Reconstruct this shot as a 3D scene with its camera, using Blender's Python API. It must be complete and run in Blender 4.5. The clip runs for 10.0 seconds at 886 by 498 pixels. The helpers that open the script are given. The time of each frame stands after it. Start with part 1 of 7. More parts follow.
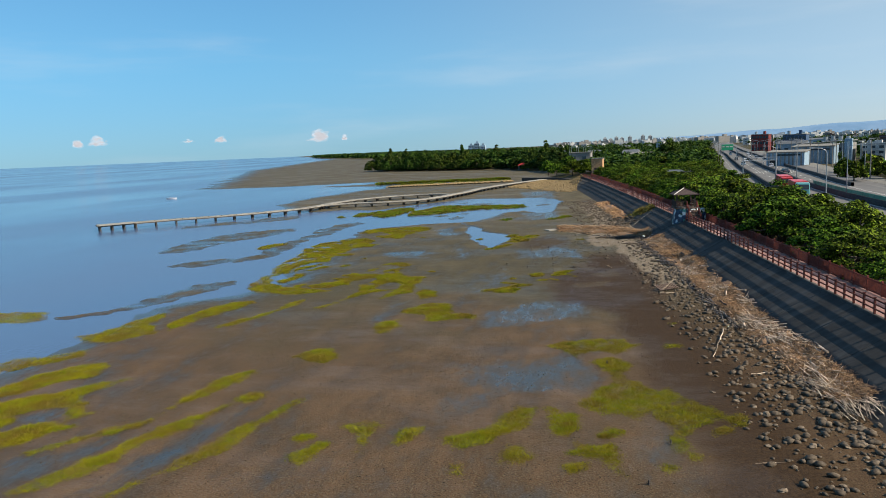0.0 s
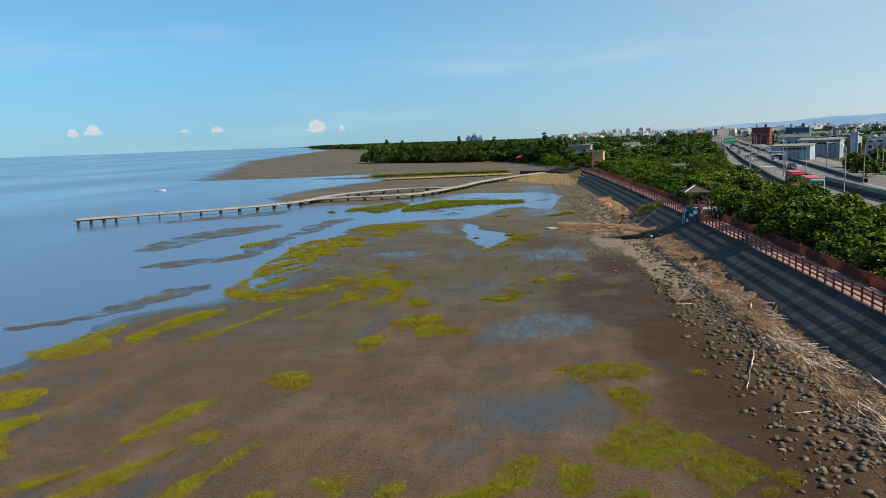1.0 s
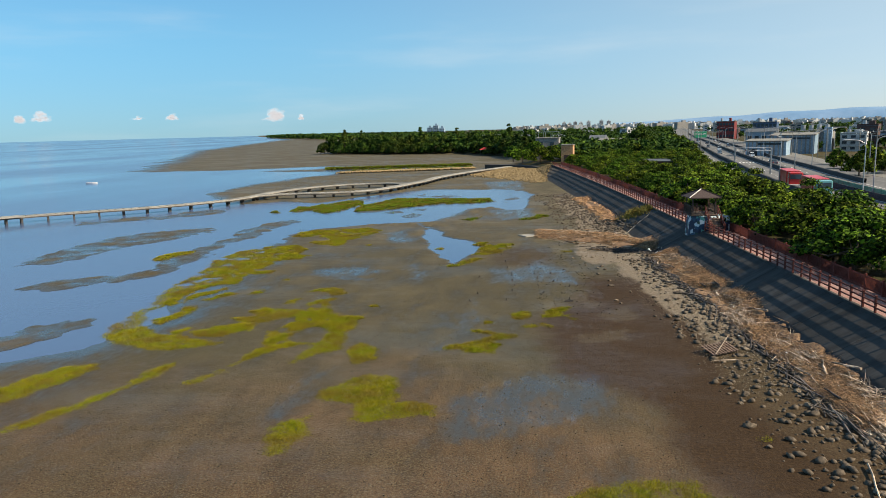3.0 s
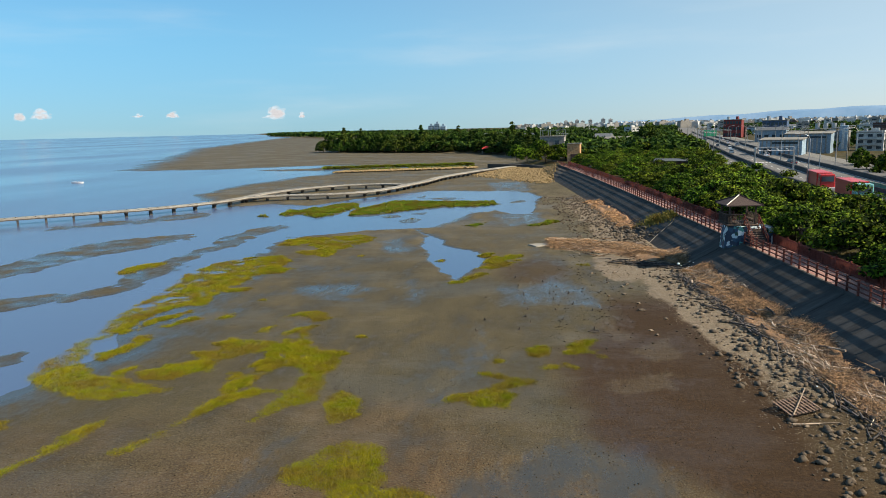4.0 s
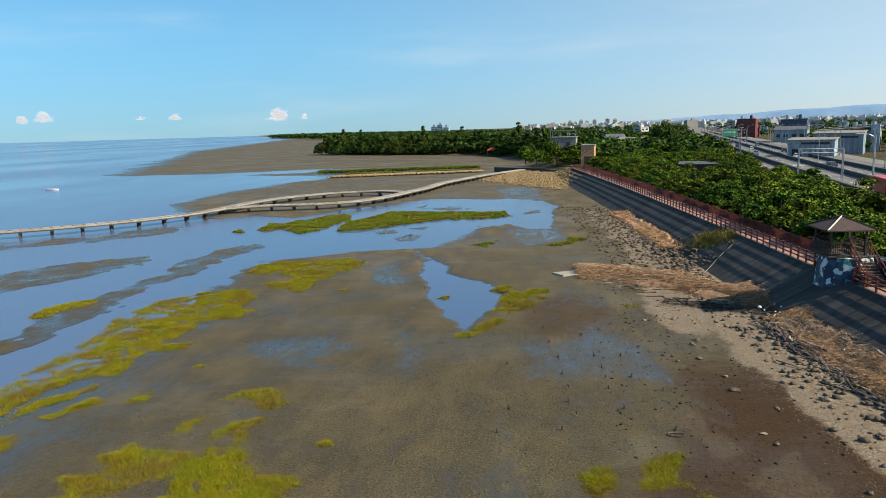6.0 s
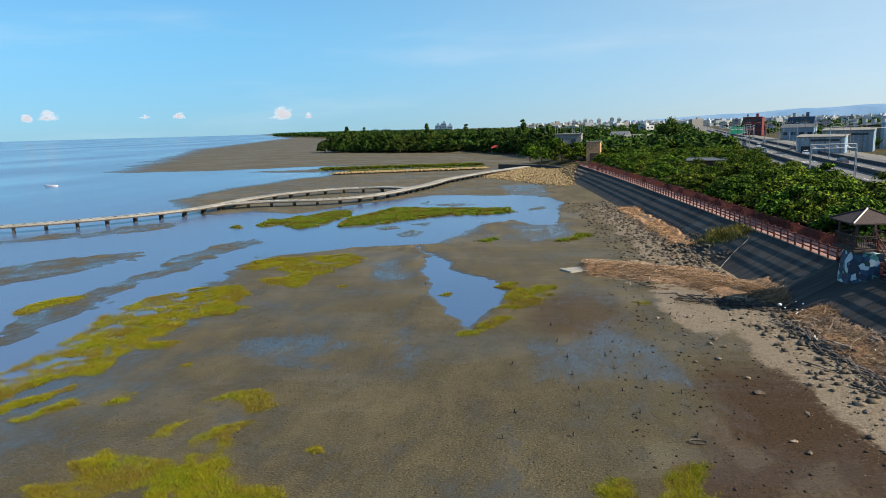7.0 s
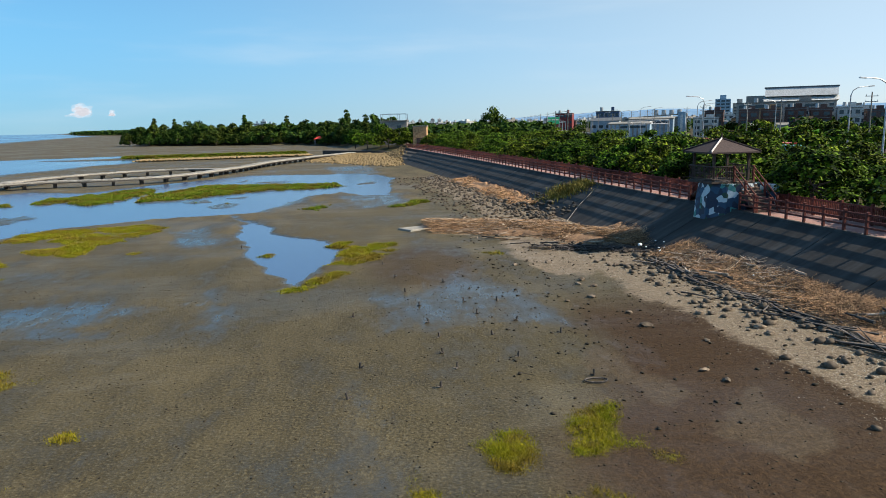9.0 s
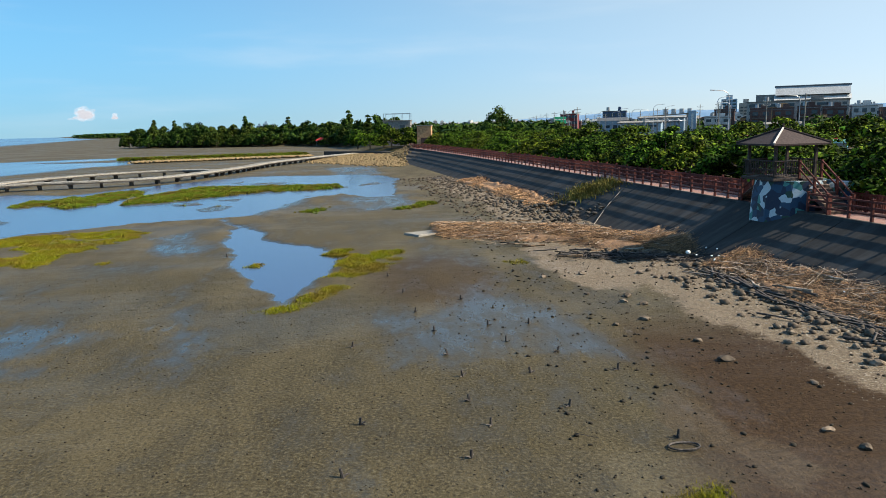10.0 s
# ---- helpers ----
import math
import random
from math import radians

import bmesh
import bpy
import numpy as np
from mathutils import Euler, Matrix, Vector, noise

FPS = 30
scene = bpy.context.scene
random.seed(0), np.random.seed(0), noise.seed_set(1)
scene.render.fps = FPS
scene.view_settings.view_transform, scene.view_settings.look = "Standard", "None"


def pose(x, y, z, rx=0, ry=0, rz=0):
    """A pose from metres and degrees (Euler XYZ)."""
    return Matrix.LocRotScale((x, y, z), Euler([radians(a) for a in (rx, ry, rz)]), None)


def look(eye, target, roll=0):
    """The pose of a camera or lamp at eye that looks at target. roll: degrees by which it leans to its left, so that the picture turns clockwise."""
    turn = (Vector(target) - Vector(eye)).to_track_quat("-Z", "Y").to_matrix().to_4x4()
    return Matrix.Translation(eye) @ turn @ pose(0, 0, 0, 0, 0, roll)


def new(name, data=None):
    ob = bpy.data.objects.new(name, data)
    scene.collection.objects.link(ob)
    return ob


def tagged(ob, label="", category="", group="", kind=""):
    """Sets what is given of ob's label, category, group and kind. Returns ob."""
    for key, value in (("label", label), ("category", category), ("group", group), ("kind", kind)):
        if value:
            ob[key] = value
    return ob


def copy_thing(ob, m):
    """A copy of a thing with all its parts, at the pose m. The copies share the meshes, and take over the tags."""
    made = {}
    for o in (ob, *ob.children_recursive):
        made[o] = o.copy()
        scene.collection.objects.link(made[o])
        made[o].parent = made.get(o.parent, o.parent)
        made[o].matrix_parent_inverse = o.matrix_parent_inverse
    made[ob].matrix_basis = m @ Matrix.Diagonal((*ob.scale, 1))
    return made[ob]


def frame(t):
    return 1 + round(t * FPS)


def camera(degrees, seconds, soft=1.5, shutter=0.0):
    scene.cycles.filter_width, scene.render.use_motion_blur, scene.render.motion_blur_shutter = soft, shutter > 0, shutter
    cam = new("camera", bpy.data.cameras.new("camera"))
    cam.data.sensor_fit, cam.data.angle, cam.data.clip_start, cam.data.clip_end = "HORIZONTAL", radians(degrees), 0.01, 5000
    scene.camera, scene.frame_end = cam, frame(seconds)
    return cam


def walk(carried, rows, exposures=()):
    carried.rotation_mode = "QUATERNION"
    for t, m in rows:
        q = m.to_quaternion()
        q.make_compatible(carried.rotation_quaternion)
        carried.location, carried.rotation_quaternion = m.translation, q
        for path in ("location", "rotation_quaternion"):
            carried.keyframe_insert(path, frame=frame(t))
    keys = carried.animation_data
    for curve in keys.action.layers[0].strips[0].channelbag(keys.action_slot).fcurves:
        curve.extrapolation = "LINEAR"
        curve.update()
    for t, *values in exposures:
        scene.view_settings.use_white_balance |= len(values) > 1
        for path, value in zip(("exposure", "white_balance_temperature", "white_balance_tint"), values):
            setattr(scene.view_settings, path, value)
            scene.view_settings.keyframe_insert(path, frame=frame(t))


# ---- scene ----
cam = camera(64.0, 10.0, soft=0.8)
PATH = [
    (0, (0.493, -0.573, 15.626), (0.064, 1.36, 15.345), -2.4),
    (0.5, (0.04, 2.787, 15.703), (-0.394, 4.717, 15.41), -2.3),
    (1, (-0.604, 6.596, 15.831), (-1.025, 8.527, 15.526), -2.1),
    (1.5, (-1.482, 10.826, 15.965), (-1.787, 12.776, 15.646), -2.1),
    (2, (-2.353, 15.161, 16.002), (-2.661, 17.111, 15.679), -1.8),
    (2.5, (-3.108, 19.657, 16.023), (-3.419, 21.605, 15.694), -1.6),
    (4, (-5.544, 35.129, 15.871), (-5.86, 37.075, 15.532), -1.4),
    (4.5, (-6.358, 40.069, 15.869), (-6.673, 42.015, 15.529), -1.5),
    (5, (-7.209, 44.915, 15.929), (-7.525, 46.86, 15.587), -1.4),
    (5.5, (-7.944, 49.858, 15.879), (-8.263, 51.802, 15.538), -1.5),
    (6.8, (-8.871, 56.246, 15.235), (-9.205, 58.19, 14.907), -1.8),
    (7, (-8.859, 56.38, 14.884), (-9.195, 58.322, 14.546), -1.6),
    (7.5, (-8.954, 56.826, 13.468), (-9.288, 58.769, 13.13), -1.5),
    (8, (-9.28, 58.397, 12.052), (-9.472, 60.359, 11.711), -1.3),
    (8.5, (-9.662, 61.162, 10.603), (-9.731, 63.131, 10.263), -1.3),
    (9, (-10.041, 64.582, 9.482), (-9.893, 66.547, 9.136), -1.2),
    (9.5, (-10.133, 68.699, 9.32), (-9.986, 70.664, 8.981), -1.2),
    (10, (-10.24, 71.597, 8.699), (-10.1, 73.563, 8.359), -1.4),
]
walk(cam, [(t, look(eye, target, roll)) for t, eye, target, roll in PATH], [(0, 0.66, 6600, 10), (2.5, 0.78, 7000, 10), (4.5, 0.82, 7000, 10), (5.5, 0.83, 6950, 10), (7.0, 0.84, 6550, 10), (7.5, 0.83, 6450, 10), (9, 0.85, 6520, 10), (10, 0.9, 6570, 10)])

# ---------------------------------------------------------------- light
SUN_TO = Vector((8.9, -1.7, 7.3)).normalized()
world = bpy.data.worlds.new("sky")
scene.world = world
world.use_nodes = True
wn = world.node_tree.nodes
wl = world.node_tree.links
sky = wn.new("ShaderNodeTexSky")
sky.sky_type = "NISHITA"
sky.sun_disc = False
sky.sun_elevation = math.asin(SUN_TO.z)
sky.sun_rotation = math.atan2(SUN_TO.x, SUN_TO.y)
sky.air_density = 1.0
sky.dust_density = 0.1
sky.ozone_density = 4.0
sky.altitude = 0
tint = wn.new("ShaderNodeMix")
tint.data_type, tint.blend_type = "RGBA", "MULTIPLY"
tint.inputs[0].default_value = 1.0
tint.inputs[7].default_value = (0.645, 0.965, 1.22, 1)
soft = wn.new("ShaderNodeGamma")
soft.inputs[1].default_value = 0.55
wl.new(sky.outputs[0], soft.inputs[0])
wl.new(soft.outputs[0], tint.inputs[6])
# the sky pales towards the sun and is deeper blue away from it, with thin high cirrus
way = wn.new("ShaderNodeTexCoord")
axes = wn.new("ShaderNodeSeparateXYZ")
wl.new(way.outputs["Generated"], axes.inputs[0])


def sky_range(value, a, b, lo=0.0, hi=1.0):
    m = wn.new("ShaderNodeMapRange")
    m.interpolation_type = "SMOOTHSTEP"
    for i, v in enumerate((a, b, lo, hi)):
        m.inputs[i + 1].default_value = v
    wl.new(value, m.inputs[0])
    return m.outputs[0]


def sky_mix(fac, a, b):
    m = wn.new("ShaderNodeMix")
    m.data_type = "RGBA"
    for i, v in ((0, fac), (6, a), (7, b)):
        if isinstance(v, tuple):
            m.inputs[i].default_value = (*v, 1)
        else:
            wl.new(v, m.inputs[i])
    return m.outputs[2]


pale = sky_mix(sky_range(axes.outputs["Z"], 0.0, 0.2), (0.97, 1.12, 1.36), (1.27, 1.27, 1.23))
deep = sky_mix(sky_range(axes.outputs["Z"], 0.0, 0.14), (0.41, 0.79, 1.18), (0.45, 0.935, 1.27))
wl.new(sky_mix(sky_range(axes.outputs["X"], -0.5, 0.75), deep, pale), tint.inputs[7])
squash = wn.new("ShaderNodeMapping")
squash.inputs["Scale"].default_value = (1.0, 1.0, 7.0)
squash.inputs["Rotation"].default_value = (0.0, 0.12, 0.0)
wl.new(way.outputs["Generated"], squash.inputs["Vector"])
streaks = wn.new("ShaderNodeTexNoise")
streaks.inputs["Scale"].default_value = 2.4
streaks.inputs["Detail"].default_value = 5.0
wl.new(squash.outputs[0], streaks.inputs["Vector"])
wl.new(sky_mix(sky_range(streaks.outputs["Fac"], 0.5, 0.78, 0.0, 0.3), tint.outputs[2], (2.9, 3.3, 3.6)), wn["Background"].inputs[0])
wn["Background"].inputs[1].default_value = 0.145

sun = new("sun", bpy.data.lights.new("sun", "SUN"))
sun.data.energy = 5.0
sun.data.angle = radians(0.53)
sun.data.color = (1.0, 0.89, 0.73)
sun.matrix_world = look(SUN_TO * 200, (0, 0, 0))


# ---------------------------------------------------------------- materials
class Nodes:
    """Short hand for building one node material."""

    def __init__(self, name):
        self.mat = bpy.data.materials.new(name)
        self.mat.use_nodes = True
        self.nt = self.mat.node_tree
        self.bsdf = self.nt.nodes["Principled BSDF"]
        self.out = self.nt.nodes["Material Output"]

    def node(self, kind, **values):
        n = self.nt.nodes.new(kind)
        for k, v in values.items():
            setattr(n, k, v)
        return n

    def link(self, a, b):
        self.nt.links.new(a, b)

    def coord(self, local=False):
        if local:
            return self.node("ShaderNodeTexCoord").outputs["Object"]
        return self.node("ShaderNodeNewGeometry").outputs["Position"]

    def scaled(self, vec, s):
        m = self.node("ShaderNodeMapping")
        m.inputs["Scale"].default_value = s
        self.link(vec, m.inputs["Vector"])
        return m.outputs[0]

    def noise(self, vec, scale, detail=4.0, rough=0.55):
        n = self.node("ShaderNodeTexNoise")
        n.inputs["Scale"].default_value = scale
        n.inputs["Detail"].default_value = detail
        n.inputs["Roughness"].default_value = rough
        self.link(vec, n.inputs["Vector"])
        return n.outputs["Fac"]

    def ramp(self, fac, stops):
        r = self.node("ShaderNodeValToRGB")
        e = r.color_ramp.elements
        while len(e) < len(stops):
            e.new(0.5)
        for el, (p, c) in zip(e, stops):
            el.position = p
            el.color = (*c, 1) if len(c) == 3 else c
        self.link(fac, r.inputs[0])
        return r.outputs[0]

    def band(self, fac, a, b, lo=0.0, hi=1.0):
        m = self.node("ShaderNodeMapRange")
        m.interpolation_type = "SMOOTHSTEP"
        for i, v in enumerate((a, b, lo, hi)):
            m.inputs[i + 1].default_value = v
        self.link(fac, m.inputs[0])
        return m.outputs[0]

    def math(self, op, a, b=0.0):
        m = self.node("ShaderNodeMath", operation=op)
        for i, v in enumerate((a, b)):
            if isinstance(v, (int, float)):
                m.inputs[i].default_value = v
            else:
                self.link(v, m.inputs[i])
        return m.outputs[0]

    def mix(self, fac, a, b, mode="MIX"):
        m = self.node("ShaderNodeMix", data_type="RGBA", blend_type=mode)
        for i, v in ((0, fac), (6, a), (7, b)):
            if isinstance(v, (int, float)):
                m.inputs[i].default_value = v
            elif isinstance(v, tuple):
                m.inputs[i].default_value = (*v, 1)
            else:
                self.link(v, m.inputs[i])
        return m.outputs[2]

    def bump(self, height, strength=0.4, distance=0.05):
        b = self.node("ShaderNodeBump")
        b.inputs["Strength"].default_value = strength
        b.inputs["Distance"].default_value = distance
        self.link(height, b.inputs["Height"])
        self.link(b.outputs[0], self.bsdf.inputs["Normal"])
        return b

    def set(self, color=None, rough=None, metal=None, spec=None):
        for key, v in (("Base Color", color), ("Roughness", rough), ("Metallic", metal), ("Specular IOR Level", spec)):
            if v is None:
                continue
            if isinstance(v, tuple):
                self.bsdf.inputs[key].default_value = (*v, 1)
            elif isinstance(v, (int, float)):
                self.bsdf.inputs[key].default_value = v
            else:
                self.link(v, self.bsdf.inputs[key])
        return self.mat


def worn(name, color, rough=0.75, grain=9.0, stain=0.35, amount=0.25, bump=0.15, spread=0.12, metal=0.0):
    """A plain painted or mineral surface with grain, stains and a shift from piece to piece."""
    n = Nodes(name)
    p = n.coord()
    dark = tuple(c * (1 - amount) * 0.8 for c in color)
    lite = tuple(min(1.0, c * (1 + amount)) for c in color)
    g = n.noise(p, grain, 5)
    s = n.noise(p, stain, 4, 0.65)
    c = n.mix(n.band(g, 0.3, 0.7), dark, lite)
    c = n.mix(n.band(s, 0.45, 0.75, 0, 0.55), c, tuple(x * 0.55 for x in color))
    rnd = n.node("ShaderNodeObjectInfo").outputs["Random"]
    hsv = n.node("ShaderNodeHueSaturation")
    n.link(n.band(rnd, 0, 1, 1 - spread, 1 + spread), hsv.inputs["Value"])
    n.link(c, hsv.inputs["Color"])
    n.bump(g, bump, 0.02)
    return n.set(hsv.outputs[0], rough, metal, 0.2)


def mud_material():
    n = Nodes("tidal_mud")
    p = n.coord()
    sep = n.node("ShaderNodeSeparateXYZ")
    n.link(p, sep.inputs[0])
    at = n.node("ShaderNodeAttribute", attribute_name="zone")
    moss = n.node("ShaderNodeAttribute", attribute_name="moss").outputs["Fac"]
    zone = n.node("ShaderNodeSeparateColor")
    n.link(at.outputs["Color"], zone.inputs[0])
    fine = n.noise(p, 6.0, 6, 0.7)
    mid = n.noise(n.scaled(p, (1, 0.45, 1)), 0.35, 6, 0.65)
    big = n.noise(p, 0.05, 4, 0.6)
    speck = n.noise(p, 22.0, 2, 0.5)
    # wetness follows the height over the water table
    z = n.math("ADD", sep.outputs["Z"], n.math("MULTIPLY", n.math("ADD", n.math("SUBTRACT", mid, 0.5), n.math("MULTIPLY", n.math("SUBTRACT", n.noise(n.scaled(p, (1, 0.5, 1)), 1.6, 5, 0.7), 0.5), 0.7)), 0.2))
    wet = n.band(z, 0.13, 0.0)
    streak = n.noise(n.scaled(p, (1.4, 0.35, 1)), 0.9, 6, 0.72)
    film = n.band(n.math("ADD", at.outputs["Alpha"], n.math("MULTIPLY", n.math("SUBTRACT", n.math("ADD", n.math("MULTIPLY", streak, 0.6), n.math("MULTIPLY", n.noise(n.scaled(p, (0.6, 1.0, 1)), 0.3, 7, 0.72), 0.4)), 0.5), 2.6)), 0.34, 0.9)
    broad = n.noise(n.scaled(p, (0.45, 1.0, 1)), 0.09, 7, 0.72)
    sheen = n.math("MULTIPLY", n.band(broad, 0.44, 0.62), n.band(z, 0.3, 0.16))
    film = n.math("MAXIMUM", film, n.math("MULTIPLY", sheen, 0.3))
    dry = n.mix(n.band(mid, 0.3, 0.7), (0.039, 0.0318, 0.0165), (0.083, 0.0675, 0.036))
    dry = n.mix(n.band(big, 0.4, 0.65, 0, 0.6), dry, (0.0491, 0.0414, 0.0214))
    dry = n.mix(n.band(streak, 0.52, 0.68, 0, 0.35), dry, (0.0284, 0.0222, 0.0115))
    dry = n.mix(n.band(fine, 0.55, 0.75, 0, 0.55), dry, (0.0309, 0.0237, 0.0137))
    dry = n.mix(n.band(speck, 0.66, 0.74, 0, 0.55), dry, (0.134, 0.113, 0.0726))
    ruddy = n.band(n.math("ADD", sep.outputs["Y"], n.math("MULTIPLY", n.math("SUBTRACT", big, 0.5), 60.0)), 82, 48)
    dry = n.mix(ruddy, dry, n.mix(1.0, dry, (1.3, 0.97, 0.98), "MULTIPLY"))
    # brightening with distance put into the mud colour, slightly bluer beyond y 95
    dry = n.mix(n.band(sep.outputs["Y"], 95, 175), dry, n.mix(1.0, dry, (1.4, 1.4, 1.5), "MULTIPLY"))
    grain = n.noise(p, 9.0, 3, 0.6)
    dry = n.mix(n.band(grain, 0.54, 0.63, 0, 0.62), dry, (0.118, 0.102, 0.062))
    dry = n.mix(n.band(grain, 0.46, 0.37, 0, 0.65), dry, (0.022, 0.018, 0.0105))
    c = n.mix(wet, dry, (0.0351, 0.0296, 0.0173))
    # chocolate brown silt under the shore
    silt = n.mix(n.band(fine, 0.35, 0.7), (0.026, 0.0148, 0.0068), (0.052, 0.0305, 0.0138))
    c = n.mix(zone.outputs[0], c, silt)
    lens = n.math("ADD", n.node("ShaderNodeAttribute", attribute_name="lens").outputs["Fac"], n.math("MULTIPLY", n.math("SUBTRACT", n.noise(p, 0.9, 6, 0.7), 0.5), 1.1))
    c = n.mix(n.band(lens, 0.45, 0.75, 0, 0.6), c, n.mix(n.band(fine, 0.35, 0.7), (0.05, 0.037, 0.022), (0.088, 0.066, 0.04)))
    sand = n.mix(n.band(fine, 0.3, 0.7), (0.095, 0.071, 0.046), (0.205, 0.16, 0.108))
    sand = n.mix(n.band(speck, 0.52, 0.66, 0, 0.8), sand, (0.05, 0.042, 0.032))
    sand = n.mix(n.band(n.noise(p, 16.0, 2, 0.5), 0.57, 0.67, 0, 0.85), sand, (0.36, 0.325, 0.265))
    c = n.mix(n.band(n.math("ADD", zone.outputs[1], n.math("MULTIPLY", n.math("SUBTRACT", n.noise(p, 1.3, 6, 0.75), 0.5), 1.4)), 0.3, 0.7), c, sand)
    soil = n.mix(n.band(mid, 0.35, 0.65), (0.0303, 0.0308, 0.00896), (0.0657, 0.0483, 0.0214))
    c = n.mix(zone.outputs[2], c, soil)
    rough = n.mix(wet, (0.75, 0.75, 0.75), (0.27, 0.27, 0.27))
    rough = n.mix(film, rough, (0.09, 0.09, 0.09))
    green = n.mix(n.band(fine, 0.3, 0.7), (0.045, 0.042, 0.008), (0.13, 0.125, 0.01))
    c = n.mix(n.math("MULTIPLY", n.band(n.math("ADD", moss, n.math("MULTIPLY", n.math("SUBTRACT", fine, 0.5), 1.5)), 0.54, 0.72), 0.7), c, green)
    b = n.bump(n.math("ADD", n.math("ADD", fine, grain), n.math("MULTIPLY", mid, 1.5)), 0.7, 0.06)
    n.link(n.math("SUBTRACT", 0.7, n.math("MULTIPLY", n.math("MAXIMUM", wet, film), 0.63)), b.inputs["Strength"])
    return n.set(c, rough, spec=n.math("ADD", 0.12, n.math("MULTIPLY", n.math("MAXIMUM", wet, film), 0.55)))


def water_material():
    n = Nodes("sea_water")
    p = n.coord()
    far = n.noise(n.scaled(p, (1, 0.35, 1)), 0.012, 4)
    rip = n.noise(n.scaled(p, (1.0, 0.5, 1)), 2.2, 4, 0.6)
    c = n.mix(n.band(far, 0.35, 0.7), (0.043, 0.076, 0.15), (0.066, 0.098, 0.175))
    n.bump(rip, 0.09, 0.05)
    n.bsdf.inputs["IOR"].default_value = 1.33
    return n.set(c, n.band(far, 0.3, 0.7, 0.12, 0.26))


def grass_material(name, tones):
    n = Nodes(name)
    p = n.coord()
    isl = n.node("ShaderNodeNewGeometry").outputs["Random Per Island"]
    patch = n.noise(p, 0.55, 4, 0.65)
    dead = n.noise(p, 0.3, 5, 0.65)
    c = n.mix(n.band(patch, 0.38, 0.62), tones[0], tones[1])
    c = n.mix(n.band(n.noise(p, 2.6, 4, 0.7), 0.5, 0.7, 0, 0.6), c, tuple(0.45 * v for v in tones[1]))
    c = n.mix(n.math("MULTIPLY", isl, 0.45), c, tones[2])
    c = n.mix(n.band(dead, 0.45, 0.62, 0, 0.75), c, (0.13, 0.088, 0.018))
    c = n.mix(n.band(n.noise(p, 1.3, 4, 0.7), 0.52, 0.64, 0, 0.6), c, (0.15, 0.105, 0.022))
    return n.set(c, 0.75, spec=0.05)


def leaf_material(name, dark, lite):
    n = Nodes(name)
    isl = n.node("ShaderNodeNewGeometry").outputs["Random Per Island"]
    rnd = n.node("ShaderNodeObjectInfo").outputs["Random"]
    c = n.mix(n.math("POWER", isl, 2.1), dark, lite)
    hsv = n.node("ShaderNodeHueSaturation")
    n.link(n.band(rnd, 0, 1, 0.75, 1.25), hsv.inputs["Value"])
    n.link(n.band(n.math("FRACT", n.math("MULTIPLY", rnd, 7.3)), 0, 1, 0.48, 0.52), hsv.inputs["Hue"])
    n.link(c, hsv.inputs["Color"])
    tr = n.node("ShaderNodeBsdfTranslucent")
    n.link(hsv.outputs[0], tr.inputs[0])
    n.set(hsv.outputs[0], 0.7, spec=0.05)
    ms = n.node("ShaderNodeMixShader")
    ms.inputs[0].default_value = 0.04
    n.link(n.bsdf.outputs[0], ms.inputs[1])
    n.link(tr.outputs[0], ms.inputs[2])
    n.link(ms.outputs[0], n.out.inputs[0])
    return n.mat


def wood_material(name, a, b, stretch=(1, 1, 0.12)):
    n = Nodes(name)
    p = n.coord(local=True)
    g = n.noise(n.scaled(p, stretch), 14, 5, 0.6)
    rnd = n.node("ShaderNodeObjectInfo").outputs["Random"]
    isl = n.node("ShaderNodeNewGeometry").outputs["Random Per Island"]
    c = n.mix(n.band(g, 0.3, 0.7), a, b)
    hsv = n.node("ShaderNodeHueSaturation")
    n.link(n.math("MULTIPLY", n.band(rnd, 0, 1, 0.75, 1.2), n.band(isl, 0, 1, 0.3, 1.3)), hsv.inputs["Value"])
    n.link(c, hsv.inputs["Color"])
    n.bump(g, 0.3, 0.01)
    return n.set(hsv.outputs[0], 0.8)


def camo_material():
    n = Nodes("camouflage_paint")
    p = n.coord()
    v = n.node("ShaderNodeTexVoronoi")
    v.inputs["Scale"].default_value = 3.3
    warp = n.node("ShaderNodeMix", data_type="VECTOR")
    nz = n.node("ShaderNodeTexNoise")
    nz.inputs["Scale"].default_value = 1.3
    n.link(p, nz.inputs["Vector"])
    warp.inputs[0].default_value = 0.25
    n.link(p, warp.inputs[4])
    n.link(nz.outputs["Color"], warp.inputs[5])
    n.link(warp.outputs[1], v.inputs["Vector"])
    s = n.node("ShaderNodeSeparateColor")
    n.link(v.outputs["Color"], s.inputs[0])
    r = n.ramp(s.outputs[0], [(0.0, (0.006, 0.018, 0.048)), (0.32, (0.46, 0.54, 0.57)), (0.56, (0.01, 0.05, 0.105)), (0.74, (0.01, 0.045, 0.028)), (0.86, (0.05, 0.22, 0.2))])
    r.node.color_ramp.interpolation = "CONSTANT"
    g = n.noise(p, 14, 4)
    c = n.mix(n.band(g, 0.5, 0.8, 0, 0.35), r, (0.08, 0.08, 0.07))
    n.bump(g, 0.1, 0.01)
    return n.set(c, 0.6)


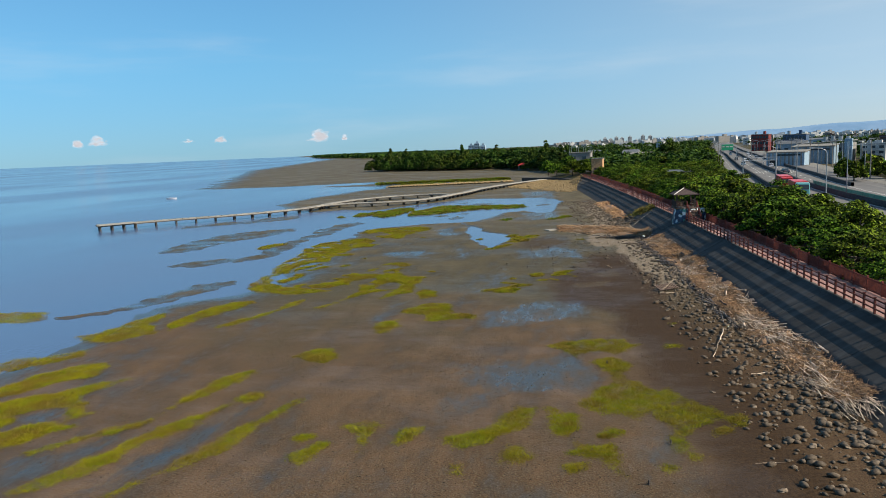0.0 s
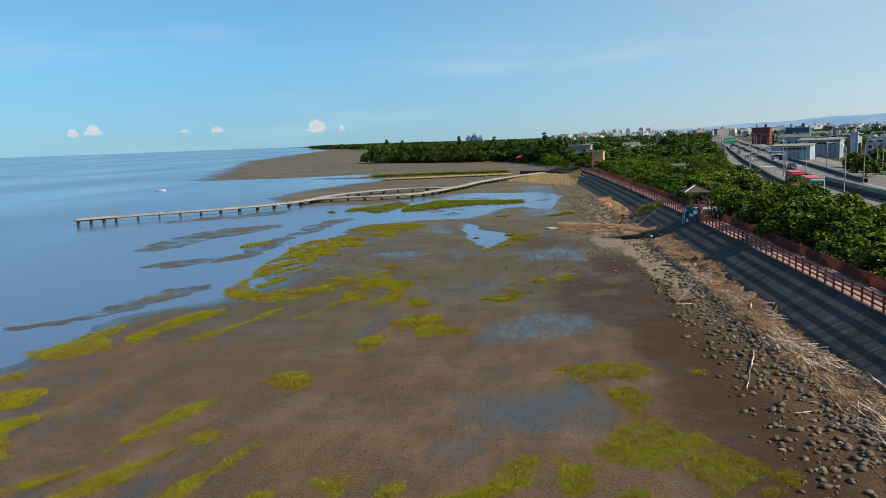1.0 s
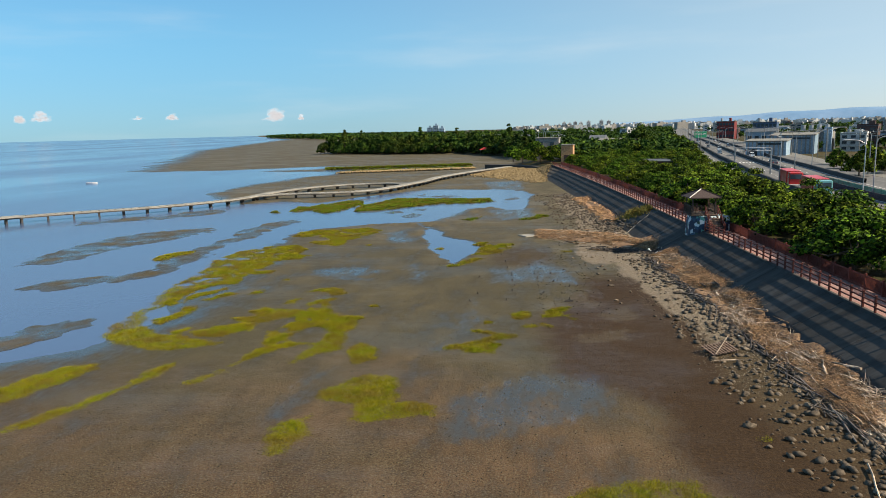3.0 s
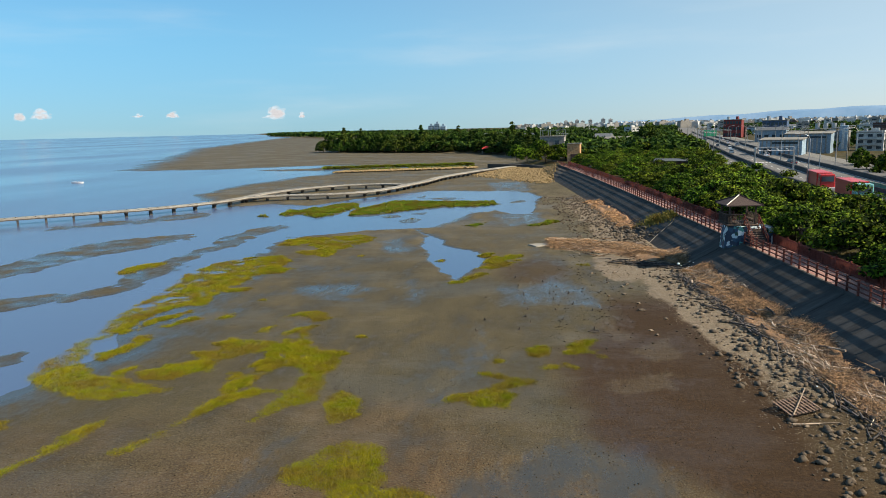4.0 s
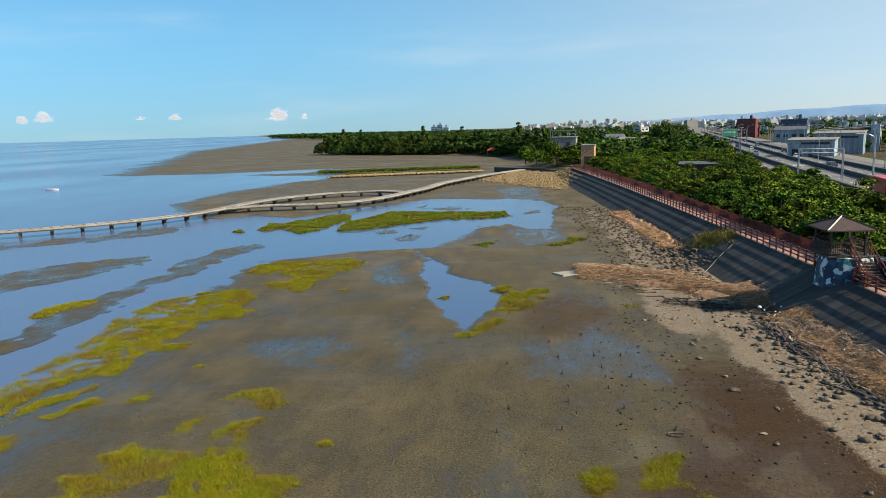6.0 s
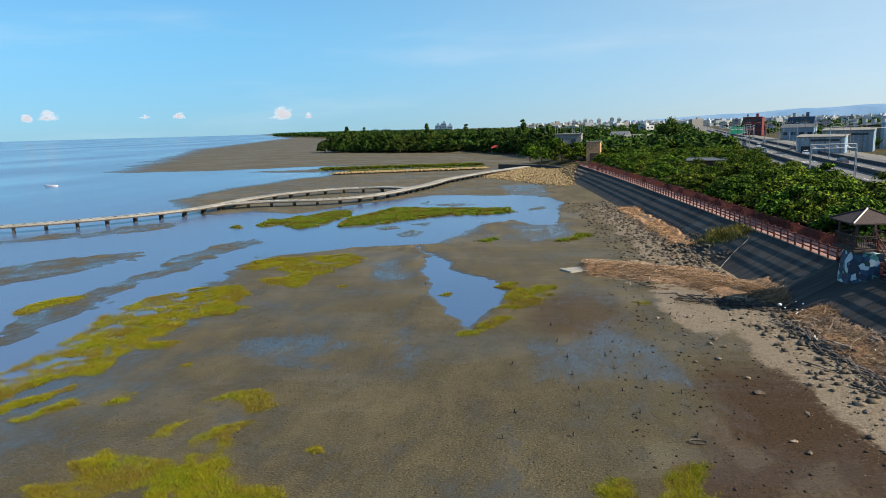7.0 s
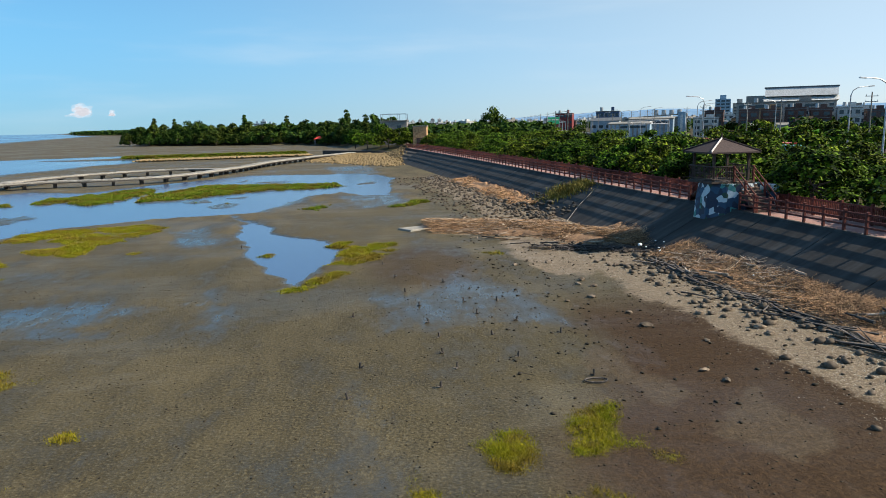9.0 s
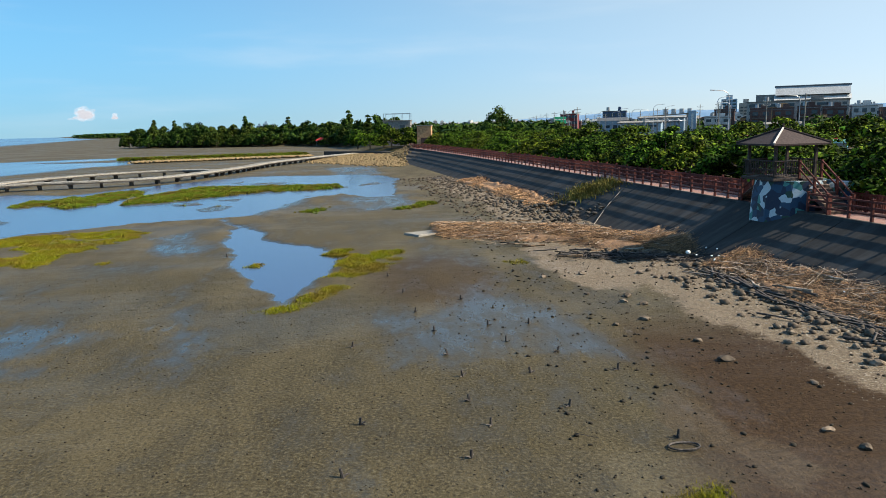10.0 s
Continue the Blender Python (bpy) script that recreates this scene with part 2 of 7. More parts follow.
def slope_material():
    n = Nodes("revetment_concrete")
    p = n.coord()
    fine = n.noise(p, 7, 5, 0.65)
    streak = n.noise(n.scaled(p, (0.25, 1.2, 0.25)), 0.8, 5, 0.65)
    big = n.noise(p, 0.12, 4)
    c = n.mix(n.band(streak, 0.35, 0.7), (0.032, 0.0315, 0.0305), (0.066, 0.065, 0.0625))
    c = n.mix(n.band(big, 0.45, 0.65, 0, 0.5), c, (0.0324, 0.0286, 0.0239))
    c = n.mix(n.band(fine, 0.55, 0.8, 0, 0.5), c, (0.0739, 0.069, 0.062))
    n.bump(fine, 0.3, 0.02)
    return n.set(c, 0.85, spec=0.15)


def paver_material():
    n = Nodes("red_pavers")
    p = n.coord()
    b = n.node("ShaderNodeTexBrick")
    b.inputs["Scale"].default_value = 4.0
    b.inputs["Color1"].default_value = (0.238, 0.106, 0.0868, 1)
    b.inputs["Color2"].default_value = (0.294, 0.165, 0.136, 1)
    b.inputs["Mortar"].default_value = (0.14, 0.0858, 0.0682, 1)
    n.link(p, b.inputs["Vector"])
    g = n.noise(p, 0.9, 5)
    c = n.mix(n.band(g, 0.4, 0.7, 0, 0.5), b.outputs[0], (0.28, 0.205, 0.174))
    return n.set(c, 0.8)


def asphalt_material():
    n = Nodes("asphalt")
    p = n.coord()
    g = n.noise(p, 5, 5)
    s = n.noise(n.scaled(p, (1, 0.06, 1)), 0.7, 4)
    c = n.mix(n.band(s, 0.35, 0.7), (0.08, 0.079, 0.077), (0.13, 0.126, 0.12))
    c = n.mix(n.band(g, 0.5, 0.8, 0, 0.35), c, (0.072, 0.072, 0.072))
    return n.set(c, 0.85)


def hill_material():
    n = Nodes("hazed_far_hill")
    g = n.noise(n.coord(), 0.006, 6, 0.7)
    # the blue haze of distance is put into the hill colour itself
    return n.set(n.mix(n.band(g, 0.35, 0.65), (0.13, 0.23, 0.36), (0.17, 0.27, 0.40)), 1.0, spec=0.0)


MUD = mud_material()
WATER = water_material()
GRASS = grass_material("salt_marsh_grass", ((0.18, 0.17, 0.007), (0.122, 0.158, 0.006), (0.22, 0.18, 0.014)))
GRASS_FAR = grass_material("green_marsh_grass", ((0.07, 0.145, 0.008), (0.115, 0.155, 0.009), (0.14, 0.15, 0.018)))
WEED = grass_material("slope_weeds", ((0.26, 0.22, 0.05), (0.15, 0.15, 0.03), (0.36, 0.27, 0.1)))
LEAF_SEA = leaf_material("sea_hibiscus_leaf", (0.004, 0.012, 0.002), (0.15, 0.235, 0.016))
LEAF_DARK = leaf_material("casuarina_leaf", (0.010, 0.026, 0.006), (0.075, 0.118, 0.014))
LEAF_PALM = leaf_material("banana_leaf", (0.048, 0.12, 0.008), (0.144, 0.256, 0.024))
BARK = wood_material("bark", (0.08, 0.06, 0.045), (0.17, 0.13, 0.10))
DRIFT = wood_material("bleached_driftwood", (0.22, 0.165, 0.12), (0.64, 0.51, 0.38))
DRIFT_RED = wood_material("reddish_driftwood", (0.15, 0.08, 0.038), (0.60, 0.37, 0.19))
STRAW = wood_material("matted_straw", (0.06, 0.032, 0.015), (0.32, 0.18, 0.085), (1, 0.3, 1))
DRIFT_DARK = wood_material("wet_driftwood", (0.0292, 0.0254, 0.0234), (0.0975, 0.0829, 0.0731))
SLOPE = slope_material()
PAVER = paver_material()
ASPHALT = asphalt_material()
HILL = hill_material()
CAMO = camo_material()
DARKROCK = worn("dark_rubble", (0.085, 0.075, 0.062), 0.85, 5, 0.7, 0.35, 0.4, 0.3)
STONE = worn("shore_stone", (0.14, 0.11, 0.08), 0.75, 6, 0.8, 0.35, 0.4, 0.35)
CLOD = worn("dark_mud_clod", (0.038, 0.032, 0.022), 0.85, 6, 0.8, 0.3, 0.3, 0.3)
SHELL = worn("shell_gravel_mix", (0.36, 0.325, 0.27), 0.8, 9, 1.0, 0.3, 0.2, 0.2)
TANROCK = worn("tan_riprap", (0.29, 0.21, 0.105), 0.85, 3, 0.5, 0.3, 0.4, 0.3)
RAILING = worn("red_brown_concrete_rail", (0.12, 0.0372, 0.0288), 0.7, 8, 0.7, 0.2, 0.1, 0.12)
FENCE = worn("red_picket_paint", (0.162, 0.045, 0.033), 0.65, 8, 0.6, 0.2, 0.1, 0.12)
CONCRETE = worn("grey_concrete", (0.198, 0.192, 0.174), 0.85, 7, 0.4, 0.2, 0.2)
DECK = worn("pier_planking", (0.275, 0.262, 0.232), 0.85, 5, 0.4, 0.25, 0.2)
PIERLEG = worn("pier_pile", (0.07, 0.065, 0.06), 0.85, 5, 0.6, 0.3, 0.2)
ROOFTILE = worn("dark_shingle_roof", (0.0544, 0.0397, 0.0371), 0.8, 10, 0.8, 0.25, 0.3)
RIDGE = worn("pale_ridge_cap", (0.496, 0.48, 0.448), 0.6, 8, 1.0, 0.1)
TIMBER = worn("grey_brown_timber", (0.0731, 0.0562, 0.0478), 0.75, 9, 1.0, 0.25)
TREAD = worn("stair_tread_timber", (0.169, 0.118, 0.09), 0.75, 9, 1.0, 0.2)
DARKWALL = worn("dark_road_barrier", (0.045, 0.045, 0.045), 0.85, 3, 0.4, 0.3)
GREENFENCE = worn("green_fence_paint", (0.09, 0.30, 0.22), 0.6, 6, 0.6, 0.15)
WHITEPAINT = worn("white_road_paint", (0.6, 0.6, 0.576), 0.7, 6, 0.6, 0.1)
GALV = worn("galvanised_steel", (0.336, 0.36, 0.384), 0.45, 5, 0.5, 0.1, 0.05, 0.1, 0.6)
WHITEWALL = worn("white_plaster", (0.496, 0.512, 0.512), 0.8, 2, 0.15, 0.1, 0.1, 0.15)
GREYWALL = worn("grey_plaster", (0.289, 0.281, 0.264), 0.8, 2, 0.15, 0.15, 0.1, 0.2)
TANWALL = worn("tan_plaster", (0.4, 0.24, 0.128), 0.85, 2, 0.3, 0.2, 0.1, 0.15)
BLUEWALL = worn("blue_white_cladding", (0.25, 0.35, 0.44), 0.5, 2, 0.15, 0.1, 0.05, 0.15)
MAROONWALL = worn("maroon_cladding", (0.17, 0.035, 0.035), 0.6, 2, 0.15, 0.1, 0.05, 0.1)
STEELBLUE = worn("dark_blue_cladding", (0.05, 0.09, 0.17), 0.5, 2, 0.15, 0.15, 0.05, 0.15)
BRICKWALL = worn("dark_brick_wall", (0.105, 0.066, 0.06), 0.85, 3, 0.3, 0.2, 0.1, 0.2)
DARKROOF = worn("dark_metal_roof", (0.10, 0.11, 0.12), 0.6, 2, 0.2, 0.2, 0.05, 0.3)
GLASS = Nodes("window_glass").set((0.03, 0.045, 0.06), 0.12)
REDPAINT = Nodes("red_lorry_paint").set((0.42, 0.02, 0.02), 0.35)
TEALPAINT = Nodes("teal_cab_paint").set((0.12, 0.34, 0.36), 0.35)
WHITECAR = Nodes("white_car_paint").set((0.75, 0.76, 0.78), 0.3)
DARKCAR = Nodes("dark_car_paint").set((0.04, 0.05, 0.07), 0.3)
RUBBER = Nodes("tyre_rubber").set((0.02, 0.02, 0.02), 0.9)
SIGN = Nodes("green_sign_face").set((0.01, 0.26, 0.13), 0.4)
REDFABRIC = Nodes("red_canopy_fabric").set((0.62, 0.05, 0.04), 0.7)
WHITEPLASTIC = Nodes("white_plastic_litter").set((0.8, 0.82, 0.8), 0.5)


# ---------------------------------------------------------------- mesh helpers
def np_mesh(name, verts, faces, mat):
    """A mesh from numpy arrays, all faces with the same number of corners."""
    verts, faces = np.asarray(verts, np.float32), np.asarray(faces, np.int32)
    me = bpy.data.meshes.new(name)
    k = faces.shape[1]
    me.vertices.add(len(verts))
    me.vertices.foreach_set("co", verts.ravel())
    me.loops.add(faces.size)
    me.loops.foreach_set("vertex_index", faces.ravel())
    me.polygons.add(len(faces))
    me.polygons.foreach_set("loop_start", np.arange(0, faces.size, k, dtype=np.int32))
    me.update(calc_edges=True)
    me.validate()
    me.materials.append(mat)
    return me


def bm_mesh(name, bm, mat, smooth=False):
    me = bpy.data.meshes.new(name)
    bm.to_mesh(me)
    bm.free()
    me.materials.append(mat)
    if smooth:
        me.polygons.foreach_set("use_smooth", [True] * len(me.polygons))
    return me


def part(name, bm, mat, parent, label="", smooth=False):
    ob = new(name, bm_mesh(name, bm, mat, smooth))
    ob.parent = parent
    if label:
        tagged(ob, label)
    return ob


def piece(name, me, parent, m):
    """A piece on shared mesh data, at the pose m under its parent."""
    ob = new(name, me)
    ob.parent = parent
    ob.matrix_local = m
    return ob


def thing(name, m, label, category, group="", kind=""):
    ob = new(name)
    ob.matrix_world = m
    return tagged(ob, label, category, group, kind)


def add_box(bm, size, m=None, taper=1.0):
    """A box of that size round its own middle, placed by m; taper narrows its top."""
    x, y, z = (s / 2 for s in size)
    vs = []
    for sz, k in ((-z, 1.0), (z, taper)):
        for sx, sy in ((-x, -y), (x, -y), (x, y), (-x, y)):
            v = Vector((sx * k, sy * k, sz))
            vs.append(bm.verts.new(m @ v if m else v))
    for f in ((3, 2, 1, 0), (4, 5, 6, 7), (0, 1, 5, 4), (1, 2, 6, 5), (2, 3, 7, 6), (3, 0, 4, 7)):
        bm.faces.new([vs[i] for i in f])
    return vs


def box(size, m=None, taper=1.0, bevel=0.0):
    bm = bmesh.new()
    add_box(bm, size, m, taper)
    if bevel:
        bmesh.ops.bevel(bm, geom=bm.edges[:], offset=bevel, segments=1, affect="EDGES")
    return bm


def add_tube(bm, a, b, ra, rb, sides=6):
    a, b = Vector(a), Vector(b)
    q = (b - a).to_track_quat("Z", "Y")
    rings = []
    for c, r in ((a, ra), (b, rb)):
        rings.append([bm.verts.new(c + q @ Vector((r * math.cos(i * math.tau / sides), r * math.sin(i * math.tau / sides), 0))) for i in range(sides)])
    for i in range(sides):
        j = (i + 1) % sides
        bm.faces.new((rings[0][i], rings[0][j], rings[1][j], rings[1][i]))
    bm.faces.new(rings[0][::-1])
    bm.faces.new(rings[1])


def tube(a, b, ra, rb=None, sides=6):
    bm = bmesh.new()
    add_tube(bm, a, b, ra, ra if rb is None else rb, sides)
    return bm


def value_noise(x, y, scale, octaves=3, seed=0):
    """Smooth noise, about -1 to 1, for numpy arrays."""
    out, amp, tot = np.zeros_like(x, dtype=float), 1.0, 0.0
    for o in range(octaves):
        u, v = x / scale * 2 ** o + 37.1 * o + seed * 13.7, y / scale * 2 ** o + 11.9 * o + seed * 5.3
        iu, iv = np.floor(u), np.floor(v)
        fu, fv = u - iu, v - iv
        fu, fv = fu * fu * (3 - 2 * fu), fv * fv * (3 - 2 * fv)

        def h(a, b):
            s = np.sin(a * 127.1 + b * 311.7 + seed * 74.7) * 43758.5453
            return (s - np.floor(s)) * 2 - 1

        out += amp * ((h(iu, iv) * (1 - fu) + h(iu + 1, iv) * fu) * (1 - fv) + (h(iu, iv + 1) * (1 - fu) + h(iu + 1, iv + 1) * fu) * fv)
        tot += amp
        amp *= 0.5
    return out / tot


def stroke_fall(x, y, strokes):
    """How far a place lies inside the nearest of some brush strokes: 1 on its line, 0 at its rim, below 0 outside."""
    best = np.full(x.shape, -9.0)
    for x0, y0, x1, y1, w in strokes:
        dx, dy = x1 - x0, y1 - y0
        t = np.clip(((x - x0) * dx + (y - y0) * dy) / (dx * dx + dy * dy + 1e-6), 0, 1)
        d = np.hypot(x - x0 - t * dx, y - y0 - t * dy)
        best = np.maximum(best, 1 - d / w)
    return best


def bed_depth(x, y, *kinds):
    """How many metres a place lies inside the nearest patch of these kinds; below 0 outside."""
    best = np.full(x.shape, -3.0)
    for kind in kinds:
        for outline in BEDS[kind]:
            xs, ys = [p[0] for p in outline], [p[1] for p in outline]
            near = (x > min(xs) - 3) & (x < max(xs) + 3) & (y > min(ys) - 3) & (y < max(ys) + 3)
            if not near.any():
                continue
            u, v = x[near], y[near]
            d, inside = np.full(u.shape, 9.0), np.zeros(u.shape, bool)
            for (ax, ay), (bx, by) in zip(outline, outline[1:] + outline[:1]):
                dx, dy = bx - ax, by - ay
                t = np.clip(((u - ax) * dx + (v - ay) * dy) / (dx * dx + dy * dy + 1e-9), 0, 1)
                d = np.minimum(d, np.hypot(u - ax - t * dx, v - ay - t * dy))
                if ay != by:
                    inside ^= ((v < ay) != (v < by)) & (u < ax + (v - ay) / dy * dx)
            best[near] = np.maximum(best[near], np.where(inside, d, -d))
    return best


def grass_cover(x, y, *kinds):
    """How thickly marsh grass grows: above 0 inside the patches, with ragged rims and thin gaps."""
    far = np.clip(y / 90, 0.8, 1.6)
    open_water = 1.3 * smooth(bed_depth(x, y, "film"), -0.2, 0.5)
    return np.minimum(bed_depth(x, y, *kinds), 0.5) - open_water + far * (0.5 * value_noise(x, y, 2.6, 3, 65) + 0.6 * value_noise(x, y, 0.75, 3, 66)) + 0.02


def smooth(a, lo, hi):
    t = np.clip((a - lo) / (hi - lo), 0, 1)
    return t * t * (3 - 2 * t)


# ---------------------------------------------------------------- the plan
CREST_Z, INLAND_Z, ROAD_Z = 3.4, 2.4, 3.0
WALK_WIDTH = 3.0
SLOPE_RUN = 5.7
DIKE_END = 262.0


def crest(y):
    """The seaward edge of the dike's promenade."""
    return 22.0 - 0.062 * y - 0.00016 * y * y


def sea_edge(y):
    """Where the mud sinks under the sea."""
    return np.interp(y, (-300, 0, 46, 62, 73, 80, 95, 110, 138, 150, 170, 182, 205, 220, 243, 286, 300, 327, 410, 718, 1402, 4800),
                     (-45, -45, -48, -49, -42, -41, -43, -46, -50, -64, -72, -82, -98, -102, -101, -90, -92, -205, -240, -380, -580, -1500))


BEDS = {}


def bed(kind, *outline):
    """One patch of the flat: its outline on the ground."""
    BEDS.setdefault(kind, []).append(outline)


bed("strip", (-22.7, 26.3), (-22.1, 27.5), (-21.6, 28.3), (-21.2, 30.1), (-20.7, 32), (-20.4, 34.4), (-19.7, 36.6), (-18.9, 38.7), (-18.4, 40.1), (-18, 39.4), (-18.2, 37.2), (-18.6, 35.7), (-18.9, 33.5), (-19, 31.9), (-19.6, 30.8), (-20, 29.2), (-21, 28.8), (-21.4, 27.6), (-21.7, 26.4))
bed("strip", (-27.9, 26.3), (-27.4, 27.5), (-26.9, 28.5), (-26.4, 29.9), (-25.8, 31.4), (-25.6, 33), (-25.1, 34.4), (-24.5, 35.2), (-23.9, 36.6), (-23.2, 38.1), (-22.3, 39), (-21.8, 38.2), (-22.5, 36.7), (-22.9, 34.9), (-23.5, 33.6), (-24.1, 32.4), (-24.3, 31.2), (-24.6, 29.8), (-24.9, 28.5), (-25.5, 27.3), (-26, 26.4), (-26.8, 25.9), (-27.3, 25.7))
bed("strip", (-30.3, 30.5), (-29.5, 31.5), (-29, 32.6), (-28, 33.8), (-26.9, 34.7), (-26.1, 35.9), (-26.1, 37.6), (-26.2, 40.4), (-25.9, 42.8), (-25.1, 44.5), (-24.5, 45.8), (-23.7, 44.8), (-23.8, 42.9), (-24.6, 41.1), (-25.2, 39.4), (-26, 38), (-25.7, 36.4), (-25.8, 34.3), (-26.9, 33.2), (-27.9, 32.2), (-28.8, 31.1), (-29.6, 30))
bed("strip", (-41.2, 40.1), (-40.7, 42.7), (-39.4, 45.2), (-37.6, 46.5), (-36.3, 45.7), (-35.9, 42.7), (-37.4, 41.1), (-38.4, 39.6), (-39.2, 38), (-39.7, 35.9), (-41.7, 37.8))
bed("strip", (-39.3, 35.4), (-38.6, 37.4), (-37.2, 38.8), (-35.6, 39.5), (-34.8, 41.3), (-33.3, 43), (-32, 43.1), (-32.7, 40.9), (-33.7, 39.4), (-33.5, 38.6), (-31.9, 37.7), (-30.9, 36.1), (-31.3, 34.9), (-32, 35.7), (-33.1, 36.6), (-34.6, 36.4), (-34.6, 34.5), (-34.7, 33.4), (-35.5, 31.8))
bed("strip", (-35.2, 31.5), (-34.2, 32.8), (-33.5, 33.8), (-32.1, 34.5), (-30.4, 34.1), (-30.9, 32.6), (-31.4, 31.5), (-32.1, 30.7), (-33.1, 29.5))
bed("strip", (-47, 42.9), (-46.7, 45.8), (-46.3, 47), (-44.2, 47.8), (-42.7, 49.2), (-41.4, 49.7), (-40.5, 47.8), (-41.7, 46.2), (-43.2, 44.9), (-44.3, 43.3), (-45.1, 41))
bed("strip", (-46.3, 53.5), (-45.3, 54.6), (-44.7, 57.7), (-44, 61.2), (-42.9, 62.9), (-41.7, 61.3), (-41.6, 58.5), (-38.6, 54.9), (-40, 53.7), (-40.6, 51.5), (-44.1, 52.3))
bed("strip", (-66.3, 61.5), (-62.8, 62.5), (-60.5, 63.1), (-57.2, 62.9), (-54.5, 59.5), (-55.9, 58.1), (-58.5, 57.9), (-61.5, 56.9))
bed("strip", (-39.8, 59.8), (-39.9, 62), (-39.6, 63.9), (-39.2, 65.9), (-37.9, 68.1), (-36, 68.6), (-35.3, 67.2), (-36.1, 65.4), (-36.6, 62.9), (-37, 61.1), (-37.4, 59), (-37.7, 57.4), (-38.1, 56), (-39.6, 57.8))
bed("strip", (-34.9, 57.7), (-33.9, 59.2), (-32.9, 61.2), (-32, 63.2), (-31.5, 65.1), (-31.5, 67.5), (-30.7, 69.6), (-30, 69), (-30.2, 66.8), (-30.9, 64.2), (-31.4, 62.1), (-32, 59.9), (-32.9, 58.3), (-33.9, 57.1))
bed("tuft", (-22.4, 49.1), (-22.3, 50.7), (-20.8, 51.3), (-19.4, 50.1), (-18.9, 48.7), (-19.8, 47.6), (-21.1, 47.5))
bed("tuft", (-16.2, 34.1), (-16.1, 34.9), (-15, 34.7), (-14.9, 34), (-15.5, 33.6))
bed("tuft", (-15.5, 31.9), (-15.1, 32.6), (-14.5, 33.4), (-13.8, 34), (-13.5, 33.3), (-14.1, 32.5), (-13.8, 31.3), (-14.3, 30.4), (-15, 31))
bed("tuft", (-14.1, 35.9), (-13.2, 37.1), (-11.9, 37.4), (-11.5, 36.2), (-11.8, 35.1), (-11.6, 34.2), (-11.7, 32.8), (-12.2, 32.7), (-12.4, 33.7), (-13.2, 35.2))
bed("tuft", (-10.8, 35.1), (-10.2, 36.3), (-9.3, 36.4), (-9, 34.9), (-9.9, 33.9), (-10.5, 34))
bed("tuft", (-8.7, 41.6), (-8.2, 42.7), (-7.1, 41.7), (-6, 40.6), (-6.6, 40), (-8, 39.9), (-8.6, 40.4))
bed("tuft", (-4.4, 45.1), (-3.7, 45.6), (-2.9, 44.3), (-3.7, 43.7))
bed("tuft", (-5.5, 36.9), (-5.1, 38.6), (-4.2, 40.1), (-3.2, 40), (-3.1, 38.4), (-3.7, 37.1), (-4.2, 35.8), (-5, 35.7))
bed("tuft", (-7.7, 35), (-6.6, 35.9), (-5.4, 36.3), (-4.8, 35.6), (-5.4, 34.6), (-6.4, 33.4), (-7.4, 33.6))
bed("tuft", (-4.8, 33.6), (-4.4, 34.7), (-3.7, 34.8), (-2.8, 33.5), (-2.9, 32.4), (-3.6, 32), (-4.5, 32.2))
bed("tuft", (-7, 32), (-6.2, 32.2), (-5.7, 31.2), (-5.7, 29.9), (-6.5, 29.9))
bed("tuft", (-22.7, 39.4), (-22.5, 41.1), (-21.1, 41.2), (-20.7, 40), (-21.6, 38.7))
bed("tuft", (-18.4, 56), (-19.4, 59), (-18.7, 60.5), (-17.6, 61.1), (-16.8, 58.5), (-17.3, 56.5), (-17.9, 55.9))
bed("tuft", (-18.2, 63.7), (-18.1, 65.8), (-17, 67.7), (-14.6, 68.2), (-13.7, 66.4), (-13.1, 63.5), (-12, 63.6), (-10.5, 63.2), (-10.4, 61.6), (-11.9, 61.2), (-13, 60.9), (-14.2, 60.2), (-15.1, 60.8), (-15.6, 63), (-16.9, 63.2))
bed("tuft", (-19.2, 72.3), (-18.7, 75.6), (-16.6, 73.2), (-16.5, 70.9), (-17.6, 70.1))
bed("shore", (-2.5, 38), (-2.6, 40.2), (-1.5, 39.6), (-0.5, 39.1), (-0.5, 37.4), (-1.4, 35.8), (-2.3, 36))
bed("shore", (-3.9, 53.2), (-2.2, 54.5), (0.4, 55.8), (2.6, 55.6), (3.4, 53.7), (2.5, 52.1), (1.6, 50.9), (0.4, 52), (-1.2, 50.4), (-2.7, 51.8))
bed("shore", (-0.4, 49.4), (1.2, 50.9), (3, 49), (1.9, 47), (2.6, 45.7), (3.9, 43.8), (5, 45), (5, 43.4), (5.5, 43), (6.3, 41.6), (7.2, 40.3), (6.7, 38.6), (5.7, 37.7), (4.9, 36.5), (5.1, 35.1), (5.8, 34.3), (4.8, 33.6), (4.1, 34.7), (3.8, 36), (4.1, 37.1), (3.6, 38.7), (3.2, 39.5), (2.8, 38.2), (2.1, 38.8), (1.5, 39.3), (0.7, 39.2), (-0.2, 39.6), (-0.9, 40.9), (-0.3, 42.4), (0.2, 43.5), (0.8, 44.6), (1, 46.3), (0.8, 47.9))
bed("shore", (6.1, 37), (7, 38.2), (7.4, 37.5), (6.7, 36.5), (6.2, 36.4))
bed("shore", (7.4, 39.1), (8.1, 39.8), (8.5, 39.2), (8.1, 38.1), (7.4, 38.1))
bed("shore", (5, 53.8), (6.3, 53.9), (6.5, 53), (5.3, 52.6))
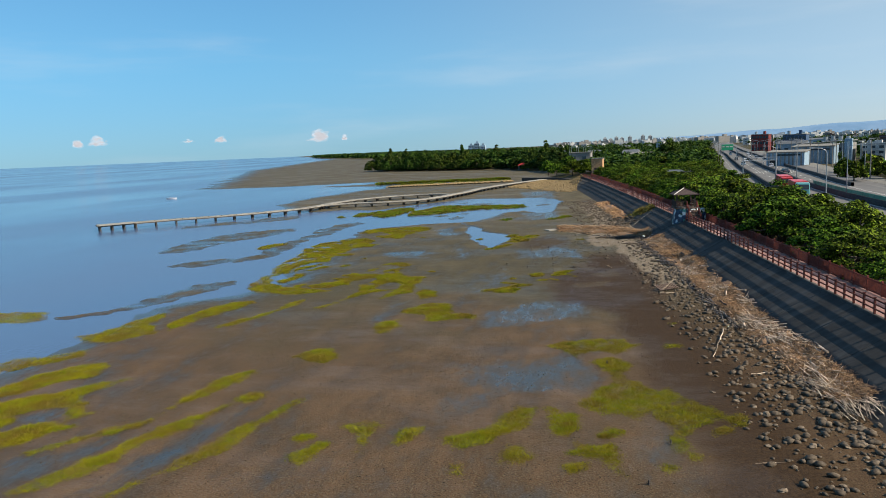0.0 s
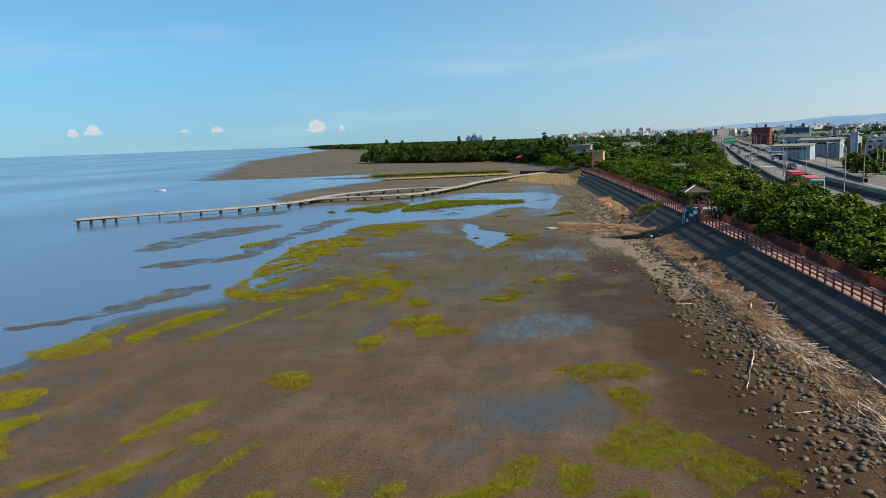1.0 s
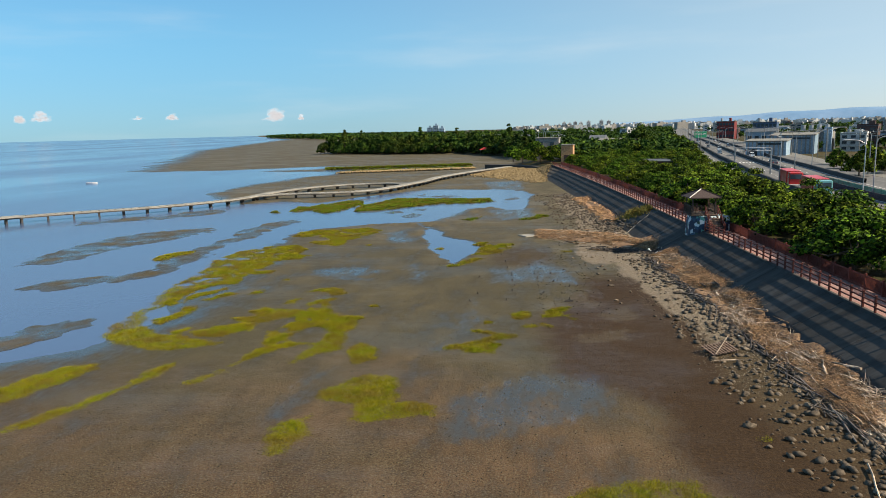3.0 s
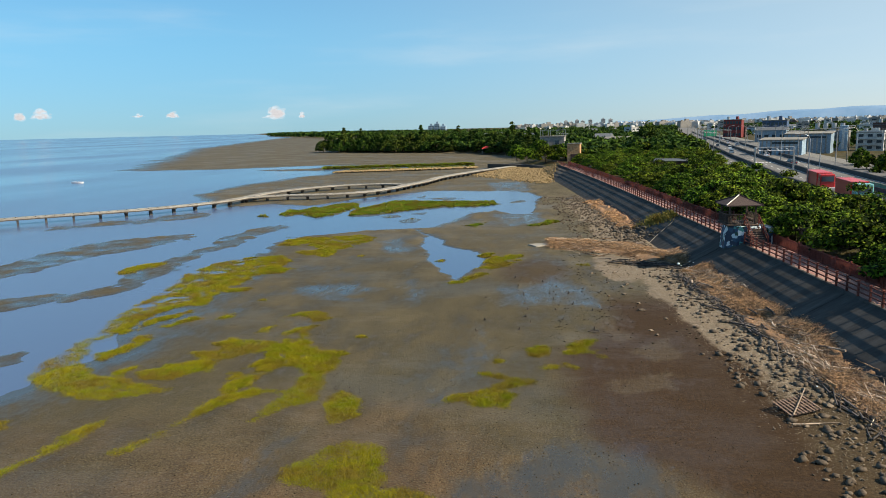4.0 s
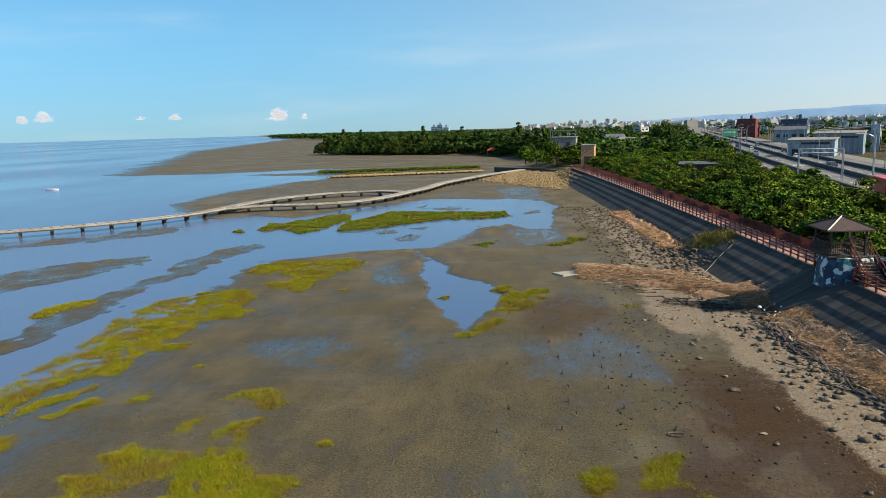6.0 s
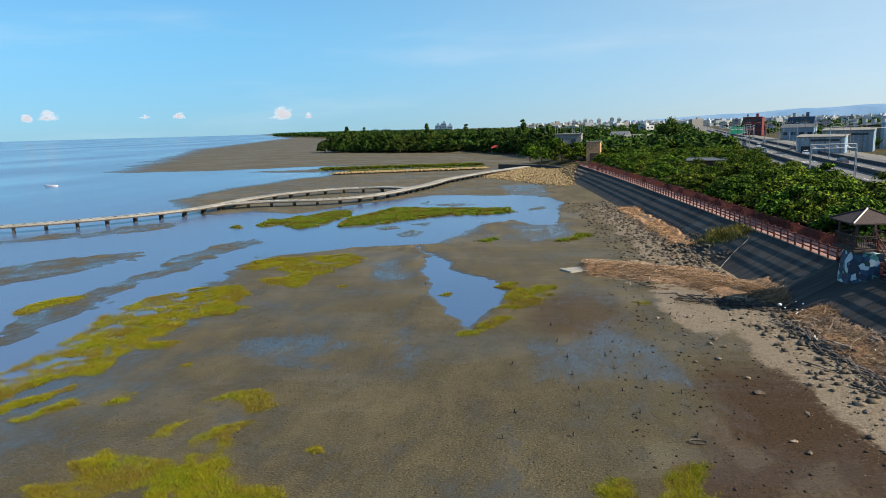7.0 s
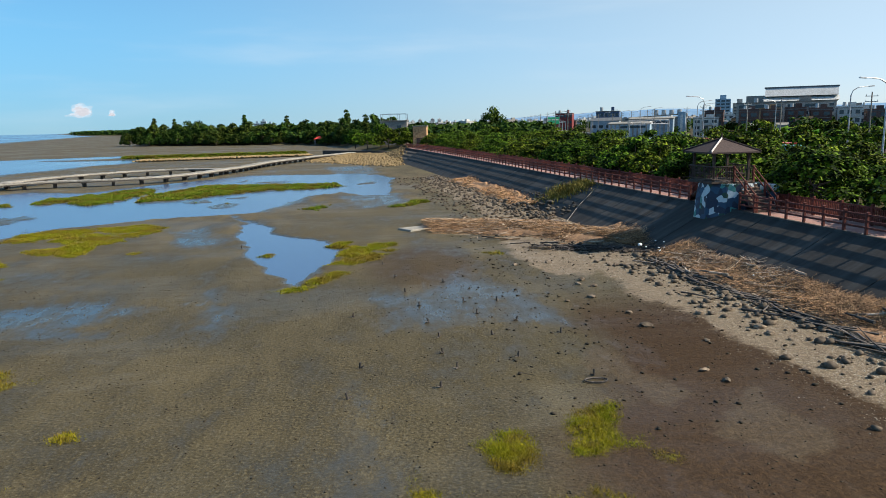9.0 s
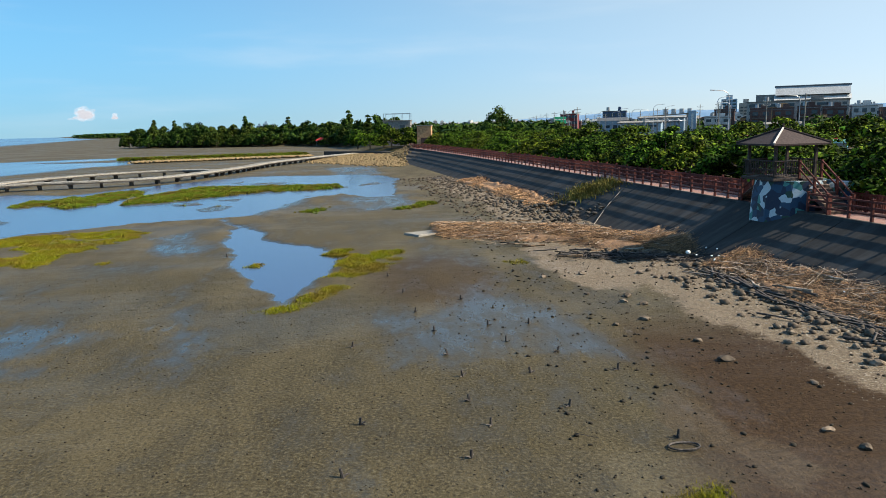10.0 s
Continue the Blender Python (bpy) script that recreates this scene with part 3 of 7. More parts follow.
bed("shore", (-1.3, 34.7), (-0.8, 35.5), (0.4, 35.2), (1, 36), (1.5, 35), (1.3, 33.3), (1.9, 31.9), (1.7, 31.2), (0.9, 31.8), (0.7, 32.9), (0.1, 33.6), (-1, 33.7))
bed("shore", (-1.2, 32.4), (-0.4, 32.7), (-0.3, 31.9), (-1, 31.4))
bed("shore", (3.2, 32.9), (3.8, 33.2), (4.2, 32.8), (3.6, 32.1))
bed("shore", (0.1, 36.3), (0.9, 37.6), (1.9, 37.3), (2.3, 36.6), (1.6, 36.1), (0.4, 35.6))
bed("shore", (5.9, 59.8), (6.8, 60.5), (7.1, 59.9), (6.2, 59.2))
bed("meadow", (-27.7, 65.4), (-27.1, 67), (-26.4, 69.3), (-25.9, 72.7), (-24.3, 74.8), (-22.7, 74.5), (-24.1, 72.8), (-25.5, 70.4), (-26, 67.5), (-26.5, 65.7), (-27.1, 64.8))
bed("meadow", (-42.9, 89.9), (-43, 91.3), (-42.6, 93.2), (-43.8, 95.9), (-44.1, 97.7), (-43.3, 100.1), (-43.2, 103.1), (-42.7, 105.6), (-45.2, 108.1), (-46.6, 111.2), (-46.2, 114.8), (-45.5, 117.9), (-43.1, 119.7), (-40.8, 120.4), (-40.3, 116.3), (-38.6, 113.9), (-35.6, 111.8), (-36, 109.6), (-37.7, 108.5), (-39.4, 106.4), (-40.9, 104.5), (-42.1, 103.8), (-39.5, 102), (-36, 101.9), (-36.3, 100.6), (-38.6, 100.4), (-38.7, 98.9), (-37.7, 96.1), (-38, 94.8), (-38.9, 94.5), (-41.2, 95.6), (-41.7, 94.2), (-41, 92.1), (-41.4, 90.4))
bed("meadow", (-41, 83), (-40.8, 85.2), (-41, 86.9), (-39.9, 87.4), (-40.6, 89.4), (-40, 90.8), (-39.4, 92.2), (-38.1, 93.5), (-37.5, 92.4), (-38.7, 90.1), (-39.1, 88.5), (-39.2, 87), (-40, 85.6), (-40.1, 84.5), (-40.1, 81.9))
bed("meadow", (-38.9, 80.6), (-38.4, 82.5), (-38.3, 83.7), (-38.6, 85.3), (-37.4, 85.2), (-36.7, 83.4), (-36.2, 82), (-36.6, 81.2), (-37.1, 81), (-37.7, 79.4))
bed("meadow", (-38.4, 87.6), (-37.6, 88.6), (-37.1, 90.7), (-36.2, 91.6), (-35.7, 90.5), (-36.5, 88.7), (-37, 87.2))
bed("meadow", (-34.5, 90.2), (-34.6, 92.1), (-33.5, 91.9), (-33, 90.8), (-34, 90))
bed("meadow", (-33.6, 96.8), (-32.9, 97.6), (-32.5, 96.5))
bed("meadow", (-28.3, 89.5), (-28.5, 91.5), (-27.7, 93), (-26.4, 93.6), (-25.3, 92.9), (-24.5, 91.8), (-23.7, 91.6), (-24.5, 90.8), (-25.3, 90), (-26.5, 90.1), (-27.5, 89.8))
bed("meadow", (-29, 86.6), (-29.2, 88), (-28.4, 89), (-27.9, 88.4), (-28.3, 87))
bed("meadow", (-24.9, 89), (-25.7, 87.8), (-26, 86.7), (-26.1, 85.3), (-24.5, 83.9), (-23.8, 83.2), (-22.4, 82.7), (-19.9, 83.3), (-19.8, 82.5), (-20.7, 81.5), (-21.4, 81.1), (-20.8, 79.4), (-20.5, 78.1), (-20.5, 76.8), (-21.7, 76.6), (-22.2, 78.2), (-22.3, 79.8), (-23.1, 81), (-24.4, 81.1), (-25.2, 81.4), (-26.4, 84.8), (-26.8, 86.4), (-26.4, 88.2))
bed("meadow", (-26.4, 84.8), (-24.9, 81.4), (-24.4, 79), (-25.1, 78.5), (-26.2, 78.3), (-26.4, 77.7), (-25.3, 76.8), (-24.5, 76.3), (-26.5, 76.1), (-26.6, 77.2), (-26.4, 78.7), (-26, 80.2), (-26.1, 81.6), (-26.8, 82.2), (-27.6, 80.8), (-28.2, 79.8), (-28.7, 78.7), (-28.5, 77.5), (-30, 76.8), (-30, 75.7), (-32.3, 75.4), (-33.6, 76.9), (-32.4, 77.6), (-32.1, 78.8), (-30.4, 79.9), (-31.6, 81.1), (-30.4, 82.2), (-31.3, 83.4), (-30.3, 84.8), (-28.2, 84.8))
bed("meadow", (-35.3, 76.8), (-34.4, 77.8), (-34, 78.5), (-32.9, 79.4), (-32.4, 80), (-32.9, 79), (-33.8, 78.2), (-33.9, 75.9))
bed("meadow", (-20.9, 86.2), (-20.2, 86.5), (-19.7, 85.9), (-20.6, 85.6))
bed("meadow", (-43.8, 88.8), (-45, 94.8), (-45.1, 99.8), (-47.7, 109.9), (-46.9, 115.5), (-44.3, 119.6), (-40.2, 120.6), (-37.6, 116.9), (-37.9, 109.8), (-38.6, 101.8), (-39.2, 96.5), (-40.4, 93.3), (-40.9, 88.9), (-40.1, 86.3), (-40.6, 82.6), (-39, 79), (-36.5, 76.5), (-31, 74.9), (-29.6, 74.1), (-30.7, 72.4), (-34.4, 71.8), (-37, 72.9), (-40.2, 75), (-41.8, 78.8), (-42.3, 82.6), (-42.7, 87.5))
bed("meadow", (-25.3, 82.2), (-25.5, 88.1), (-23.8, 84.5), (-23.1, 81.2), (-19.9, 82.4), (-20.4, 80.3), (-20.1, 76.4), (-19.4, 73.1), (-20.8, 71.7), (-21.4, 70.6), (-22.2, 69.5), (-22.4, 71.6), (-22, 74.6), (-21.9, 78.2), (-23.8, 79.1))
bed("meadow", (-26.6, 74.3), (-25.7, 77.1), (-25.7, 80), (-23.9, 81.1), (-23.8, 79.1), (-24.5, 75.3), (-25.1, 73.1))
bed("far", (-56.2, 109.6), (-56.7, 111.8), (-56, 114.3), (-53.8, 115.7), (-52.8, 113.7), (-53.8, 111.3), (-54.3, 108.6), (-55.3, 108.5))
bed("far", (-44, 128.5), (-44.7, 132.9), (-42.6, 135.1), (-39.8, 135.6), (-36, 137.2), (-32.9, 138.1), (-31.5, 132.6), (-32.1, 129), (-33.2, 125.8), (-34.8, 124.4), (-33, 120.7), (-34.3, 119.3), (-37.1, 121.1), (-40.4, 122.8), (-37, 124.6), (-38.7, 127.3), (-42.2, 127.7))
bed("far", (-30.1, 119.7), (-29.9, 121.3), (-29.2, 120.7), (-29.4, 119.6))
bed("rim", (-16.9, 105.3), (-15.9, 106.4), (-15, 108.7), (-14, 110.5), (-12.8, 110.4), (-13.1, 108.5), (-14.1, 106.9), (-15, 105), (-16.1, 104.8))
bed("rim", (-15, 112.5), (-13.9, 114.6), (-13.9, 118.2), (-12.5, 121.6), (-9.5, 121.9), (-9.5, 117.8), (-10.9, 114.8), (-12.1, 112.3), (-13.4, 112.8))
bed("rim", (-14.9, 121), (-13.8, 122.9), (-13, 122.2), (-13.8, 120))
bed("rim", (-3, 115.5), (-2, 116.6), (-1.8, 115), (-2.9, 114.4))
bed("rim", (-19.8, 117.5), (-19.1, 118.4), (-18.7, 117.4))
bed("mound", (-7.5, 83.9), (-7, 84.8), (-6.3, 85.2), (-5.8, 84.7), (-5.6, 83.8), (-5.6, 83.2), (-6.4, 82.9), (-7.1, 83.2), (-7.5, 83.5))
bed("mound", (-7.5, 83.3), (-7, 83), (-6.5, 82.6), (-6.6, 82.1), (-7.1, 82.2), (-7.5, 82.7))
bed("mound", (-5.1, 84.3), (-4.8, 84.7), (-4.5, 85.7), (-3.6, 86.4), (-2.8, 86.6), (-2.9, 85.4), (-3.1, 84.7), (-2.8, 84.2), (-2.5, 83.6), (-2.3, 82.7), (-2.7, 82.7), (-3.2, 83.4), (-3.7, 83.4), (-4.4, 82.8), (-5.2, 82.8), (-5.2, 83.4))
bed("mound", (-6.4, 80.8), (-5.9, 81), (-5.4, 80.6), (-5.5, 79.9), (-6.4, 79.9))
bed("mound", (-5.1, 81.1), (-4.4, 81.3), (-4.1, 80.9), (-3.6, 80.6), (-3.8, 79.9), (-4.5, 79.9), (-4.8, 80.4))
bed("mound", (-8.5, 81.3), (-8, 81.7), (-7.8, 81.1), (-8.3, 80.9))
bed("mound", (-9.9, 81.3), (-9.4, 82), (-9.1, 81.5), (-9.4, 80.5), (-9.8, 80.6))
bed("mound", (-11.7, 79.9), (-10.5, 79), (-9, 78.8), (-7, 77.7), (-7, 76.8), (-8.1, 76.1), (-8, 74.8), (-8.2, 73.2), (-10.2, 73), (-10.5, 74), (-11.8, 73.9), (-13.1, 72.6), (-13.3, 73.7), (-11.9, 74.6), (-10.7, 75.6), (-9.7, 76.5), (-8.9, 77.5), (-10.7, 78.6), (-11.5, 79.2))
bed("mound", (-9.9, 81.9), (-9.7, 83.3), (-9.2, 82), (-9.2, 80.5), (-9.7, 80.8))
bed("green", (-57.7, 163.2), (-59.3, 171.5), (-56.4, 170.9), (-55.3, 175.2), (-53.1, 176.6), (-51.2, 182.3), (-47.7, 183.6), (-45.4, 173.3), (-46.8, 169.2), (-46.5, 163.5), (-49.2, 159.6), (-54.7, 164.9), (-55.3, 160.6))
bed("green", (-43.9, 163), (-45.4, 173.3), (-43, 177.5), (-40.7, 187.7), (-32.2, 185.8), (-24.1, 185.1), (-18.7, 186.2), (-17.5, 179.3), (-21.2, 176), (-28.4, 174.6), (-33.1, 170.9), (-36.9, 164.9), (-39.7, 160.1), (-42.7, 160.6))
bed("green", (-32.6, 154.2), (-31.2, 158), (-29, 156.9), (-29.2, 152.4), (-31.2, 151.5))
bed("green", (-37.6, 161.2), (-34.7, 163), (-33.2, 159.7), (-35.9, 158.1))
bed("green", (-32.9, 164.2), (-29.7, 166.8), (-29.8, 162.8))
bed("green", (-61.6, 161.6), (-60.8, 163.7), (-59.4, 160.5))
bed("green", (-20.2, 147.4), (-17, 151), (-18.3, 146))
bed("green", (-10.1, 147), (-7.1, 153.9), (-5, 152.3), (-7.4, 146.6))
bed("pool", (-27, 143), (-23.9, 138.8), (-19.9, 128.4), (-16.3, 125.7), (-14.2, 121.6), (-14.7, 119), (-15.1, 113.2), (-15.1, 109.3), (-16.1, 107.6), (-17.8, 111.4), (-19.8, 115.8), (-22.2, 122.4), (-23.4, 127.1), (-23.3, 130.6), (-24.7, 136.7))
bed("pool", (-78.5, 134.8), (-78.1, 162.6), (-75, 180.3), (-67.8, 183.9), (-57.1, 179.8), (-52.3, 191.8), (-45.7, 199.2), (-36.7, 211.7), (-26.8, 209), (-19.8, 210.3), (-12.6, 205.1), (-9.2, 194.2), (-10.1, 163.6), (-13.4, 162.7), (-17.1, 169.1), (-20.8, 163.2), (-23.5, 153.8), (-25.9, 146.5), (-30.1, 143.4), (-35.2, 142.7), (-41, 138.7), (-46.3, 136.4), (-44.7, 129.4), (-45, 123.7), (-46.5, 119.2), (-47.1, 115.7), (-48.7, 102.1))
bed("bar", (-54.6, 127.1), (-55.7, 134.2), (-55.4, 143.8), (-52.2, 150.3), (-49.8, 148.3), (-49.9, 139.8), (-50.6, 131.8), (-50.7, 125.1), (-51.5, 122.3), (-51, 111.8), (-54.5, 116.3))
bed("bar", (-72.1, 104.1), (-74.1, 110.7), (-75.8, 122.2), (-73.9, 130.1), (-68.2, 136.8), (-63.1, 141.9), (-59.8, 133), (-63.9, 123.6), (-66.8, 113), (-67.6, 105.4))
bed("bar", (-54, 106.3), (-55.2, 112.9), (-55.1, 119.5), (-51.5, 121.7), (-50.3, 115.3), (-50, 106.3), (-51, 102.3))
bed("bar", (-61.7, 91.8), (-61.5, 95), (-57.2, 98.5), (-53.8, 100.4), (-48.9, 104.3), (-49.7, 98.7), (-53.9, 93.6), (-58.1, 90.4))
bed("bar", (-49.9, 71.7), (-49.6, 75.3), (-48.5, 78.4), (-46.5, 80.6), (-44.8, 80.7), (-43.9, 77.6), (-44.5, 73.8), (-46.9, 71.9), (-48.6, 70.1))
bed("bar", (-55.3, 60.8), (-52.7, 61.4), (-50.6, 64.8), (-50.1, 72.1), (-48.4, 77.8), (-45, 81.6), (-43.8, 77.9), (-45.5, 70.6), (-47.3, 64.9), (-50, 62.2), (-52.5, 59.4))
bed("film", (-8.1, 107.1), (-6.6, 110.5), (-4.7, 111.4), (-4.4, 108.5), (-3.5, 105.2), (-1.7, 103.6), (-1.2, 99.6), (-0.8, 97.4), (-2.4, 96.4), (-4.6, 97.5), (-6.5, 96.6), (-8.2, 95.7), (-9.4, 96.7), (-10.5, 95.8), (-10.9, 97.8), (-9.6, 101.3), (-12, 102.8), (-11, 104.1), (-8.9, 104))
bed("film", (-21.3, 107.1), (-20.5, 107.9), (-19, 103.2), (-17.1, 100.4), (-17.5, 96.1), (-18.9, 98.2), (-20.1, 101.9))
bed("film", (-32.1, 100), (-30.2, 103.8), (-27.5, 104.4), (-22.4, 104.1), (-21.6, 102.6), (-23.8, 100.8), (-25.4, 99.1), (-23.2, 97.3), (-25.3, 96.4), (-29.7, 99.3))
bed("film", (-28.4, 91.3), (-27.5, 92), (-26.1, 90.9), (-25.3, 89.8), (-26, 88.5), (-27.2, 87.6), (-27.6, 86.2), (-28.4, 87.4), (-27.4, 88.9))
bed("film", (-10.5, 64.6), (-7.9, 67.2), (-4.8, 70), (-0.8, 69.6), (-0.6, 65.4), (-2.5, 62.1), (-5.8, 59.1), (-9.1, 58.8))
bed("film", (-20.6, 59.7), (-20.8, 66.3), (-19.5, 70.4), (-18.2, 69.1), (-19.1, 65.2), (-18.4, 61.9), (-19.9, 59.7))
bed("film", (-14, 71.5), (-12.2, 77.3), (-11.5, 83.3), (-11.5, 90.4), (-10.4, 87.9), (-9.4, 83.4), (-10.5, 79.3), (-12.1, 73.9))
bed("film", (-30.8, 29.3), (-28.7, 31), (-25.6, 34.1), (-25.3, 35.9), (-24.7, 35.5), (-25.5, 32.9), (-26.6, 30.2), (-27.3, 27.8), (-28.3, 26.8))
bed("film", (-24.5, 26.4), (-24.1, 29.5), (-23, 32.8), (-21.6, 38.6), (-20.4, 40.3), (-20.8, 35.1), (-21.4, 30.5), (-22.4, 27.3))
bed("film", (-10.6, 49), (-6.9, 49.3), (-3.6, 49.6), (-2, 51.1), (0.4, 48.6), (0.8, 46.1), (-0.6, 43.2), (-3.1, 43.5), (-5.9, 42.2), (-6, 40.2), (-8, 38.2), (-8, 36.5), (-9.5, 41.9), (-7.1, 43.2), (-10.5, 46.4))
bed("film", (2.1, 37.6), (3.2, 39), (3.9, 37.1), (4, 34.9), (3, 32.9), (1.8, 33.7), (1.5, 35.3))
bed("film", (-35.6, 35.2), (-34.8, 36.5), (-33.2, 36.7), (-32.4, 36), (-33, 35), (-34.3, 34.2))
bed("film", (-46.6, 160.1), (-35.4, 166.1), (-27.9, 176.7), (-19.6, 162.4), (-23.3, 146.7), (-29.8, 142.3), (-38.6, 146.7))
bed("film", (-25.3, 233.5), (-14.3, 240.3), (-11, 209.9), (-20.3, 204.9))
bed("film", (-17.1, 162.4), (-8.7, 165.2), (-7.2, 151.3), (-13, 146.6))
bed("film", (-31, 131.2), (-28, 134.7), (-23.5, 125.5), (-24.6, 120.3), (-28, 122.6))
bed("lens", (-2.6, 91.6), (-1.4, 92.8), (-0.4, 91.5), (-0.6, 90.1), (0.1, 88.7), (0.7, 87.2), (-0.2, 86.1), (-0.8, 85.4), (-1.3, 86.4), (-1.8, 87.6), (-2, 89.4), (-2.8, 89.8))
bed("lens", (-3.1, 78.2), (-1.8, 78.9), (-0.9, 78.7), (1.5, 80.6), (2.2, 79.3), (0.7, 78.3), (-1.5, 77.4), (-2.8, 77.5))
bed("lens", (-3, 76.5), (-0.3, 79.3), (2.2, 78.5), (1.8, 76.8), (-1.4, 75.7))
bed("lens", (-0.6, 84.3), (2.7, 87.8), (3.3, 83.4), (0.7, 81.3))

bed("groyne", (-86, 294), (-60, 300.5), (-36, 306), (-37, 313), (-60, 306), (-84, 298.5))
bed("groyne", (-101, 314.5), (-40, 331.5), (-40, 338), (-101, 321))
CHANNELS = [
    (-74.9, 129.8, -67.3, 140.5, 7.5), (-67.3, 140.5, -57.6, 158.6, 7.5), (-44.9, 95.6, -47.6, 103.7, 4), (-47.6, 103.7, -48.1, 112.2, 4), (-48.1, 112.2, -48.7, 127, 4),
    (-48.7, 127, -48.4, 140.5, 4), (-48.4, 140.5, -50.5, 150.6, 4), (-191.3, 312.1, -153.2, 313.1, 10), (-153.2, 313.1, -101.8, 337.3, 10), (-90.8, 310.5, -46.7, 327.7, 6),
]
BARS = [(-90, 147.1, -81.4, 154.1, 3.5), (-81.4, 154.1, -75.1, 164.1, 3.5)]
GRASSY = ("strip", "tuft", "shore", "meadow", "far", "rim", "mound", "green")


def ground_height(x, y):
    wx = x + 1.6 * value_noise(x, y, 9, 3, 1) + 0.8 * value_noise(x, y, 2.2, 3, 2)
    wy = y + 2.6 * value_noise(x, y, 14, 3, 3) + 1.2 * value_noise(x, y, 3.5, 3, 7)
    near = np.clip(1.0 - (y - 200) / 300, 0.25, 1)
    h = 0.12 + 0.045 * value_noise(x, y, 22, 4, 4) + 0.02 * value_noise(x, y, 2.2, 3, 5)
    h = np.where(y > 300, h + 0.06, h)
    sea = (wx - sea_edge(wy)) / np.where(y > 300, 30.0, 9.0)
    h = np.minimum(h, -0.22 + 0.34 * smooth(sea, -1.2, 1.2) + (0.03 + 0.07 * smooth(1.6 - np.abs(sea + 0.4), 0, 1.2)) * value_noise(x, y * 0.7, 11, 4, 6))
    inside = np.maximum(stroke_fall(wx, wy, CHANNELS), np.minimum(bed_depth(x + 0.7 * (wx - x), y + 0.9 * (wy - y), "pool") / 1.6, 0.42)) + 0.7 * value_noise(x, y * 0.7, 5.5, 5, 11) + 0.25 * value_noise(x, y, 0.9, 2, 13) + 0.0
    h = np.where(inside > -0.6, np.minimum(h, 0.13 - 0.22 * smooth(inside, -0.45, 0.5)), h)
    film = bed_depth(x + 0.5 * (wx - x), y + 0.5 * (wy - y), "film")
    h = h - (0.065 * near) * smooth(film, -0.9, 1.2)
    bar = np.maximum(stroke_fall(wx, wy, BARS), bed_depth(x, y, "bar") / 1.5) + 0.8 * value_noise(x, y * 0.5, 3.0, 4, 12) + 0.7 * value_noise(x, y * 0.6, 1.1, 3, 14)
    h = np.where(bar > -0.4, np.maximum(h, -0.12 + 0.17 * smooth(bar, -0.4, 0.4) + 0.09 * value_noise(x, y, 2.4, 3, 8)), h)
    h = np.maximum(h, -0.2 + 0.25 * smooth(bed_depth(x, y, "green", "far", "rim"), -1.2, 0.3))
    # the foreshore rises to the foot of the dike
    toe = crest(np.minimum(y, 300)) - SLOPE_RUN
    shore = smooth(x - toe + 1.2 * value_noise(x, y, 8, 2, 9), -9.0, 1.0)
    land_y = smooth(y, 300, 360)
    h = h + shore * 0.45 * (1 - land_y)
    # behind the crest, and past the dike's end, dry land
    ramp = np.clip((x - toe - 0.4) / (SLOPE_RUN - 0.4), 0, 1) * (1 - land_y)
    h = np.where(ramp > 0, np.maximum(h, 0.2 + ramp * (INLAND_Z - 0.2)), h)
    coast = np.interp(y, (262, 285, 320, 420, 470, 540, 620, 900, 2000, 4800), (-4, -16, -20, -30, -60, -170, -150, -190, -760, -2000))
    dry = smooth(x - coast + 4 * value_noise(x, y, 20, 3, 10), -6, 10) * smooth(y, 258, 280)
    h = np.maximum(h, -0.3 + dry * (INLAND_Z + 0.3))
    return h


def axis(lo, a, b, hi, step, grow=1.09):
    """Grid lines: even between a and b, wider and wider beyond."""
    mid = list(np.arange(a, b, step))
    left, right, d = [a], [mid[-1]], step
    while left[-1] > lo:
        d *= grow
        left.append(left[-1] - d)
    d = step
    while right[-1] < hi:
        d *= grow
        right.append(right[-1] + d)
    return np.array(left[:0:-1] + mid + right[1:])


# ---------------------------------------------------------------- ground, sea, far hills
gx, gy = axis(-3200, -74, 24, 3200, 0.36, 1.06), axis(-250, 24, 146, 4800, 0.42, 1.025)
GX, GY = np.meshgrid(gx, gy)
GZ = ground_height(GX, GY)
nx, ny = len(gx), len(gy)
idx = np.arange(nx * ny).reshape(ny, nx)
quads = np.stack([idx[:-1, :-1], idx[:-1, 1:], idx[1:, 1:], idx[1:, :-1]], -1).reshape(-1, 4)
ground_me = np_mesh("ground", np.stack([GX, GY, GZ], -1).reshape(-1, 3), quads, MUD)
toe_x = crest(np.minimum(GY, 300)) - SLOPE_RUN
edge = GX - toe_x + 1.5 * value_noise(GX, GY, 6, 3, 21)
zone = np.zeros((ny, nx, 4), np.float32)
zone[..., 3] = 0.5 * smooth(bed_depth(GX + 2.2 * value_noise(GX, GY, 4, 4, 24), GY + 3.0 * value_noise(GX, GY, 5, 4, 25), "film"), -2.6, 2.2) + 0.1 * value_noise(GX, GY, 18, 3, 23)
silt_edge = np.interp(GY, (30, 64, 71, 83, 88, 95, 104), (-9.2, -9.6, -15, -14.6, -12.4, -10.6, -8)) + 1.4 * value_noise(GX, GY, 5, 4, 22)
zone[..., 0] = np.maximum(smooth(edge, silt_edge - 1.4, silt_edge + 1.4) * (1 - 0.6 * smooth(edge, -5.0, -3.0)) * (1 - smooth(GY, 96, 104)), 0.6 * smooth(1 - np.hypot((GX + 8) / 5, (GY - 112) / 9), 0, 0.5))
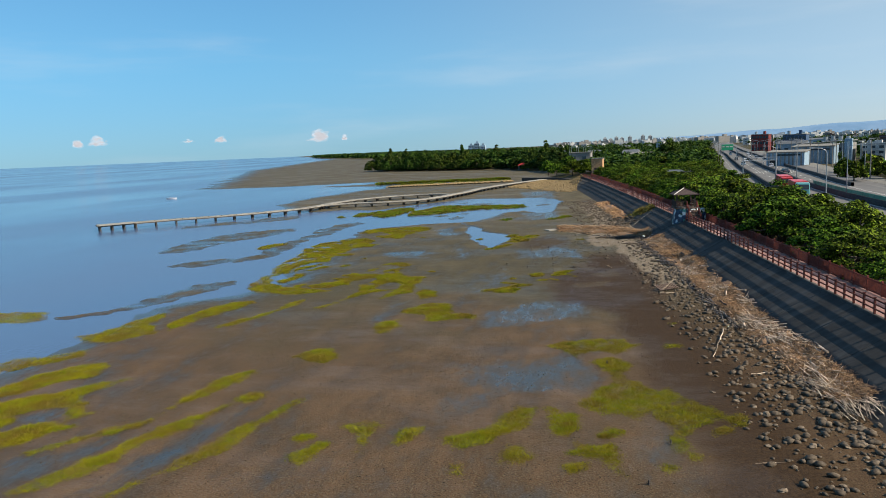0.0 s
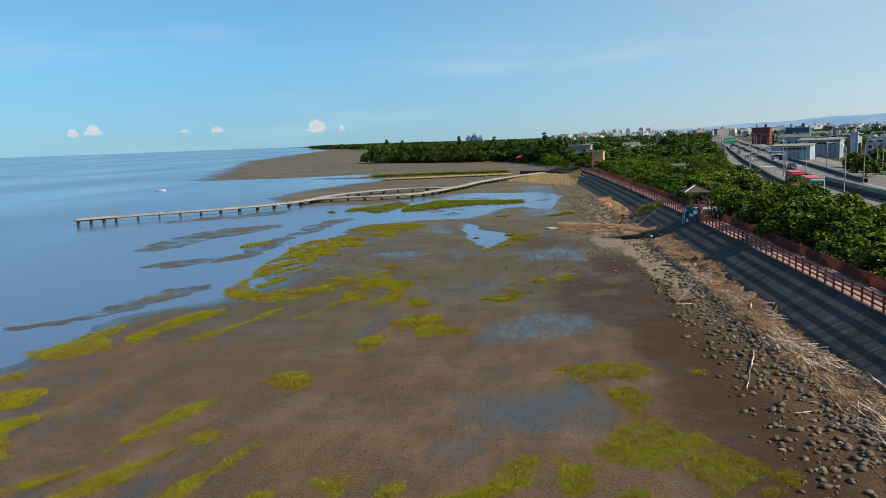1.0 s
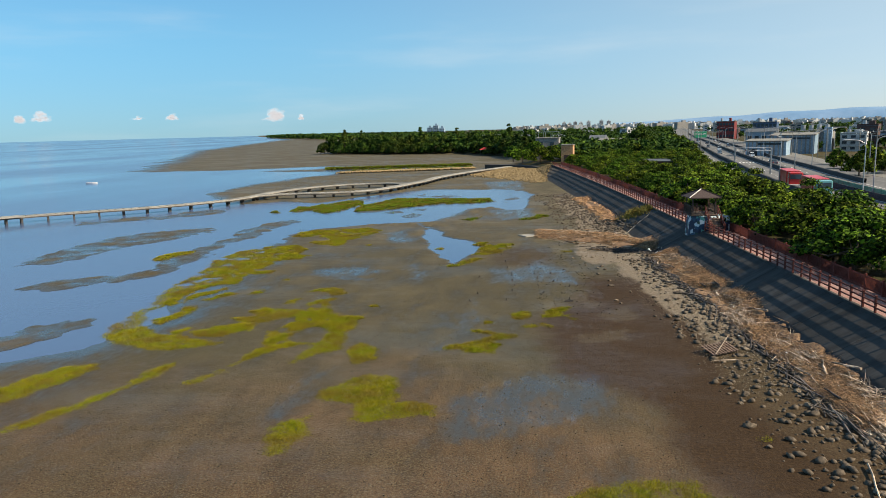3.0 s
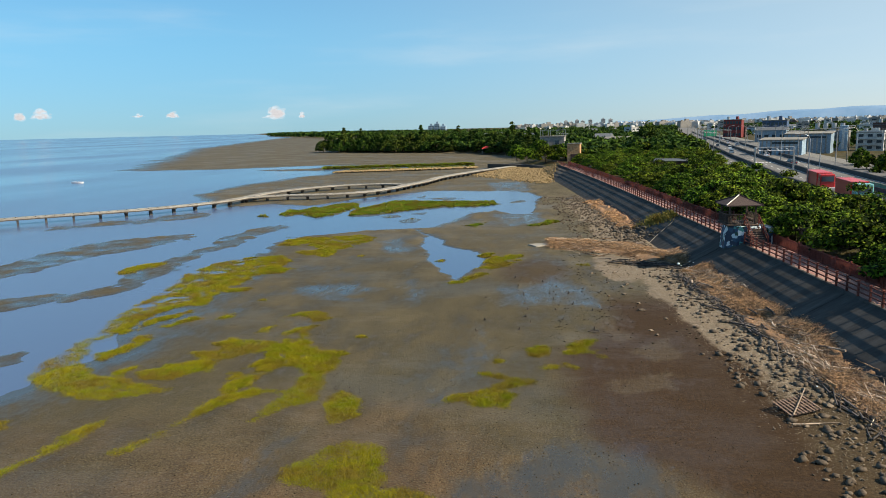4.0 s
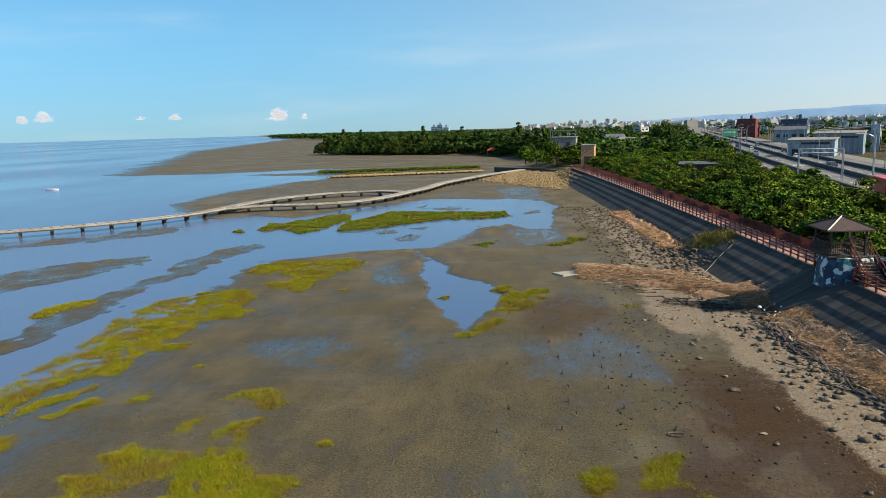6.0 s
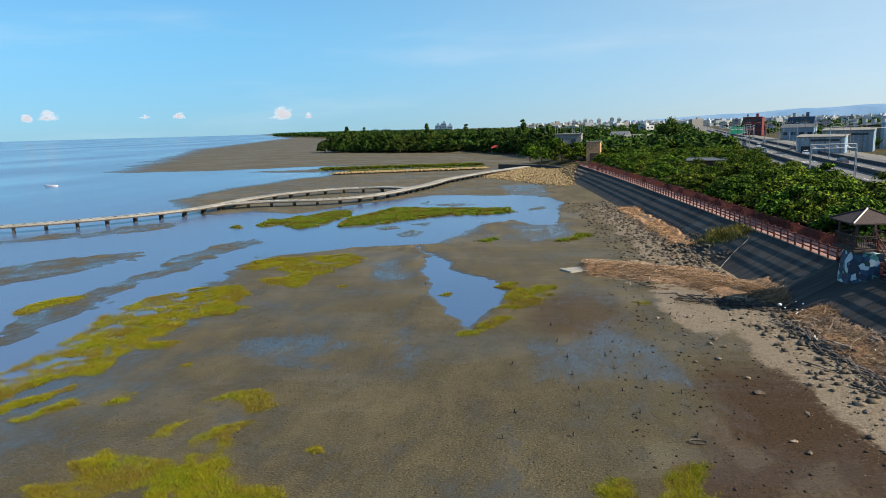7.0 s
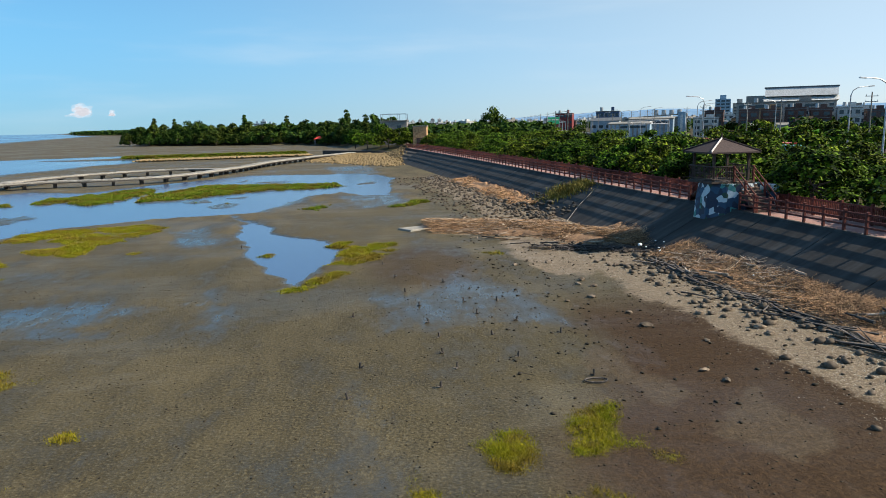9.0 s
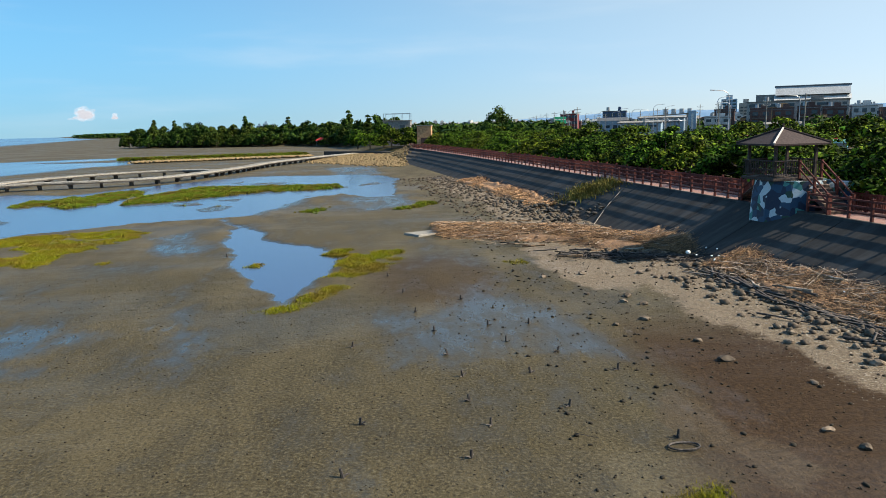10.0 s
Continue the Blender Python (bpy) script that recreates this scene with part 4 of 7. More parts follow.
zone[..., 1] = np.maximum(smooth(edge, -5.9, -3.6) * (0.15 + 0.85 * smooth(GY, 66, 90)), smooth(1 - np.hypot((GX - 1.0) / 8, (GY - 115) / 11), 0.0, 0.5) * smooth(edge, -9, -6)) * (1 - smooth(GZ, 0.9, 1.3)) * (1 - smooth(GY, 150, 220))
zone[..., 2] = smooth(GZ, 0.5, 1.2) * smooth(np.maximum(edge, (GY - 280) / 4), 0.5, 2)
col = ground_me.color_attributes.new("zone", "FLOAT_COLOR", "POINT")
col.data.foreach_set("color", zone.ravel())
mossy = 0.4 + 0.8 * grass_cover(GX, GY, *GRASSY)
pale = ground_me.attributes.new("lens", "FLOAT", "POINT")
pale.data.foreach_set("value", np.clip(0.5 + 0.5 * bed_depth(GX + 0.5 * value_noise(GX, GY, 2.5, 3, 26), GY + 0.5 * value_noise(GX, GY, 2.5, 3, 27), "lens"), 0, 1).astype(np.float32).ravel())
att = ground_me.attributes.new("moss", "FLOAT", "POINT")
att.data.foreach_set("value", np.clip(mossy, 0, 1).astype(np.float32).ravel())
ground_me.polygons.foreach_set("use_smooth", [True] * len(ground_me.polygons))
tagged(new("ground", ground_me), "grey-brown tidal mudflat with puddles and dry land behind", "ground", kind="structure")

wx_, wy_ = np.linspace(-4300, 40, 40), np.linspace(-260, 4700, 40)
WX, WY = np.meshgrid(wx_, wy_)
wi = np.arange(1600).reshape(40, 40)
wq = np.stack([wi[:-1, :-1], wi[:-1, 1:], wi[1:, 1:], wi[1:, :-1]], -1).reshape(-1, 4)
tagged(new("water", np_mesh("water", np.stack([WX, WY, 0 * WX], -1).reshape(-1, 3), wq, WATER)), "calm shallow blue sea water over the mud", "water", kind="structure")


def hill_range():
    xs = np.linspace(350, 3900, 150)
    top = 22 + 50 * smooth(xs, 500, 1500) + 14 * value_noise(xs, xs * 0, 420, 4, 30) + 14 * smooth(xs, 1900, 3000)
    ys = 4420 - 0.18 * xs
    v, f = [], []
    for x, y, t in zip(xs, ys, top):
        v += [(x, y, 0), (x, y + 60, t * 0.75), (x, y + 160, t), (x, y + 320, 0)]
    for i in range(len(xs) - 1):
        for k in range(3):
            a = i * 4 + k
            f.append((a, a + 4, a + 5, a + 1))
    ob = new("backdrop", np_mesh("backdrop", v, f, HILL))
    tagged(ob, "long low hills on the horizon, coloured with a blue haze", "hills", kind="structure")


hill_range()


# ---------------------------------------------------------------- the dike
def strip(name, mat, ys, sections, label, category, kind="structure"):
    """A band swept along the dike: sections are (offset from the crest, z) from one edge to the other."""
    v, f, k = [], [], len(sections)
    for y in ys:
        v += [(float(crest(y)) + o, y, z) for o, z in sections]
    for i in range(len(ys) - 1):
        for j in range(k - 1):
            a = i * k + j
            f.append((a, a + 1, a + k + 1, a + k))
    return tagged(new(name, np_mesh(name, v, f, mat)), label, category, kind=kind)


YS = np.arange(-60, DIKE_END + 1, 2.0)
slope_bed = strip("revetment", SLOPE, YS, [(-SLOPE_RUN - 1.5, -0.25), (-SLOPE_RUN, 0.12), (-0.12, CREST_Z - 0.13), (-0.12, CREST_Z - 0.4)], "sloping dark concrete sea wall with panel joints", "sea wall")
strip("kerb", SLOPE, YS, [(-0.14, CREST_Z - 0.35), (-0.14, CREST_Z + 0.04), (0.2, CREST_Z + 0.04), (0.2, CREST_Z - 0.1)], "dark concrete kerb along the crest of the sea wall", "kerb")
strip("promenade", PAVER, YS, [(0.2, CREST_Z), (WALK_WIDTH, CREST_Z), (WALK_WIDTH + 0.35, CREST_Z + 0.02), (WALK_WIDTH + 0.35, INLAND_Z - 0.3)], "red-paved promenade along the top of the dike", "promenade")


def crest_pose(y, off, z):
    """A pose on the dike, its y along the crest."""
    a = math.degrees(math.atan(0.062 + 0.00032 * y))
    return pose(float(crest(y)) + off, y, z, 0, 0, a)


def slope_panels():
    """Cast panels with open joints on the near stretch of the slope."""
    run = math.hypot(SLOPE_RUN - 0.2, CREST_Z - 0.3)
    tilt = math.degrees(math.atan2(CREST_Z - 0.3, SLOPE_RUN - 0.2))
    bm = box((run / 2 - 0.012, 5.975, 0.06), bevel=0.006)
    me = bm_mesh("panel", bm, SLOPE)
    y = 14.0
    while y < 240:
        base = crest_pose(y, 0, 0)
        for k in (0.26, 0.745):
            m = base @ pose(-SLOPE_RUN * (1 - k) - 0.06, 0, 0.12 + (CREST_Z - 0.25) * k + 0.02, 0, -tilt, 0)
            piece("panel", me, slope_bed, m)
        y += 6.0


def sea_railing():
    ob = thing("sea_railing", pose(0, 0, 0), "red-brown post and rail fence along the promenade edge", "railing")
    bm = box((0.14, 0.14, 1.12), pose(0, 0, 0.56), 0.94, 0.015)
    add_box(bm, (0.17, 0.17, 0.05), pose(0, 0, 1.13))
    post = bm_mesh("post", bm, RAILING)
    rail = bm_mesh("rail", box((0.085, 1.62, 0.1), None, 1.0, 0.012), RAILING)
    y = 30.0
    while y < DIKE_END - 2:
        if not 110.0 < y < 116.2:
            m = crest_pose(y, 0.05, CREST_Z + 0.06)
            piece("post", post, ob, m)
            if not 108.6 < y < 116.2:
                for z in (0.34, 0.68, 1.0):
                    piece("rail", rail, ob, crest_pose(y + 0.8, 0.05, CREST_Z + 0.06 + z))
        y += 1.6


def picket_fence():
    ob = thing("picket_fence", pose(0, 0, 0), "red picket fence on the inland side of the promenade", "fence")
    picket = bm_mesh("picket", box((0.05, 0.075, 1.0), pose(0, 0, 0.56), 0.96), FENCE)
    post = bm_mesh("post", box((0.15, 0.15, 1.2), pose(0, 0, 0.6), 0.94, 0.012), FENCE)
    rail = bm_mesh("rail", box((0.06, 2.4, 0.09), None, 1.0, 0.01), FENCE)
    rest = bmesh.new()
    y, off = 30.0, WALK_WIDTH - 0.1
    while y < DIKE_END - 2:
        if not 109.5 < y < 116.5:
            piece("post", post, ob, crest_pose(y, off, CREST_Z))
            for z in (0.16, 1.0):
                piece("rail", rail, ob, crest_pose(y + 1.2, off, CREST_Z + z))
            for k in range(1, 16):
                m = crest_pose(y + k * 0.15, off, CREST_Z)
                if 96 < y < 128:
                    piece("picket", picket, ob, m)
                else:
                    add_box(rest, (0.05, 0.075, 1.0), m @ pose(0, 0, 0.56), 0.96)
        y += 2.4
    more = part("infill", rest, FENCE, ob)
    tagged(more, kind="stuff")


slope_panels()
sea_railing()
picket_fence()


# ---------------------------------------------------------------- marsh grass
def grass_patch(name, kinds, mat, density, height, width, label, seed):
    """Blades in tufts inside the patches of some kinds, with ragged rims and gaps."""
    rng = np.random.default_rng(seed)
    pts = []
    for kind in kinds:
        for outline in BEDS[kind]:
            (x0, y0), (x1, y1) = np.min(outline, 0) - 0.5, np.max(outline, 0) + 0.5
            n = int((x1 - x0) * (y1 - y0) * density)
            p = rng.uniform((x0, y0), (x1, y1), (n, 2))
            pts.append(p[bed_depth(p[:, 0], p[:, 1], kind) > -0.5])
    p = np.concatenate(pts)
    x, y = p[:, 0], p[:, 1]
    cover = grass_cover(x, y, *kinds)
    keep = (cover > 0) & (rng.uniform(0, 1, len(x)) < 0.15 + smooth(cover, 0, 0.4))
    x, y, cover = x[keep], y[keep], cover[keep]
    z = np.maximum(ground_height(x, y), -0.03) - 0.02
    n, b = len(x), 8
    hgt = height * (0.45 + 0.7 * smooth(cover, 0, 0.8))[:, None] * rng.uniform(0.6, 1.25, (n, b))
    ang = rng.uniform(0, math.tau, (n, b))
    lean = rng.uniform(0.3, 1.3, (n, b)) * hgt
    wd = width * rng.uniform(0.6, 1.3, (n, b))
    bx, by = x[:, None] + rng.normal(0, 0.11, (n, b)), y[:, None] + rng.normal(0, 0.11, (n, b))
    ca, sa = np.cos(ang), np.sin(ang)
    v = np.zeros((n, b, 3, 3))
    v[..., 0, 0], v[..., 0, 1] = bx - sa * wd, by + ca * wd
    v[..., 1, 0], v[..., 1, 1] = bx + sa * wd, by - ca * wd
    v[..., 2, 0], v[..., 2, 1] = bx + ca * lean, by + sa * lean
    v[..., 0, 2] = v[..., 1, 2] = z[:, None]
    v[..., 2, 2] = z[:, None] + hgt
    f = np.arange(n * b * 3).reshape(-1, 3)
    return tagged(new(name, np_mesh(name, v.reshape(-1, 3), f, mat)), label, "grass", kind="stuff")


grass_patch("grass", ("strip",), GRASS, 110, 0.14, 0.009, "long strips of yellow-green marsh grass in shallow water", 101)
grass_patch("grass", ("tuft",), GRASS, 120, 0.14, 0.009, "small rounded tufts of yellow-green marsh grass on mud", 102)
grass_patch("grass", ("shore",), GRASS, 115, 0.14, 0.009, "ragged carpet of yellow-green marsh grass beside puddles", 103)
grass_patch("grass", ("meadow",), GRASS, 85, 0.14, 0.011, "branching bands of olive marsh grass on wet mud", 104)
grass_patch("grass", ("mound",), GRASS, 170, 0.15, 0.009, "bright yellow-green mounds of marsh grass on brown mud", 105)
grass_patch("grass", ("far", "rim"), GRASS, 60, 0.15, 0.016, "yellow-green marsh grass round a tidal pool", 107)
grass_patch("grass", ("green",), GRASS_FAR, 30, 0.3, 0.036, "low green marsh grass islands in a tidal channel", 106)


# ---------------------------------------------------------------- trees
def leaf_cloud(rng, centres, radii, count, size, droop=0.3, flat=0.72):
    """Leaf quads scattered over the shells of some clumps."""
    k = rng.integers(0, len(centres), count)
    d = rng.normal(0, 1, (count, 3))
    d /= np.linalg.norm(d, axis=1)[:, None]
    d[:, 2] = np.where(d[:, 2] < -0.35, -d[:, 2], d[:, 2])
    core = rng.random(count) < 0.3
    r = radii[k] * np.where(core, rng.uniform(0.35, 0.62, count), rng.uniform(0.78, 1.12, count))
    c = centres[k] + d * r[:, None] * np.array([1, 1, flat])
    nrm = d * 0.7 + rng.normal(0, 0.5, (count, 3)) + np.array([0, 0, droop])
    nrm /= np.linalg.norm(nrm, axis=1)[:, None]
    t = np.cross(nrm, rng.normal(0, 1, (count, 3)))
    t /= np.linalg.norm(t, axis=1)[:, None] + 1e-9
    b = np.cross(nrm, t)
    s = (size * rng.uniform(0.6, 1.35, count) * np.where(core, 1.9, 1.0))[:, None]
    v = np.stack([c - t * s * 0.9, c - b * s * 0.55, c + t * s * 0.9, c + b * s * 0.55], 1)
    return v.reshape(-1, 3), np.arange(count * 4).reshape(-1, 4)


def tree(name, label, seed, height, spread, leaves, leaf, mat, clumps, low=0.35, pointed=False, group="", flat=0.72, droop=0.3):
    """A tapered trunk with limbs and a crown of leaf clumps, at the origin."""
    rng = np.random.default_rng(seed)
    top = thing(name, pose(0, 0, 0), label, "tree", group)
    cs, rs = [], []
    for i in range(clumps):
        a = i * 2.4 + rng.uniform(-0.4, 0.4)
        k = math.sqrt((i + 0.5) / clumps)
        zz = height * (low + (0.94 - low) * (1 - k ** 1.5) * rng.uniform(0.75, 1.05) + 0.04)
        rr = spread * k * (0.95 if not pointed else 0.95 * (1.1 - zz / height))
        cs.append((rr * math.cos(a), rr * math.sin(a), zz))
        rs.append(spread * rng.uniform(0.26, 0.44) * (1.0 if not pointed else 0.8))
    cs, rs = np.array(cs), np.array(rs)
    bm = bmesh.new()
    bend = Vector((rng.uniform(-0.2, 0.2), rng.uniform(-0.2, 0.2), height * 0.45))
    add_tube(bm, (0, 0, -0.2), bend, 0.035 * height, 0.024 * height, 7)
    for c in cs[:: max(1, clumps // 7)]:
        mid = bend.lerp(Vector(c), 0.5) + Vector((0, 0, -0.08 * height))
        add_tube(bm, bend, mid, 0.017 * height, 0.011 * height, 5)
        add_tube(bm, mid, c, 0.011 * height, 0.005 * height, 5)
    part("trunk", bm, BARK, top)
    v, f = leaf_cloud(rng, cs, rs, leaves, leaf, droop, flat)
    crown = new("crown", np_mesh("crown", v, f, mat))
    crown.parent = top
    return top


def plant_trees(kinds, places, seed):
    """The first tree of each kind goes to a place itself; the rest are copies."""
    rng = random.Random(seed)
    used = {}
    for i, (x, y, z, s) in enumerate(places):
        k = kinds[rng.randrange(len(kinds))] if i >= len(kinds) else kinds[i]
        m = pose(x, y, z, 0, 0, rng.uniform(0, 360))
        if k not in used:
            used[k] = True
            k.matrix_basis = m
            ob = k
        else:
            ob = copy_thing(k, m)
        ob.scale = (s, s, s * rng.uniform(0.88, 1.1))
    assert len(used) == len(kinds)


def belt_edge(y):
    """How far inland the belt of trees reaches."""
    return np.interp(y, (-80, 100, 150, 176, 200, 230, 300), (28, 28.5, 29.5, 31.5, 34, 37.5, 45))


def belt_places():
    rng = random.Random(5)
    out = []
    y = 26.0
    while y < 300:
        x = float(crest(y)) + 6.6
        edge_x = float(belt_edge(y))
        step = 4.2 if y < 190 else 5.0
        while x < edge_x:
            lane = 192 < y < 262 and float(crest(y)) + 16 < x < edge_x - 8
            if not lane and not (y > 268 and x < 12) and rng.random() < 0.93:
                out.append((x + rng.uniform(-1, 1), y + rng.uniform(-1.4, 1.4), INLAND_Z - 0.05, rng.choice((0.72, 0.85, 0.95, 1.05, 1.15)) * (1.25 if 84 < y < 110 else 1.12 if 120 < y < 182 else 1.0)))
            x += step * rng.uniform(0.85, 1.2)
        y += step
    return out


hibiscus = [tree("shore_tree", "bushy green sea hibiscus tree with broad leaves behind the dike", 200 + i, 4.5, 3.0, 4000, 0.15, LEAF_SEA, 15, 0.3, group="trees behind the dike", flat=0.5, droop=0.8) for i in range(5)]
plant_trees(hibiscus, belt_places(), 1)

casuarina = [tree("coast_tree", "dark green casuarina tree on the wooded spit", 300 + i, 10.5, 5.0, 1700, 0.52, LEAF_DARK, 20, 0.06, group="trees on the spit") for i in range(4)]
pines = [tree("pine_tree", "tall dark pointed casuarina above the wooded spit", 320 + i, 15.0, 4.0, 1100, 0.55, LEAF_DARK, 18, 0.3, True, "tall trees on the spit") for i in range(2)]


def spit_places():
    rng = random.Random(8)
    out, tall = [], []
    for row in range(4):
        x = -172.0 + row * 4
        while x < -6:
            y = float(np.interp(x, (-175, -105, -60, -35, -20, -5), (522, 480, 470, 425, 375, 345))) + 4 + row * 9
            out.append((x + rng.uniform(-2, 2), y + rng.uniform(-2, 2), 0.6 if row == 0 else 2.0, rng.uniform(0.75, 1.1) * (0.75 if row == 0 else 1.0)))
            if row == 2 and rng.random() < 0.3:
                tall.append((x, y + 5, 2.0, rng.uniform(0.85, 1.1)))
            x += rng.uniform(4.2, 6.4)
    return out, tall


spit, tall = spit_places()
plant_trees(casuarina, spit, 2)
plant_trees(pines, tall, 3)


# ---------------------------------------------------------------- gazebo on the crest
def gazebo():
    gy_ = 113.0
    top = thing("gazebo", crest_pose(gy_, 0.35, 0), "dark-roofed viewing gazebo on a camouflage-painted base", "gazebo")
    deck_z, eave_z, apex_z = 5.25, 7.25, 8.12

    def ring(bm, r, z, n=10, turn=18):
        return [bm.verts.new((r * math.cos(radians(turn + i * 360 / n)), r * math.sin(radians(turn + i * 360 / n)), z)) for i in range(n)]

    bm = bmesh.new()
    rings = [ring(bm, r, z) for r, z in ((2.2, 1.9), (2.15, 3.0), (2.05, 4.2), (1.9, deck_z - 0.16))]
    for r in rings:
        for v in r:
            v.co.x, v.co.y = v.co.x + 0.4, v.co.y * 1.12 - 0.3
    for a, b in zip(rings, rings[1:]):
        for i in range(10):
            bm.faces.new((a[i], a[(i + 1) % 10], b[(i + 1) % 10], b[i]))
    bm.faces.new(rings[-1])
    part("base", bm, CAMO, top, "blue, white and green camouflage-painted base")
    part("side_wall", box((0.9, 2.6, 1.7), pose(2.35, -1.6, CREST_Z + 0.8), 0.92, 0.04), CAMO, top, "camouflage-painted wall beside the stair")
    part("deck", box((3.2, 3.2, 0.16), pose(0, 0, deck_z - 0.08), 1.0, 0.02), TIMBER, top)
    for sx in (-1, 1):
        for sy in (-1, 1):
            part("post", box((0.15, 0.15, eave_z - deck_z + 0.1), pose(sx * 1.3, sy * 1.3, (deck_z + eave_z) / 2)), TIMBER, top)
    # roof: four slopes with a thick eave
    h = 1.85
    bm = bmesh.new()
    lo = [bm.verts.new((x * h, y * h, eave_z - 0.1)) for x, y in ((-1, -1), (1, -1), (1, 1), (-1, 1))]
    hi = [bm.verts.new((x * h, y * h, eave_z)) for x, y in ((-1, -1), (1, -1), (1, 1), (-1, 1))]
    ap = bm.verts.new((0, 0, apex_z))
    inn = bm.verts.new((0, 0, apex_z - 0.25))
    for i in range(4):
        j = (i + 1) % 4
        bm.faces.new((lo[i], lo[j], hi[j], hi[i]))
        bm.faces.new((hi[i], hi[j], ap))
        bm.faces.new((lo[j], lo[i], inn))
    roof = part("roof", bm, ROOFTILE, top, "dark brown shingle pyramid roof")
    for sx, sy in ((-1, -1), (1, -1), (1, 1), (-1, 1)):
        part("ridge_cap", tube((sx * h, sy * h, eave_z + 0.04), (0, 0, apex_z + 0.04), 0.06, 0.06, 5), RIDGE if (sx, sy) == (-1, -1) else ROOFTILE, roof)
    part("finial", tube((0, 0, apex_z), (0, 0, apex_z + 0.3), 0.09, 0.05), ROOFTILE, roof)
    for i, (a, b) in enumerate((((-1.3, -1.3), (1.3, -1.3)), ((1.3, -1.3), (1.3, 1.3)), ((1.3, 1.3), (-1.3, 1.3)), ((-1.3, 1.3), (-1.3, -1.3)))):
        part("beam", box((2.7 if i % 2 == 0 else 0.12, 0.12 if i % 2 == 0 else 2.7, 0.18), pose((a[0] + b[0]) / 2, (a[1] + b[1]) / 2, eave_z - 0.05)), TIMBER, top)
    # deck railing, open where the stairs arrive
    for ax, ay, bx, by in ((-1.5, -1.5, 0.1, -1.5), (-1.5, 1.5, 0.1, 1.5), (-1.5, -1.5, -1.5, 1.5), (1.5, -1.5, 1.5, 1.5)):
        n = int(math.hypot(bx - ax, by - ay) / 0.16)
        rail = part("deck_rail", tube((ax, ay, deck_z + 1.0), (bx, by, deck_z + 1.0), 0.05), TIMBER, top)
        part("lower_rail", tube((ax, ay, deck_z + 0.15), (bx, by, deck_z + 0.15), 0.035), TIMBER, rail)
        for i in range(n + 1):
            x, y = ax + (bx - ax) * i / n, ay + (by - ay) * i / n
            part("baluster", tube((x, y, deck_z + 0.1), (x, y, deck_z + 1.0), 0.028, sides=4), TIMBER, rail)
    for x in (-1.1, 1.15):
        part("bench", box((0.35, 1.9, 0.08), pose(x, 0.1, deck_z + 0.45)), TIMBER, top)
    # stairs on both sides
    for side in (-1, 1):
        steps, rise = 10, (deck_z - CREST_Z) / 10
        stair = new("stair")
        stair.parent = top
        for i in range(steps):
            y = side * (1.6 + 0.27 * (steps - i - 0.5))
            part("tread", box((1.35, 0.29, 0.06), pose(0.8, y, CREST_Z + rise * (i + 1) - 0.03), 1.0, 0.008), TREAD, stair)
            part("riser", box((1.3, 0.03, rise), pose(0.8, y - side * -0.13, CREST_Z + rise * (i + 0.5) - 0.04)), TIMBER, stair)
        for x in (0.08, 1.52):
            a, b = Vector((x, side * 1.6, deck_z)), Vector((x, side * 4.3, CREST_Z + 0.05))
            part("stringer", tube(a - Vector((0, 0, 0.2)), b, 0.12, sides=4), TIMBER, stair)
            for z in (0.5, 0.95):
                part("handrail", tube(a + Vector((0, 0, z)), b + Vector((0, 0, z)), 0.05), RAILING, stair)
            for k in (0, 0.5, 1.0):
                p = a.lerp(b, k)
                part("newel", box((0.12, 0.12, 1.1), pose(p.x, p.y, p.z + 0.5)), RAILING, stair)


gazebo()


